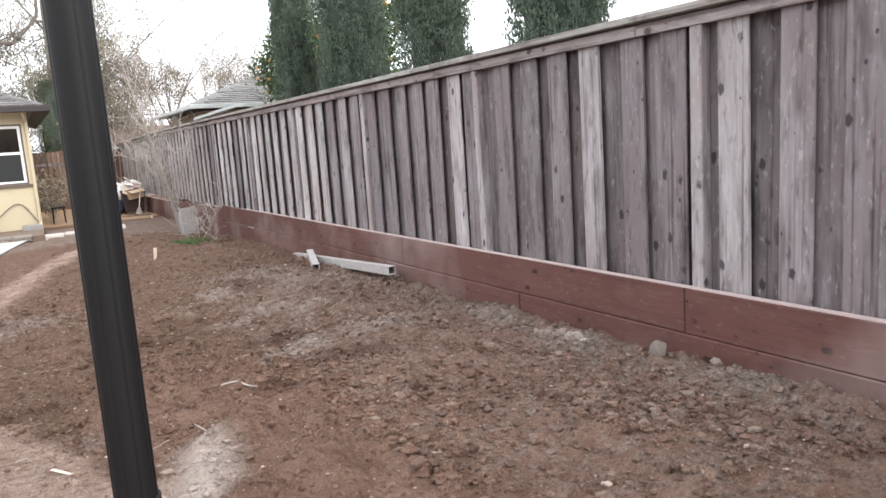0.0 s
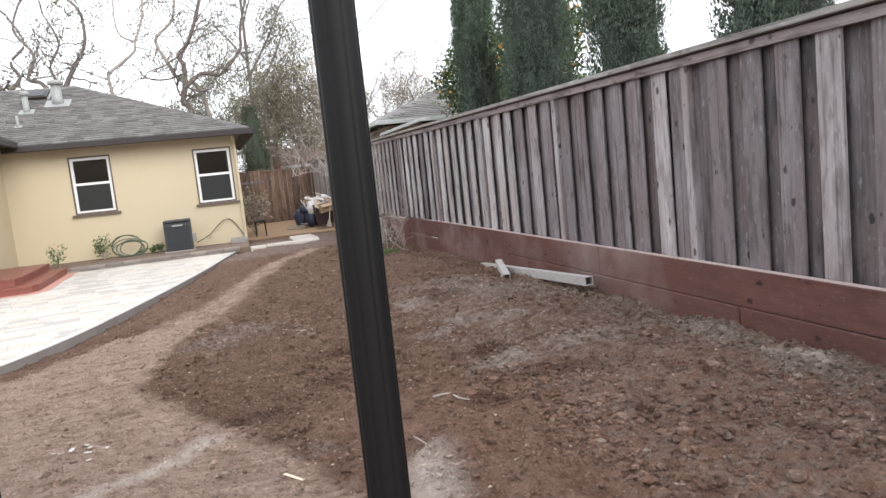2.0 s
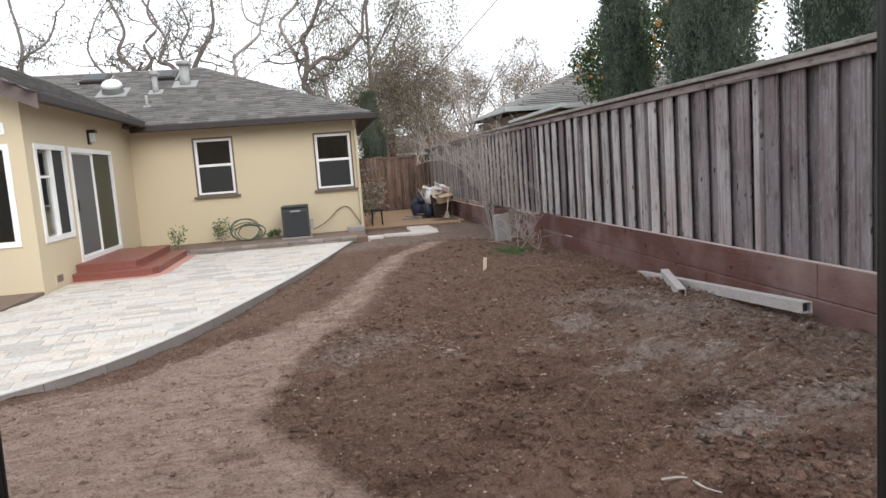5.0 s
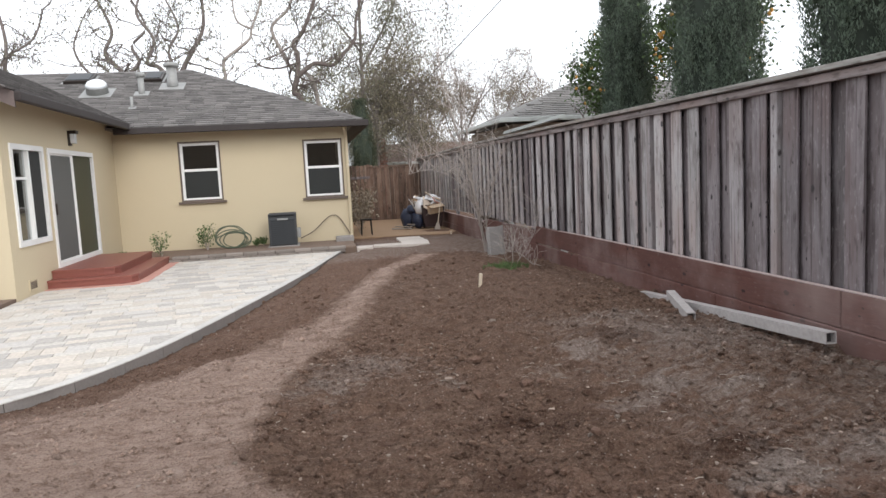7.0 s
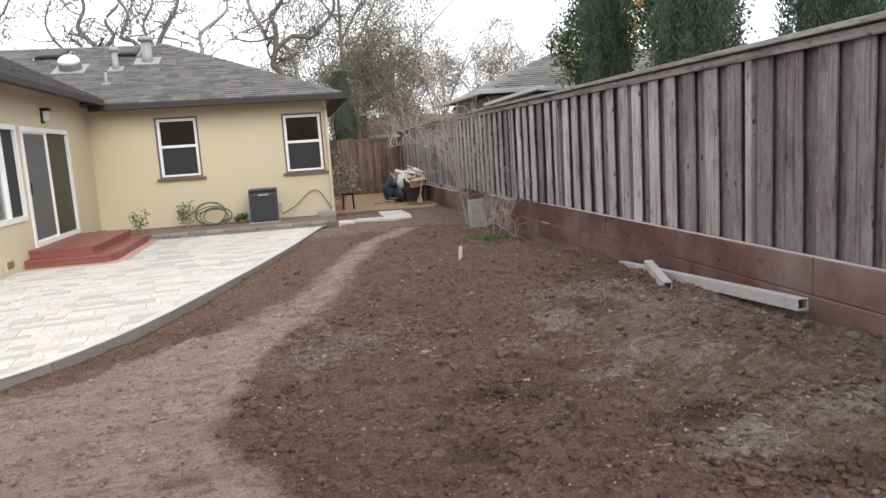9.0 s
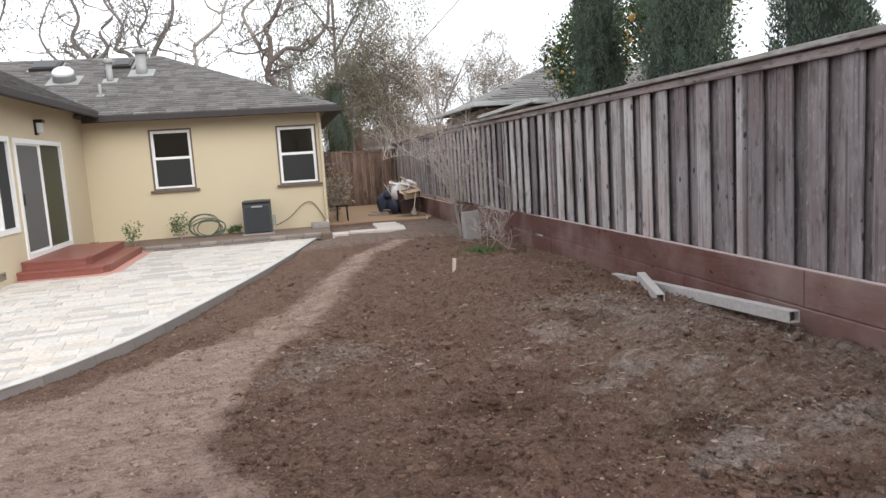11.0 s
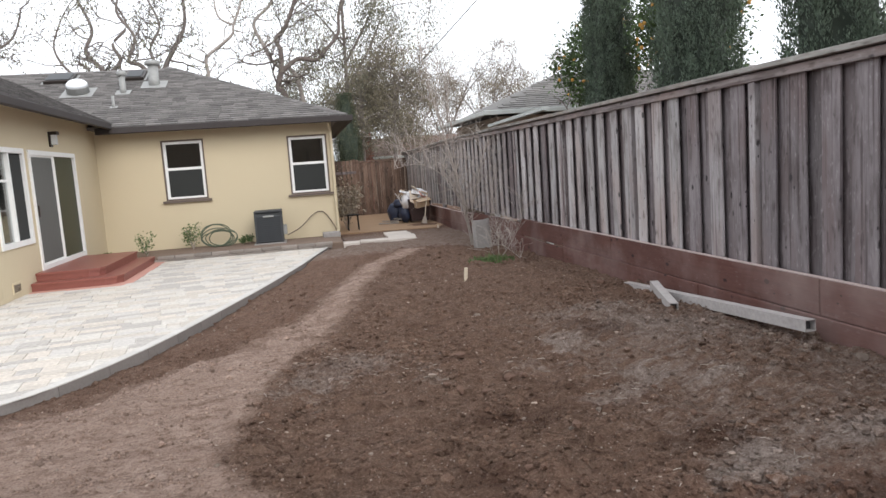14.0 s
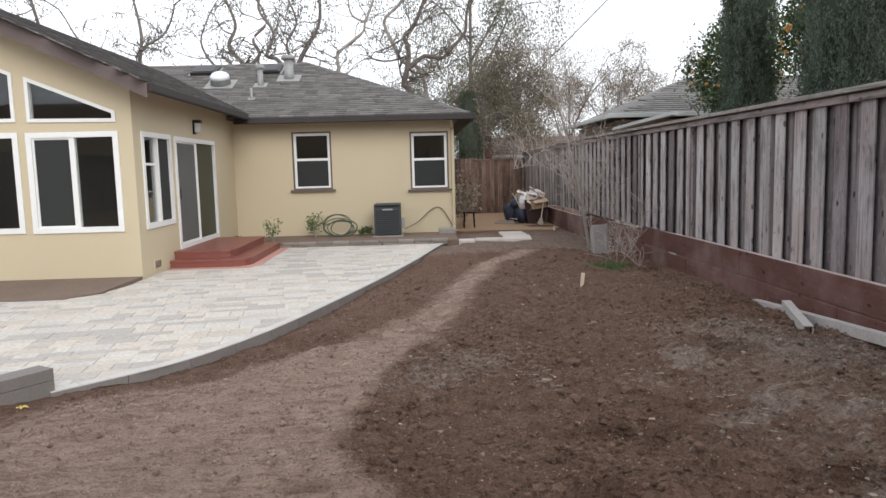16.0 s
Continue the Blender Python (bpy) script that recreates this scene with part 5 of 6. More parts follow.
tree((-0.2, 30.7, -0.2), "leaning tree with a pale bare trunk", 22,
     [([P(0.0, -0.3, 30.7), P(-0.2, 2.8, 30.7), P(-0.26, 4.2, 30.6), P(-0.52, 5.26, 30.5), P(-1.15, 5.54, 30.4), P(-1.52, 6.25, 30.4), P(-1.79, 7.06, 30.3), P(-1.1, 7.8, 30.3), P(-0.9, 9, 30.3)], 0.17, 0.07)], 3, M_GUM, 1, 0.25, 0.09, 0.5, M_BARKPALE, twig_len=1.0)
tree((-3.5, 30.4, -0.2), "slender bare tree with a bent pale limb", 23,
     [([P(-3.5, -0.3), P(-3.52, 3.5), P(-3.56, 5.2), P(-3.57, 5.8), P(-3.16, 6.16), P(-2.6, 6.6), P(-2.5, 6.96), P(-2.16, 7.8), P(-2.0, 9)], 0.13, 0.05),
      ([P(-2.52, 6.96), P(-2.99, 7.23), P(-3.1, 7.9), P(-3.0, 8.8)], 0.07, 0.04)], 2, M_GUM, 1, 0.2, 0.1, 0.4, M_BARKPALE, twig_len=0.9)
tree((-5.3, 30.6, -0.2), "bare tree with wild twisted limbs", 24,
     [([P(-5.5, -0.3, 30.6), P(-5.4, 4.6, 30.6), P(-5.07, 5.66, 30.5), P(-4.71, 6.25, 30.4), P(-4.26, 7.06, 30.4), P(-4.2, 8, 30.3)], 0.2, 0.08),
      ([P(-5.4, 4.9, 30.6), P(-5.9, 5.7, 30.5), P(-6.3, 5.9, 30.4), P(-6.0, 6.7, 30.4), P(-6.5, 7.6, 30.3), P(-6.2, 8.5, 30.3)], 0.15, 0.06),
      ([P(-5.2, 5.4, 30.6), P(-5.6, 6.3, 30.8), P(-5.2, 7.2, 30.9), P(-5.6, 8.3, 31)], 0.11, 0.05)], 3, M_GUM, 1, 0.2, 0.1, 0.4, M_BARK, wiggle=0.6, twig_len=1.15)
tree((-7.4, 31.0, -0.2), "bare tree with a tangle of twisted grey limbs", 25,
     [([P(-7.5, -0.3, 31), P(-7.4, 4.8, 31), P(-7.3, 5.6, 30.9), P(-7.8, 6.3, 30.8), P(-7.5, 7.1, 30.8), P(-7.9, 8.2, 30.8)], 0.19, 0.07),
      ([P(-7.3, 5.4, 31), P(-6.7, 6.0, 31), P(-6.9, 6.6, 31), P(-6.4, 7.3, 31.2), P(-6.8, 8.3, 31)], 0.13, 0.05),
      ([P(-7.4, 5.2, 31), P(-8.4, 5.6, 31), P(-8.9, 6.5, 31), P(-8.6, 7.4, 31)], 0.1, 0.04)], 3, M_GUM, 1, 0.2, 0.1, 0.4, M_BARK, wiggle=0.65, twig_len=1.2)
tree((-11.5, 31.5, -0.2), "bare grey tree rising behind the gable", 26,
     [([P(-11.6, -0.3, 31.5), P(-11.5, 4.8, 31.5), P(-11.5, 5.7, 31.5), P(-11.3, 6.9, 31.4), P(-11.5, 8.2, 31.4)], 0.17, 0.07),
      ([P(-11.5, 5.4, 31.5), P(-12.6, 6.2, 31.5), P(-13.6, 6.6, 31.5), P(-14.2, 7.6, 31.5)], 0.1, 0.04),
      ([P(-11.4, 6.4, 31.5), P(-10.4, 7.0, 31.5), P(-9.9, 8.0, 31.3)], 0.08, 0.04)], 3, M_GUM, 1, 0.2, 0.09, 0.3, M_BARK, wiggle=0.6, twig_len=1.2)
tree((-16.5, 33, -0.2), "bare grey tree beyond the roof", 27,
     [([P(-16.5, -0.3, 33), P(-16.3, 5.2, 33), P(-15.9, 7, 33), P(-16.3, 9, 33)], 0.2, 0.08), ([P(-16.3, 5.5, 33), P(-17.6, 6.9, 33), P(-18, 8.6, 33)], 0.12, 0.05)], 3, M_GUM, 1, 0.2, 0.1, 0.3, M_BARK, wiggle=0.6, twig_len=1.5)
# tall gum tree with hanging foliage
tree((1.45, 31.0, -0.2), "tall gum tree with drooping grey-green foliage", 28,
     [([P(1.4, -0.3, 31), P(1.45, 3, 31), P(1.5, 6, 31), P(1.55, 9.5, 31)], 0.16, 0.08),
      ([P(1.45, 4.6, 31), P(2.4, 6.0, 31), P(3.0, 7.2, 31), P(3.3, 7.6, 31)], 0.08, 0.03),
      ([P(1.5, 5.6, 31), P(2.5, 7.2, 31), P(3.1, 8.4, 31), P(3.7, 8.6, 31)], 0.08, 0.03),
      ([P(1.5, 6.2, 31), P(0.6, 7.4, 31), P(-0.3, 8.2, 31)], 0.07, 0.03),
      ([P(1.5, 7.6, 31), P(2.0, 8.8, 31), P(2.8, 9.6, 31)], 0.07, 0.03)], 2, M_GUM, 18, 0.27, 0.08, 0.8, M_BARK, droop=0.3, twig_len=1.0, every=2)
# foliage thickets behind: leafy brown, olive and grey trees
rnd = random.Random(40)
for x, y, h, w, mat, bark, lab, per in (
        (3.0, 30.2, 5.3, 0.95, M_DARKOLIVE, M_BARK, "dark olive-brown tree hanging over the back fence", 4),
        (1.75, 30.0, 5.0, 0.6, M_DARKOLIVE, M_BARK, "dark olive-brown tree hanging over the back fence", 3),
        (0.2, 33.5, 4.9, 1.0, M_GUM, M_BARK, "low grey-green tree behind the house corner", 5),
        (-1.5, 33.0, 4.3, 1.0, M_GUM, M_BARK, "low grey-green tree behind the house", 4),
        (2.6, 37.2, 7.0, 1.7, M_OLIVE, M_BARK, "olive-brown leafy tree in winter", 6),
        (4.6, 37.5, 6.6, 2.0, M_DRYLEAF, M_BARK, "brown half-bare tree in winter", 6),
        (6.9, 38.5, 6.6, 2.2, M_DRYLEAF, M_BARK, "brown half-bare tree in winter", 5),
        (9.3, 39.5, 6.6, 2.3, M_DRYLEAF, M_BARK, "brown half-bare tree in winter", 5),
        (12.0, 41.0, 6.8, 2.5, M_DRYLEAF, M_BARK, "brown half-bare tree in winter", 5),
        (5.2, 44.0, 6.6, 2.4, M_DRYLEAF, M_BARK, "brown half-bare tree in winter", 3),
        (13.5, 46.0, 6.6, 2.6, M_GUM, M_BARK, "grey-green tree far behind the fence", 4),
        (17.5, 44.0, 6.0, 2.6, M_DRYLEAF, M_BARK, "brown half-bare tree in winter", 3),
        (2.0, 42.0, 6.0, 2.4, M_OLIVE, M_BARK, "olive-brown leafy tree in winter", 4)):
    limbs = []
    for k in range(6):
        a = rnd.uniform(0, 6.28)
        q = w * rnd.uniform(0.5, 1.0)
        low = 0.5 if y < 31 else 0.2
        z0 = rnd.uniform(low, low + 0.22) * h
        limbs.append(([(x, y, -0.3), (x + 0.1, y, z0), (x + q * 0.5 * math.cos(a), y + q * 0.5 * math.sin(a), z0 + 0.3 * h), (x + q * math.cos(a), y + q * math.sin(a), h * rnd.uniform(0.72, 0.98))], 0.09, 0.03))
    tree((x, y, -0.25), lab, 100 + int(x * 7 + y), limbs, 2, mat, per * 3, 0.24, 0.066, 0.15, bark, wiggle=0.5, twig_len=0.9, rmin=0.01, every=2)


def column_tree(x, y, z0, h, r, label, seed, mat, core, category="tree", count=7000, name="cypress"):
    """A dense upright column: thousands of upward sprays over a lumpy core painted as inner shade."""
    rnd = random.Random(seed)
    t = thing(name, (x, y, z0), label, category, "cypress row")
    prof = lambda k: r * min(1.0, 0.55 + k * 2.2) * (1 - 0.55 * smooth01((k - 0.55) / 0.45))
    s = Shape()
    ns, nz = 18, 26
    for j in range(nz + 1):
        k = j / nz
        for i in range(ns):
            a = 2 * math.pi * i / ns
            q = prof(k) * (0.68 + 0.2 * noise.noise(Vector((math.cos(a) * 2.0 + seed, math.sin(a) * 2.0, k * h * 1.7))))
            s.v.append((q * math.cos(a), q * math.sin(a), 0.15 + k * h * 0.98))
    for j in range(nz):
        for i in range(ns):
            a, b = j * ns + i, j * ns + (i + 1) % ns
            s.f.append((a, b, b + ns, a + ns))
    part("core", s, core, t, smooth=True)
    part("trunk", Shape().tube([(0, 0, -0.1), (0, 0, 0.5)], [0.1, 0.08], 8), M_BARK, t)
    s = Shape()
    plumes = int(r * h * 250)
    for _ in range(plumes):
        k0, a0 = rnd.random(), rnd.uniform(0, 2 * math.pi)
        length, fat, off = rnd.uniform(0.22, 0.5), rnd.uniform(0.055, 0.125), rnd.uniform(0.72, 0.92)
        lean_a = rnd.gauss(0, 0.12)
        out = Vector((math.cos(a0), math.sin(a0), 0))
        tang = Vector((-math.sin(a0), math.cos(a0), 0))
        for _ in range(count // plumes):
            u = rnd.random()
            k = min(1.0, max(0.0, k0 + (u - 0.4) * length / h))
            ring = fat * math.sin(math.pi * min(0.98, 0.12 + 0.84 * u)) ** 0.8
            b = rnd.uniform(0, 2 * math.pi)
            p = out * (prof(k) * off + ring * math.cos(b) + u * 0.04) + tang * (ring * math.sin(b) + lean_a * u * length) + Vector((0, 0, 0.1 + k * h))
            away = (out * math.cos(b) + tang * math.sin(b)).normalized()
            d = (away * rnd.uniform(0.1, 0.6) + Vector((rnd.gauss(0, 0.2), rnd.gauss(0, 0.2), 1.0))).normalized()
            L = rnd.uniform(0.028, 0.06)
            uu = d.cross(away).normalized()
            e = (d + uu * rnd.uniform(-0.5, 0.5) + away * rnd.uniform(-0.1, 0.25)).normalized()
            w = (uu + away * rnd.uniform(-0.6, 0.6)).normalized()
            s.add([p, p + e * L * 0.5 + w * L * 0.17, p + e * L, p + e * L * 0.5 - w * L * 0.17], [(0, 1, 2, 3)])
    part("foliage", s, mat, t)
    return t


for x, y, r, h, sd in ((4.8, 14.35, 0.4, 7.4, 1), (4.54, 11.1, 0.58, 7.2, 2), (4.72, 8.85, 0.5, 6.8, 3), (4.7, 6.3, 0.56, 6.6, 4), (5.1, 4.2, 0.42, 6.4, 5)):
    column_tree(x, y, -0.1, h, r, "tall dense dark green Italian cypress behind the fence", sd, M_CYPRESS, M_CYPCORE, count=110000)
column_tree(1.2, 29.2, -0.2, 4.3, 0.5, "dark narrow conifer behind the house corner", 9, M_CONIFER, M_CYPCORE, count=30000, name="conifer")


def orange_tree(x, y, z, r, seed, fruit):
    rnd = random.Random(seed)
    t = thing("orange_tree", (x, y, -0.1), "leafy green orange tree with ripe fruit behind the fence", "tree", "orange trees")
    wood, tips = Shape(), []
    wood.tube([(0, 0, -0.1), (0.05, 0, z * 0.45), (0, 0.05, z * 0.7)], [0.09, 0.075, 0.05], 8)
    for k in range(6):
        a = k * 1.05 + rnd.random()
        grow(wood, tips, rnd, Vector((0, 0, z * 0.5)), Vector((math.cos(a), math.sin(a), 0.9)).normalized(), r * 0.9, 0.04, 2, 0.4)
    part("trunk", wood, M_BARK, t)
    s = Shape()
    cl = [Vector((rnd.gauss(0, 1), rnd.gauss(0, 1), rnd.gauss(0, 1))).normalized() * r * rnd.uniform(0.6, 1.0) + Vector((0, 0, z)) for _ in range(150)]
    leaves(s, rnd, cl, 70, 0.16, 0.075)
    part("foliage", s, M_CITRUS, t)
    me = Shape().lathe([(0.007, -0.033), (0.024, -0.024), (0.033, 0.0), (0.024, 0.024), (0.007, 0.033)], 8).mesh("orange", M_ORANGE, True)
    for k in range(fruit):
        p = Vector((rnd.gauss(-0.4, 1), rnd.gauss(-0.7, 0.8), rnd.gauss(0, 0.9))).normalized() * r * 1.04 + Vector((0, 0, z))
        part("orange", me, None, t, at=pose(*p))


orange_tree(5.5, 16.2, 3.3, 0.9, 3, 30)
orange_tree(5.7, 13.1, 3.5, 0.85, 4, 24)

# ---- neighbouring houses ----
nb = thing("neighbour_house", (3.9, 18.4, -0.2), "low beige house behind the fence with a pale grey hip roof", "house")
part("wall", Shape().box((0.0, 0.1, 0.0), (9.0, 4.4, 2.62)), M_NBWALL, nb)
ex, ey, ez, dep, ps = -0.38, -0.45, 2.72, 5.2, 0.40
ax, ay, az = ex + dep / 2, ey + dep / 2, ez + dep / 2 * ps
s = Shape().add([(ex, ey, ez), (10, ey, ez), (10, ay, az), (ax, ay, az), (ex, ey + dep, ez - 0.05), (10, ey + dep, ez)], [(0, 1, 2, 3), (4, 0, 3), (5, 4, 3, 2), (0, 4, 5, 1)])
r = part("roof", s, M_SHINGLE_FAR, nb, "pale grey shingle roof")
run = math.hypot(dep / 2, dep / 2 * ps)
upn = Vector((0, dep / 2, dep / 2 * ps)) / run
tagged(part("shingles", shingle_rows((ex, ey, ez), (1, 0, 0), upn, int(run / 0.15), 10, 0.15, 0.36, lambda x, v: x > v * 0.93 + 0.1, 8), M_SHINGLE_FAR, r), kind="stuff")
part("gutter", Shape().box((ex - 0.1, ey - 0.1, ez - 0.09), (10, ey - 0.005, ez + 0.01), 0.01), M_NBTRIM, nb, "white gutter")
part("gutter", Shape().box((ex - 0.1, ey, ez - 0.09), (ex - 0.005, ey + dep, ez + 0.0), 0.01), M_NBTRIM, nb, "white gutter")
part("porch_beam", Shape().slab([(-0.42, -4.2, 2.42), (-0.42, -0.6, 2.36), (-0.3, -0.6, 2.36), (-0.3, -4.2, 2.42)], -0.06), M_NBTRIM, nb, "white porch beam")
for y in (-4.1, -0.75):
    part("porch_post", Shape().box((-0.41, y - 0.05, 0), (-0.31, y + 0.05, 2.32), 0.005), M_NBTRIM, nb)

fh = thing("far_house", (3.2, 32.2, -0.25), "low house with a reddish brown roof behind the back fence", "house")
M_FARROOF = surface("brown_far_roof", (0.19, 0.135, 0.11), (0.12, 0.085, 0.07), rough=0.95, grain=14, bump=0.3, island=0.2)
part("wall", Shape().box((-0.6, 0.4, 0), (7.5, 4.2, 2.2)), M_NBWALL, fh)
far_roof = part("roof", Shape().add([(-1.0, 0, 2.15), (8.0, 0, 2.15), (7.5, 2.3, 3.0), (-0.6, 2.3, 3.0), (-1.0, 4.6, 2.15), (8.0, 4.6, 2.15)], [(0, 1, 2, 3), (5, 4, 3, 2), (4, 0, 3), (1, 5, 2), (0, 4, 5, 1)]), M_FARROOF, fh, "reddish brown roof")
slope = math.hypot(2.3, 0.85)
tagged(part("roof_tiles", shingle_rows((-0.95, 0, 2.15), (1, 0, 0), Vector((0, 2.3, 0.85)) / slope, int(slope / 0.2), 8.4, 0.2, 0.3, None, 12), M_FARROOF, far_roof), kind="stuff")
part("gutter", Shape().box((-1.05, -0.1, 2.06), (8.0, -0.005, 2.16), 0.01), M_NBTRIM, fh)
ch = thing("chimney", (1.95, 31.4, -0.25), "red brick chimney stack", "chimney")
s = Shape()
for j in range(39):
    for i in range(3):
        s.box((-0.33 + i * 0.22 + (0.05 if j % 2 else 0), -0.25, j * 0.08), (-0.12 + i * 0.22 + (0.05 if j % 2 else 0), 0.25, j * 0.08 + 0.07))
tagged(part("bricks", s, M_BRICK, ch), kind="stuff")
part("mortar", Shape().box((-0.3, -0.24, 0.0), (0.34, 0.24, 3.12)), M_CONC, ch)

# ---- overhead cables ----
def cable(a, b, sag, r):
    pts = [Vector(a).lerp(Vector(b), k / 24) - Vector((0, 0, sag * 4 * (k / 24) * (1 - k / 24))) for k in range(25)]
    return whole("power_cable", Shape().tube([p - pts[0] for p in pts], r, 5), M_CABLE, "thin black overhead cable hanging in the sky", "cable", "overhead cables", at=Matrix.Translation(pts[0]))


cable((0.6, 31.0, 1.9), (12.6, 31.0, 13.4), 0.12, 0.021)
cable((-4, 47, 7.6), (34, 45, 8.6), 0.4, 0.01)

# ---- back fence, platform, stepping slabs ----
bf = thing("back_fence", (0.2, 27.9, -0.2), "brown redwood fence closing the side yard", "fence", kind="structure")
rnd = random.Random(14)
bm_me = [board_mesh(w, 1.95, 0.02, 60 + i, "board", M_BACKFENCE) for i, w in enumerate((0.14, 0.135, 0.145))]
x = 0.03
while x < 2.9:
    ob = part("board", bm_me[rnd.randrange(3)], None, bf, at=pose(x, 0, (0.02 if x < 1.1 else -0.08) + rnd.uniform(-0.01, 0.01), 0, 0, -90 + rnd.uniform(-1, 1)))
    x += 0.148
part("cap_rail", Shape().box((1.05, -0.06, 1.88), (2.9, 0.04, 1.93), 0.004), M_BACKFENCE, bf)
part("rail", Shape().box((0.02, -0.045, 1.5), (1.1, -0.003, 1.59), 0.004), M_FENCEBACK, bf)
part("gate_post", Shape().box((1.0, -0.03, 0), (1.1, 0.07, 2.0), 0.005), M_BACKFENCE, bf)

deck = whole("plywood_platform", Shape().prism([(0.22, 21.1), (2.75, 20.65), (2.99, 21.2), (2.99, 27.8), (0.22, 27.8)], -0.32, -0.178), M_PLY, "low tan plywood platform in the side yard", "platform", kind="structure")
walkw = thing("stepping_slabs", (0.9, 19.3, -0.19), "row of whitish stone slabs laid in gravel", "path", kind="structure")
for a, b, c, d, rz in ((-0.92, -1.05, -0.3, -0.6, -4), (-0.3, -0.9, 0.35, -0.45, -4), (0.33, -0.92, 0.98, -0.46, -4), (0.35, -0.44, 1.0, 0.05, -4), (0.32, 0.06, 0.95, 0.55, -4), (0.3, 0.56, 0.9, 1.0, -4)):
    part("slab", Shape().box((a, b, -0.08), (c - 0.012, d - 0.012, 0.02), 0.01), M_WALKSTONE, walkw, at=pose(0, 0, 0, 0, 0, rz))
blk = whole("concrete_pad", Shape().box((-0.3, -0.18, 0), (0.12, 0.12, 0.13), 0.015), M_CONC, "small pale concrete block at the house corner", "block", at=pose(0.05, 19.75, -0.13))

# ---- things by the rear wall ----
def ac_unit():
    t = thing("air_conditioner", (-1.46, 19.45, -0.13), "dark grey outdoor air-conditioning unit with louvred sides", "air conditioner")
    w, h = 0.31, 0.76
    part("body", Shape().box((-w + 0.03, -w + 0.03, 0.04), (w - 0.03, w - 0.03, h - 0.03), 0.02), M_AC, t)
    part("pad", Shape().box((-w - 0.05, -w - 0.05, -0.03), (w + 0.05, w + 0.05, 0.04), 0.01), M_CONC, t, "pale concrete pad")
    for sx in (-1, 1):
        for sy in (-1, 1):
            part("corner_post", Shape().box((sx * (w - 0.045), sy * (w - 0.045), 0.04), (sx * w, sy * w, h - 0.02)) if sx * sy > 0 else Shape().box((sx * (w - 0.045), sy * w, 0.04), (sx * w, sy * (w - 0.045), h - 0.02)), M_AC, t)
    lv = Shape().add([(-w + 0.04, -w + 0.004, 0), (w - 0.04, -w + 0.004, 0), (w - 0.04, -w + 0.03, 0.034), (-w + 0.04, -w + 0.03, 0.034), (-w + 0.04, -w + 0.004, -0.008), (w - 0.04, -w + 0.004, -0.008)], [(0, 1, 2, 3), (4, 5, 1, 0)]).mesh("louvre", M_AC)
    for k in range(13):
        for rz in (0, 90, -90):
            part("louvre", lv, None, t, at=pose(0, 0, 0.08 + k * 0.046, 0, 0, rz))
    part("top_cover", Shape().box((-w - 0.005, -w - 0.005, h - 0.03), (w + 0.005, w + 0.005, h + 0.02), 0.018), M_AC, t)
    part("badge", Shape().box((-0.11, -w - 0.012, h - 0.13), (0.13, -w + 0.0, h - 0.09), 0.003), M_METAL, t, "pale maker's plate")
    part("valve_box", Shape().box((w + 0.002, -0.2, 0.2), (w + 0.09, 0.0, 0.42), 0.01), M_METAL, t)
    return t


ac_unit()
s = Shape().tube([p - Vector((-1.07, 19.9, 0.0)) for p in spline([(-1.07, 19.6, 0.02), (-0.75, 19.85, 0.16), (-0.45, 20.0, 0.42), (-0.27, 20.03, 0.5), (-0.12, 20.04, 0.42), (0.06, 20.02, 0.12), (0.1, 20.0, 0.02)])], 0.012, 6)
whole("conduit", s, M_TAUPE, "thin bent brown conduit running up the wall", "conduit", at=pose(-1.07, 19.9, 0.0), smooth=True)


def hose():
    t = thing("garden_hose", (-2.62, 19.75, -0.12), "coiled green garden hose leaning on the wall", "hose")
    rnd = random.Random(8)
    for k in range(6):
        rx, rzz = rnd.uniform(0.3, 0.46), rnd.uniform(0.16, 0.27)
        cx = rnd.uniform(-0.08, 0.1)
        tilt = rnd.uniform(0.05, 0.25)
        pts = []
        for i in range(41):
            a = 2 * math.pi * i / 40
            z = rzz + rzz * math.sin(a)
            pts.append((cx + rx * math.cos(a), -0.12 + tilt * z + 0.02 * k - 0.1, 0.02 + z * 0.98 + 0.01 * math.sin(3 * a + k)))
        part("hose_loop", Shape().tube(pts, 0.013, 6, closed=False), M_HOSE, t, smooth=True)


hose()


def weed(x, y, z, h, seed, label, mat=M_GRASS, stems=5, per=5, size=0.05, name="weed"):
    rnd = random.Random(seed)
    t = thing(name, (x, y, z), label, "plant", "small garden plants")
    st, lf = Shape(), Shape()
    tips = []
    for k in range(stems):
        a = rnd.uniform(0, 6.28)
        top = Vector((math.cos(a) * h * 0.3, math.sin(a) * h * 0.3, h * rnd.uniform(0.6, 1)))
        st.tube([(0, 0, -0.02), top * 0.5 + Vector((0, 0, 0.03)), top], [0.006, 0.005, 0.003], 4)
        tips += [top * q for q in (0.45, 0.6, 0.75, 0.9, 1.0)]
    part("stem", st, M_TWIG, t)
    leaves(lf, rnd, tips, per, h * 0.08, size)
    tagged(part("foliage", lf, mat, t), kind="stuff")


weed(-4.05, 18.75, -0.12, 0.5, 1, "small green weed beside the steps", stems=4, per=12)
weed(-3.2, 19.55, -0.11, 0.55, 2, "leafy green plant beside the hose", stems=8, per=11)
weed(-1.95, 19.75, -0.11, 0.2, 3, "low green weeds under the wall", stems=9)
weed(-2.1, 19.6, -0.11, 0.18, 4, "low green weeds under the wall", stems=9)
weed(-4.9, 18.85, -0.12, 0.14, 5, "low green weed by the wall", stems=5)
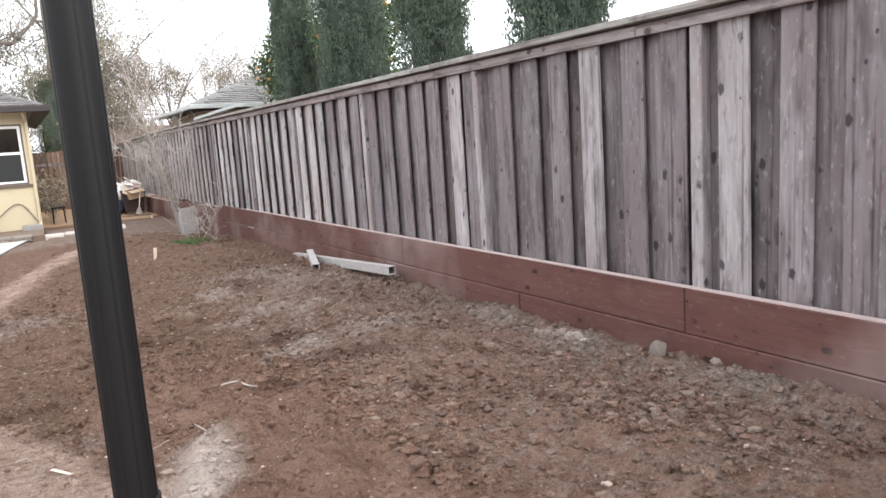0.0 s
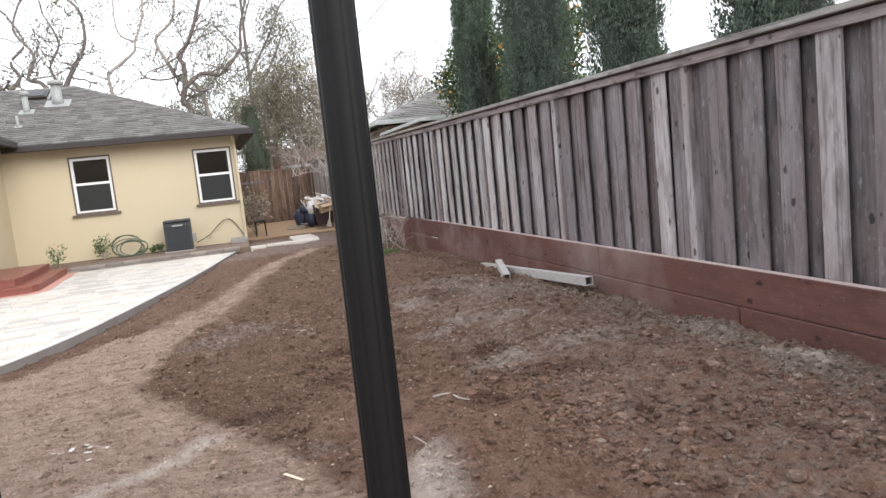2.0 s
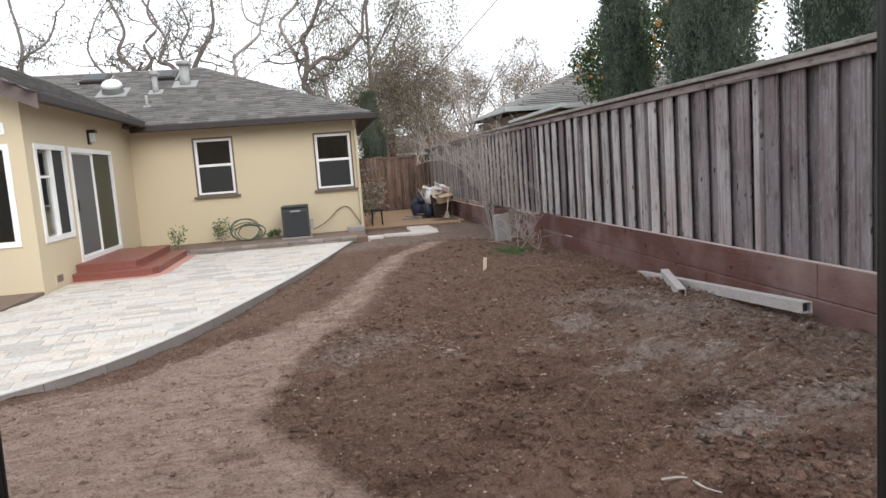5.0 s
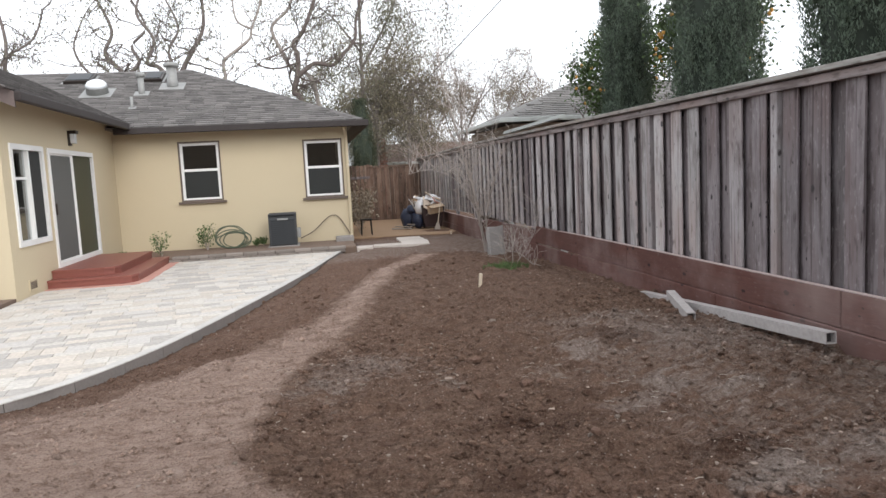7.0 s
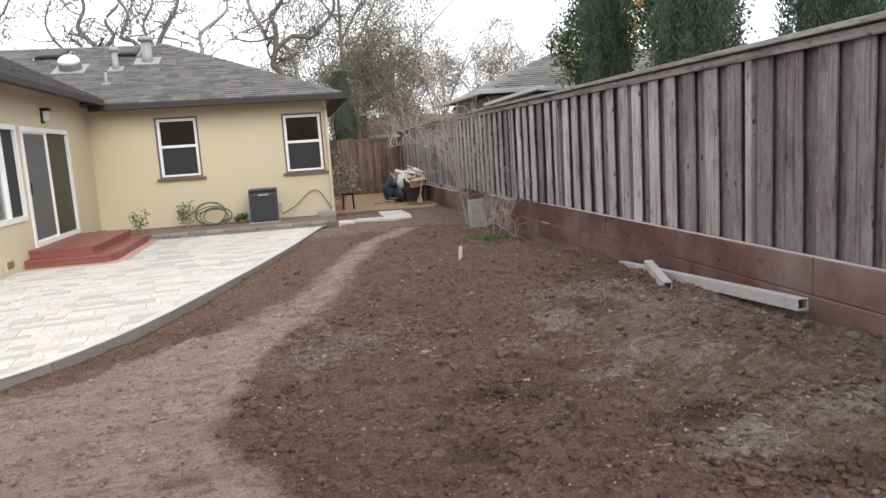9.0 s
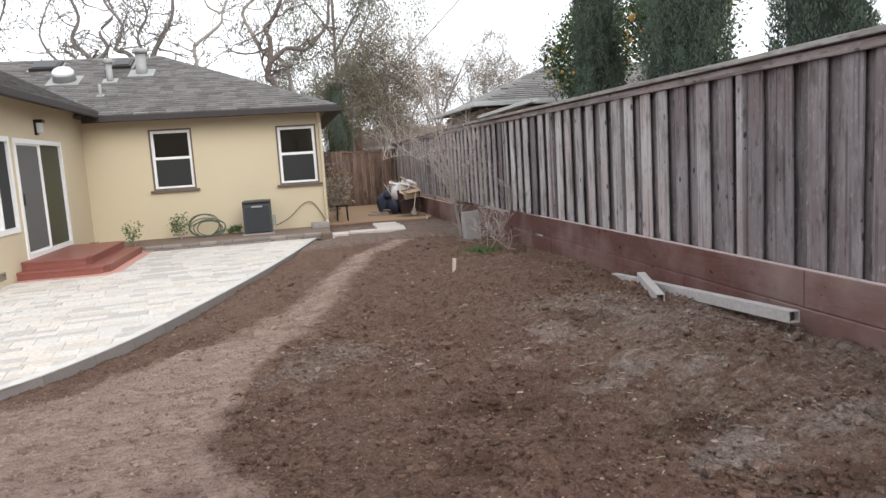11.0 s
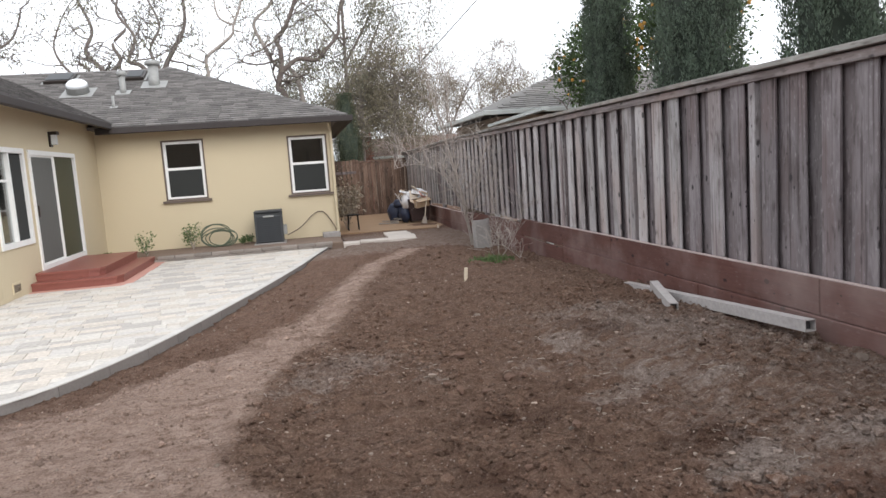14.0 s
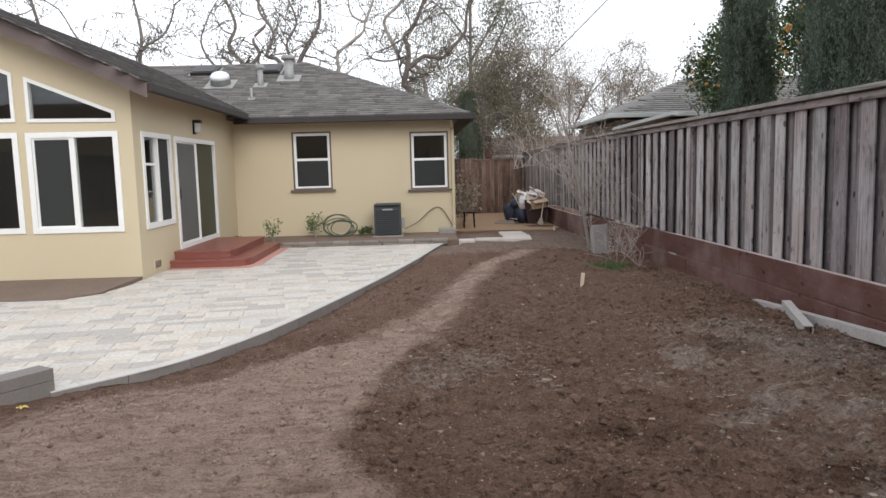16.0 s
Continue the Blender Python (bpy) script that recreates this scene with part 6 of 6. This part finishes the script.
weed(0.5, 22.2, -0.178, 1.3, 6, "dry brownish shrub by the house corner", M_DRYLEAF, 12, 12, 0.09, "dry_shrub")
weed(0.6, 23.4, -0.178, 1.2, 7, "dry brownish shrub by the house wall", M_DRYLEAF, 10, 10, 0.09, "dry_shrub")
pc = thing("plant_stand", (0.5, 21.6, -0.178), "dark metal plant stand at the house corner", "plant stand")
for dx, dy in ((0, 0), (0.28, 0), (0, 0.28), (0.28, 0.28)):
    part("leg", Shape().tube([(dx, dy, 0), (dx * 0.9 + 0.014, dy, 0.4)], 0.012, 6), M_BLACK, pc)
part("tray", Shape().box((-0.03, -0.03, 0.4), (0.31, 0.31, 0.43), 0.008), M_BLACK, pc)

# ---- heap of rubbish on the platform ----
def heap():
    bz = -0.178
    bin_ = thing("rubbish_bin", (2.6, 22.75, bz), "dark brown wheeled bin tipped against the fence", "bin")
    part("bin_body", Shape().add([(-0.24, -0.26, 0.05), (0.24, -0.26, 0.05), (0.26, 0.26, 0.05), (-0.26, 0.26, 0.05), (-0.33, -0.34, 0.68), (0.33, -0.34, 0.68), (0.33, 0.34, 0.68), (-0.33, 0.34, 0.68)], [(3, 2, 1, 0), (4, 5, 6, 7), (0, 1, 5, 4), (1, 2, 6, 5), (2, 3, 7, 6), (3, 0, 4, 7)]), M_BIN, bin_)
    for dx in (-0.2, 0.2):
        part("wheel", Shape().lathe([(0.03, -0.03), (0.09, -0.025), (0.09, 0.025), (0.03, 0.03)], 14), M_BLACK, bin_, at=pose(dx, 0.2, 0.09, 0, 90, 0))
    rnd = random.Random(17)

    def sack(name, x, y, z, sx, sy, sz, mat, label, seed):
        s = Shape()
        n, m = 14, 9
        for j in range(m + 1):
            th = math.pi * j / m
            for i in range(n):
                a = 2 * math.pi * i / n
                d = Vector((math.sin(th) * math.cos(a), math.sin(th) * math.sin(a), math.cos(th)))
                q = 1 + 0.3 * noise.noise(d * 2.2 + Vector((seed, 0, 0))) + 0.1 * noise.noise(d * 6 + Vector((seed, 4, 0)))
                s.v.append((d.x * sx * q, d.y * sy * q, max(0.0, sz + d.z * sz * q)))
        for j in range(m):
            for i in range(n):
                a, b = j * n + i, j * n + (i + 1) % n
                s.f.append((a, a + n, b + n, b))
        whole(name, s, mat, label, "sack", "rubbish heap", at=pose(x, y, z), smooth=True)

    sack("rubbish_sack", 1.98, 23.2, bz, 0.22, 0.26, 0.3, M_BLUE, "full navy blue plastic rubbish sack on the platform", 1)
    sack("rubbish_sack", 2.22, 22.85, bz, 0.2, 0.24, 0.26, M_BLUE, "full navy blue plastic rubbish sack on the platform", 5)
    sack("rubbish_sack", 2.08, 22.95, bz + 0.42, 0.17, 0.2, 0.14, M_BLUE, "slack navy blue plastic bag on the heap", 7)
    sack("white_bag", 2.26, 22.7, bz + 0.4, 0.15, 0.16, 0.21, M_PAPER, "crumpled white plastic bag on the heap", 9)
    sack("white_bag", 2.42, 22.9, bz + 0.64, 0.26, 0.22, 0.12, M_PAPER, "crumpled white plastic sheet on the heap", 12)
    sack("white_bag", 2.66, 22.95, bz + 0.66, 0.2, 0.2, 0.15, M_PAPER, "crumpled white plastic sheet on the heap", 15)
    # a torn carton hanging over the bin, cream panels and flaps on top
    carton = thing("carton", (2.66, 22.42, bz + 0.45, 6, -8, 10), "torn brown cardboard carton on the heap", "carton", "rubbish heap")
    part("carton_side", Shape().box((-0.2, -0.11, 0), (0.2, -0.1, 0.25), 0.003), M_CARD, carton)
    part("carton_side", Shape().box((-0.2, 0.1, 0), (0.2, 0.11, 0.25), 0.003), M_CARD, carton)
    for sx in (-1, 1):
        part("carton_end", Shape().box((sx * 0.2 - 0.004, -0.098, 0), (sx * 0.2 + 0.004, 0.098, 0.25), 0.002), M_CARD, carton)
    part("carton_flap", Shape().slab([(-0.2, -0.12, 0.25), (0.2, -0.12, 0.25), (0.22, -0.26, 0.19), (-0.18, -0.26, 0.2)], 0.008), M_CARD, carton)
    cream = surface("cream_board", (0.66, 0.56, 0.46), (0.55, 0.45, 0.36), rough=0.8, grain=12, bump=0.1)
    for x, y, z, w, d, rx, ry, rz, mat, label in ((2.46, 22.55, 0.7, 0.3, 0.46, 48, 26, 18, cream, "cream board offcut leaning on the heap"), (2.64, 22.65, 0.84, 0.44, 0.26, 26, 14, -12, M_PAPER, "white board offcut on the heap"),
                                                  (2.76, 22.6, 0.74, 0.32, 0.26, 34, 30, 24, M_PINK, "faded red flap on the heap"), (2.56, 22.75, 0.92, 0.3, 0.2, 22, 38, 40, cream, "cream board offcut leaning on the heap")):
        whole("board_offcut", Shape().box((-w / 2, -d / 2, 0), (w / 2, d / 2, 0.025), 0.006), mat, label, "offcut", "rubbish heap", at=pose(x, y, bz + z, rx, ry, rz))
    for k in range(8):
        w, d = rnd.uniform(0.12, 0.28), rnd.uniform(0.08, 0.2)
        whole("paper_scrap", Shape().box((-w / 2, -d / 2, 0), (w / 2, d / 2, 0.012), 0.003), M_PAPER if k % 2 else M_CARD, "crumpled pale scrap on the heap", "scrap", "rubbish heap", at=pose(rnd.uniform(2.1, 2.8), rnd.uniform(22.5, 22.8), bz + rnd.uniform(0.55, 0.92), rnd.uniform(-50, 50), rnd.uniform(-50, 50), rnd.uniform(0, 180)))
    for k in range(7):
        L = rnd.uniform(0.25, 0.42)
        whole("timber_stick", Shape().box((-0.009, -0.007, 0), (0.009, 0.007, L), 0.002), M_PEG if k % 2 else M_PAPER, "thin pale stick poking out of the heap", "stick", "rubbish heap", at=pose(2.05 + rnd.uniform(0, 0.3), 22.85 + rnd.uniform(-0.1, 0.1), bz + rnd.uniform(0.5, 0.6), rnd.uniform(-20, 25), rnd.uniform(-55, -5), rnd.uniform(0, 90)))
    broom = thing("broom", (2.62, 22.0, bz, -16, 12, 0), "pale wooden broom leaning on the bin, bristles down", "broom")
    part("broom_stick", Shape().tube([(0, 0, 0.2), (0, 0, 0.85)], 0.014, 8), M_PEG, broom)
    part("bristles", Shape().add([(-0.09, -0.03, 0), (0.09, -0.03, 0), (0.09, 0.03, 0), (-0.09, 0.03, 0), (-0.025, -0.02, 0.22), (0.025, -0.02, 0.22), (0.025, 0.02, 0.22), (-0.025, 0.02, 0.22)], [(3, 2, 1, 0), (4, 5, 6, 7), (0, 1, 5, 4), (1, 2, 6, 5), (2, 3, 7, 6), (3, 0, 4, 7)]), M_STRAW, broom)
    for k, x in enumerate((1.72, 1.78, 1.95)):
        whole("scrap_timber", Shape().box((-0.02, -0.3, 0), (0.02, 0.3, 0.035), 0.004), M_BARKPALE, "grey length of scrap timber beside the heap", "timber", "rubbish heap", at=pose(x, 22.75 + 0.1 * k, bz + 0.01 + 0.05 * k, 0, 18 - 9 * k, 64 - 20 * k))

heap()

# ---- things on the soil ----
def bare_shrub(x, y, seed, limbs, label, depth, tl, thick=0.009):
    rnd = random.Random(seed)
    z = ground_z(x, y)
    t = thing("bare_shrub", (x, y, z), label, "shrub")
    wood, tips = Shape(), []
    for pts, r0, r1 in limbs:
        sp = spline([Vector(p) - Vector((x, y, z)) for p in pts])
        m = len(sp)
        wood.tube(sp, [lerp(r0, r1, i / (m - 1)) for i in range(m)], 6)
        for i in range(3, m):
            for _ in range(3):
                d = Vector((rnd.gauss(0, 0.5), rnd.gauss(0, 0.6), rnd.gauss(0.95, 0.45))).normalized()
                grow(wood, tips, rnd, sp[i].copy(), d, tl * rnd.uniform(0.4, 1.2), thick, depth, 0.22, 0.0, (1, 2), 0.7, 0.003)
    part("branch_work", wood, M_TWIG, t)


g = ground_z(2.6, 16.2)
bare_shrub(2.6, 16.2, 31, [([(2.6, 16.2, g - 0.05), (2.45, 16.2, 0.7), (2.25, 16.2, 1.6), (2.05, 16.2, 2.4), (1.8, 16.2, 3.6)], 0.034, 0.006),
                           ([(2.62, 16.2, g - 0.05), (2.6, 16.1, 0.5), (2.72, 16.0, 1.1), (2.9, 15.9, 1.7)], 0.02, 0.006),
                           ([(2.58, 16.2, g - 0.05), (2.4, 16.1, 0.6), (2.1, 16.0, 1.15), (1.6, 16.0, 1.45), (1.1, 16.0, 1.4)], 0.013, 0.004),
                           ([(2.5, 16.2, 0.5), (2.35, 16.2, 1.3), (2.3, 16.2, 2.2), (2.25, 16.2, 3.1)], 0.018, 0.006)], "leafless shrub with many thin pale twigs beside the fence", 2, 0.55, 0.007)
g = ground_z(2.4, 13.6)
bare_shrub(2.4, 13.6, 33, [([(2.4, 13.6, g - 0.05), (2.4, 13.6, 0.3), (2.35, 13.6, 0.8), (2.4, 13.6, 1.25)], 0.007, 0.003), ([(2.4, 13.6, g - 0.05), (2.6, 13.5, 0.1), (2.75, 13.4, 0.45), (2.8, 13.4, 0.8)], 0.006, 0.003), ([(2.4, 13.6, g - 0.05), (2.2, 13.4, 0.05), (2.3, 13.0, 0.12), (2.45, 12.6, -0.05)], 0.005, 0.003)], "small leafless shrub among weeds", 1, 0.3, 0.003)


def grass_clump(x, y, r, seed, label):
    rnd = random.Random(seed)
    z = ground_z(x, y)
    s = Shape()
    for _ in range(420):
        a, q = rnd.uniform(0, 6.28), r * math.sqrt(rnd.random())
        p = Vector((math.cos(a) * q, math.sin(a) * q * 0.7, -0.01))
        h = rnd.uniform(0.06, 0.17) * (1.2 - q / r * 0.6)
        b = Vector((rnd.gauss(0, 0.4), rnd.gauss(0, 0.4), 1)).normalized()
        u = Vector((math.cos(a + 1.5), math.sin(a + 1.5), 0)) * 0.006
        s.add([p - u, p + u, p + b * h * 0.6 + u * 0.7, p + b * h + Vector((rnd.gauss(0, 0.02), rnd.gauss(0, 0.02), 0)), p + b * h * 0.6 - u * 0.7], [(0, 1, 2, 3, 4)])
    whole("weed_clump", s, M_GRASS, label, "weeds", at=pose(x, y, z + 0.01), kind="stuff")


grass_clump(2.05, 12.75, 0.36, 3, "clump of fresh green weeds in the soil")

s = Shape().box((-0.17, -0.035, -0.1), (0.17, 0.035, 0.6), 0.02)
rc = random.Random(6)
s.v = [(x + rc.uniform(-0.05, 0.05), y, z + (rc.uniform(-0.12, 0.04) if z > 0.3 else 0)) for x, y, z in s.v]
whole("concrete_slab", s, M_CONC, "broken pale concrete slab leaning against the retaining boards", "slab", at=pose(2.64, 15.6, ground_z(2.8, 15.7), -12, 4, 14))
pg = whole("survey_peg", Shape().box((-0.018, -0.018, -0.06), (0.018, 0.018, 0.2), 0.003), M_PEG, "small pale wooden peg in the soil", "peg", at=pose(1.2, 10.85, ground_z(1.2, 10.85) - 0.02, 3, 4, 10))
whole("survey_peg", Shape().box((-0.02, -0.02, 0), (0.02, 0.02, 0.14), 0.003), M_PEG, "short pale wooden peg under the platform edge", "peg", at=pose(2.72, 20.5, -0.26))


def box_tube(name, a, b, w, label):
    a, b = Vector(a), Vector(b)
    L = (b - a).length
    t = new(name)
    t.matrix_basis = Matrix.Translation(a) @ (b - a).to_track_quat("Y", "Z").to_matrix().to_4x4()
    tagged(t, label, "tube", "lying tubes")
    k = w - 0.008
    s = Shape()
    for x0, x1, z0, z1 in ((-w, w, k, w), (-w, w, -w, -k), (-w, -k, -k, k), (k, w, -k, k)):
        s.box((x0, 0, z0), (x1, L, z1))
    part("tube_wall", s, M_TUBE, t)
    # dark solid plug in place of the shade inside the tube
    part("tube_lining", Shape().box((-k + 0.001, 0.05, -k + 0.001), (k - 0.001, L - 0.05, k - 0.001)), M_HOLLOW, t)
    return t


box_tube("square_tube", (2.79, 6.79, 0.105), (2.86, 9.85, -0.085), 0.043, "long dusty grey square tube lying on the soil")
box_tube("square_tube", (2.54, 8.25, -0.005), (2.79, 9.1, 0.05), 0.04, "short dusty grey square tube lying across another")
whole("twig", Shape().tube(spline([(0, 0, 0.005), (0.09, 0.02, 0.02), (0.18, -0.02, 0.012), (0.27, -0.025, 0.005)]), [0.007] * 10 + [0.004] * 6, 5), M_BARKPALE, "dry bent twig on the soil", "twig", at=pose(0.53, 4.62, soil(0.63, 4.5)[0] + 0.01, 0, 0, -42))
for x, y, rz, L in ((-0.35, 3.98, 125, 0.13), (-0.62, 3.5, 60, 0.05)):
    whole("wood_chip", Shape().box((-L / 2, -0.009, 0), (L / 2, 0.009, 0.006), 0.002), M_PEG, "pale splinter of wood on the soil", "splinter", "splinters", at=pose(x, y, soil(x, y)[0] + 0.005, 3, -2, rz))
rnd = random.Random(90)
for k in range(9):
    x, y, r = -1.36 + rnd.gauss(0, 0.07), 4.9 + rnd.gauss(0, 0.08), rnd.uniform(0.008, 0.018)
    whole("plaster_chip", Shape().box((-r, -r * 0.6, 0), (r, r * 0.6, r * 0.35), 0.003), M_WALKSTONE, "broken whitish plaster chip on the soil", "chip", "plaster chips", at=pose(x, y, soil(x, y)[0] + 0.003, rnd.uniform(-12, 12), rnd.uniform(-12, 12), rnd.uniform(0, 180)))
whole("dry_root", Shape().tube(spline([(0, 0, 0.02), (0.01, -0.09, 0.03), (0.03, -0.16, 0.02), (0.0, -0.27, 0.025)]), 0.003, 5), M_TWIG, "thin pale dry root on the soil", "root", at=pose(0.26, 4.08, soil(0.26, 3.95)[0] + 0.0))


def lump(seed, flat=0.7, rough=0.35):
    """A 20-faced stone."""
    bm = bmesh.new()
    bmesh.ops.create_icosphere(bm, subdivisions=1, radius=1)
    rnd = random.Random(seed)
    for v in bm.verts:
        v.co *= 1 + rnd.uniform(-rough, rough)
        v.co.z *= flat
    me = bpy.data.meshes.new("stone")
    bm.to_mesh(me)
    bm.free()
    return me


shapes = [lump(k) for k in range(6)]
data = [([v.co.copy() for v in me.vertices], [tuple(p.vertices) for p in me.polygons]) for me in shapes]
smes = [lump(k + 50, 0.75, 0.25) for k in range(5)]
for me in smes:
    me.materials.append(M_STONE)
rnd = random.Random(77)
for k in range(70):
    if k < 26:
        x, y, r = rnd.uniform(2.45, 2.93), rnd.uniform(2.3, 8.5), rnd.uniform(0.015, 0.035)
    elif k < 50:
        x, y, r = rnd.uniform(0.3, 2.6), rnd.uniform(2.6, 9), rnd.uniform(0.012, 0.03)
    else:
        x, y, r = rnd.uniform(-2.4, 0.5), rnd.uniform(3.4, 9), rnd.uniform(0.008, 0.018)
    st = whole("stone", smes[k % 5], None, "small grey stone lying on the soil", "stone", "stones on the soil", at=pose(x, y, soil(x, y)[0] + r * 0.2, rnd.uniform(0, 30), rnd.uniform(0, 30), rnd.uniform(0, 360)))
    st.scale = (r, r * rnd.uniform(0.8, 1.3), r)
def boulder(seed, tall):
    bm = bmesh.new()
    bmesh.ops.create_icosphere(bm, subdivisions=3, radius=1)
    for v in bm.verts:
        n = v.co.copy()
        v.co = n * (1 + 0.3 * noise.noise(n * 1.3 + Vector((seed, 0, 0))) + 0.12 * noise.noise(n * 3.1 + Vector((0, seed, 0))) + 0.05 * noise.noise(n * 8))
        v.co.z *= tall
        v.co.x *= 1 - 0.35 * max(0, n.z)
    me = bpy.data.meshes.new("rock")
    bm.to_mesh(me)
    bm.free()
    me.materials.append(M_ROCK)
    me.shade_smooth()
    return me


big = whole("rock", boulder(4.3, 1.15), None, "pale grey pointed rock at the foot of the retaining boards", "rock", at=pose(2.88, 3.42, soil(2.86, 3.42)[0] - 0.005, 4, -10, 30))
big.scale = (0.045, 0.055, 0.06)
clod_me = [lump(k + 80, 0.8, 0.3) for k in range(3)]
for me in clod_me:
    me.materials.append(M_CLOD)
# fist-sized clods and stones: x, y, radius
for x, y, r in ((0.18, 6.61, 0.055), (0.34, 6.6, 0.05), (0.54, 6.77, 0.06), (0.62, 6.71, 0.045), (0.59, 5.73, 0.045), (0.36, 7.43, 0.06), (1.28, 6.23, 0.035), (1.29, 5.81, 0.035),
                (-0.35, 5.79, 0.03), (0.22, 5.37, 0.035), (1.7, 3.72, 0.05), (1.22, 4.31, 0.04), (0.1, 6.65, 0.04), (-0.5, 4.64, 0.045), (0.28, 4.63, 0.035), (0.5, 4.66, 0.035), (-0.71, 4.29, 0.022), (-0.56, 4.16, 0.02), (2.55, 9.45, 0.1), (2.62, 8.95, 0.07), (2.48, 9.75, 0.07), (2.5, 8.6, 0.05)):
    o = whole("soil_clod", clod_me[int(x * 100) % 3], None, "fist-sized rounded clod of brown soil", "clod", "large clods", at=pose(x, y, soil(x, y)[0] + r * 0.25, 0, 0, x * 500))
    o.scale = (r * 0.75, r * 0.62, r * 0.6)
for x, y, r in ((2.83, 6.38, 0.075), (1.94, 6.85, 0.05), (0.81, 8.73, 0.05), (2.2, 2.84, 0.035), (1.89, 2.61, 0.045), (2.64, 2.36, 0.05), (2.25, 2.31, 0.04), (1.03, 3.58, 0.035), (1.17, 3.42, 0.03)):
    o = whole("stone", smes[int(y * 100) % 5], None, "fist-sized pale brown stone on the soil", "stone", "larger stones", at=pose(x, y, soil(x, y)[0] + r * 0.15, 10, 5, x * 700))
    o.scale = (r * 0.85, r * 0.62, r * 0.55)


octa = [Vector(p) for p in ((1, 0, 0), (0, 1, 0), (-0.8, 0.1, 0), (0.1, -0.9, 0), (0.15, 0.1, 0.75), (0, 0, -0.6))]
crumb = [(octa, [(0, 1, 4), (1, 2, 4), (2, 3, 4), (3, 0, 4), (1, 0, 5), (2, 1, 5), (3, 2, 5), (0, 3, 5)])]


def scatter(name, count, seed, mat, label, size, region, keep, kinds, bias=1.5, spread=0.55):
    rnd = random.Random(seed)
    s, masks = Shape(), []
    made = 0
    while made < count:
        x, y = rnd.uniform(region[0], region[1]), region[2] + (region[3] - region[2]) * rnd.random() ** bias
        if inside(x, y, PATIO) or rnd.random() > keep(x, y):
            continue
        r = size * rnd.lognormvariate(0, spread)
        if r > 0.05:
            continue
        vs, fs = kinds[rnd.randrange(len(kinds))]
        c, sn, st = math.cos(made), math.sin(made), rnd.uniform(0.65, 1.0)
        z, m = soil(x, y)
        z += r * 0.12
        s.add([(x + r * (v.x * c - v.y * sn * st), y + r * (v.x * sn + v.y * c * st), z + r * v.z) for v in vs], fs)
        masks += [m] * len(vs)
        made += 1
    me = s.mesh(name, mat)
    soil_attributes(me, masks)
    tagged(new(name, me), label, "soil", kind="stuff")


def dug(x, y):
    d, _, side = polyline_dist(x, y, DUG_EDGE)
    dt, st, _ = polyline_dist(x, y, TRACK)
    k = 1.0 if (side < 0 or y > 9) else 0.12
    if dt < 0.3:
        k *= 0.15
    return k * (0.35 + 0.65 * smooth01((fbm(x, y, 0.8, 3) + 0.35) / 0.7))


fence_foot = lambda x, y: dug(x, y) * (0.25 + 0.75 * smooth01((fbm(x + 3, y, 1.6, 3) + 0.25) / 0.5))
scatter("soil_clods", 7000, 5, M_LUMPS, "crumbly brown clods on the dug soil", 0.009, (-3.2, 2.98, 2.2, 15), dug, data)
scatter("soil_lumps", 4200, 12, M_LUMPS, "thumb-sized brown lumps on the dug soil by the fence", 0.0132, (0.9, 2.95, 1.9, 5.6), fence_foot, data, 1.1, 0.45)
scatter("soil_lumps", 2600, 21, M_LUMPS, "thumb-sized brown lumps on the dug soil", 0.0115, (-1.3, 2.7, 4.4, 9.4), fence_foot, data, 1.0, 0.5)
scatter("soil_crumbs", 36000, 9, M_LUMPS, "small brown crumbs of soil", 0.006, (-3.0, 2.98, 1.9, 10), dug, crumb)
scatter("dry_crumbs", 15000, 31, M_LUMPS, "dry tan crumbs on the trodden soil", 0.0068, (-3.4, 0.4, 2.6, 10.5), lambda x, y: 0.9 if dug(x, y) < 0.16 else 0.0, crumb, 1.3)
scatter("pebbles", 4200, 6, M_PEBBLE, "pale pebbles and grit strewn on the soil", 0.005, (-3.2, 2.98, 2.0, 13), lambda x, y: 0.4 + 0.6 * smooth01((x - 1.5) / 1.3), data)

# dry straw and slivers on the ash
rnd = random.Random(44)
s = Shape()
for cx, cy, rx, ry, k in ASH:
    for _ in range(int(6 + 14 * k)):
        x, y = cx + rnd.gauss(0, rx), cy + rnd.gauss(0, ry)
        if x > 2.95 or inside(x, y, PATIO):
            continue
        z = soil(x, y)[0] + 0.006
        a, L = rnd.gauss(0.2, 0.7), rnd.uniform(0.008, 0.03)
        dx, dy = math.cos(a) * L, math.sin(a) * L
        s.tube([(x - dx, y - dy, z + rnd.uniform(-0.002, 0.004)), (x, y, z + 0.004), (x + dx, y + dy, z + rnd.uniform(-0.002, 0.004))], 0.0016, 4)
tagged(new("dry_straw", s.mesh("dry_straw", M_STRAW)), "pale slivers of dry straw lying on the ash", "straw", kind="stuff")

# a yellow leaf beside the end of the kerb
s = Shape()
for k in range(5):
    a = k * 1.26
    c, n = math.cos(a), math.sin(a)
    s.add([(0, 0, 0.012), (0.028 * c - 0.012 * n, 0.028 * n + 0.012 * c, 0.02), (0.055 * c, 0.055 * n, 0.01), (0.028 * c + 0.012 * n, 0.028 * n - 0.012 * c, 0.02)], [(0, 1, 2, 3)])
whole("fallen_leaf", s, surface("yellow_leaf", (0.68, 0.55, 0.16), (0.52, 0.4, 0.1), rough=0.7, grain=30, bump=0.1), "small yellow fallen leaf on the soil", "leaf", at=pose(-3.66, 7.55, soil(-3.66, 7.55)[0]))
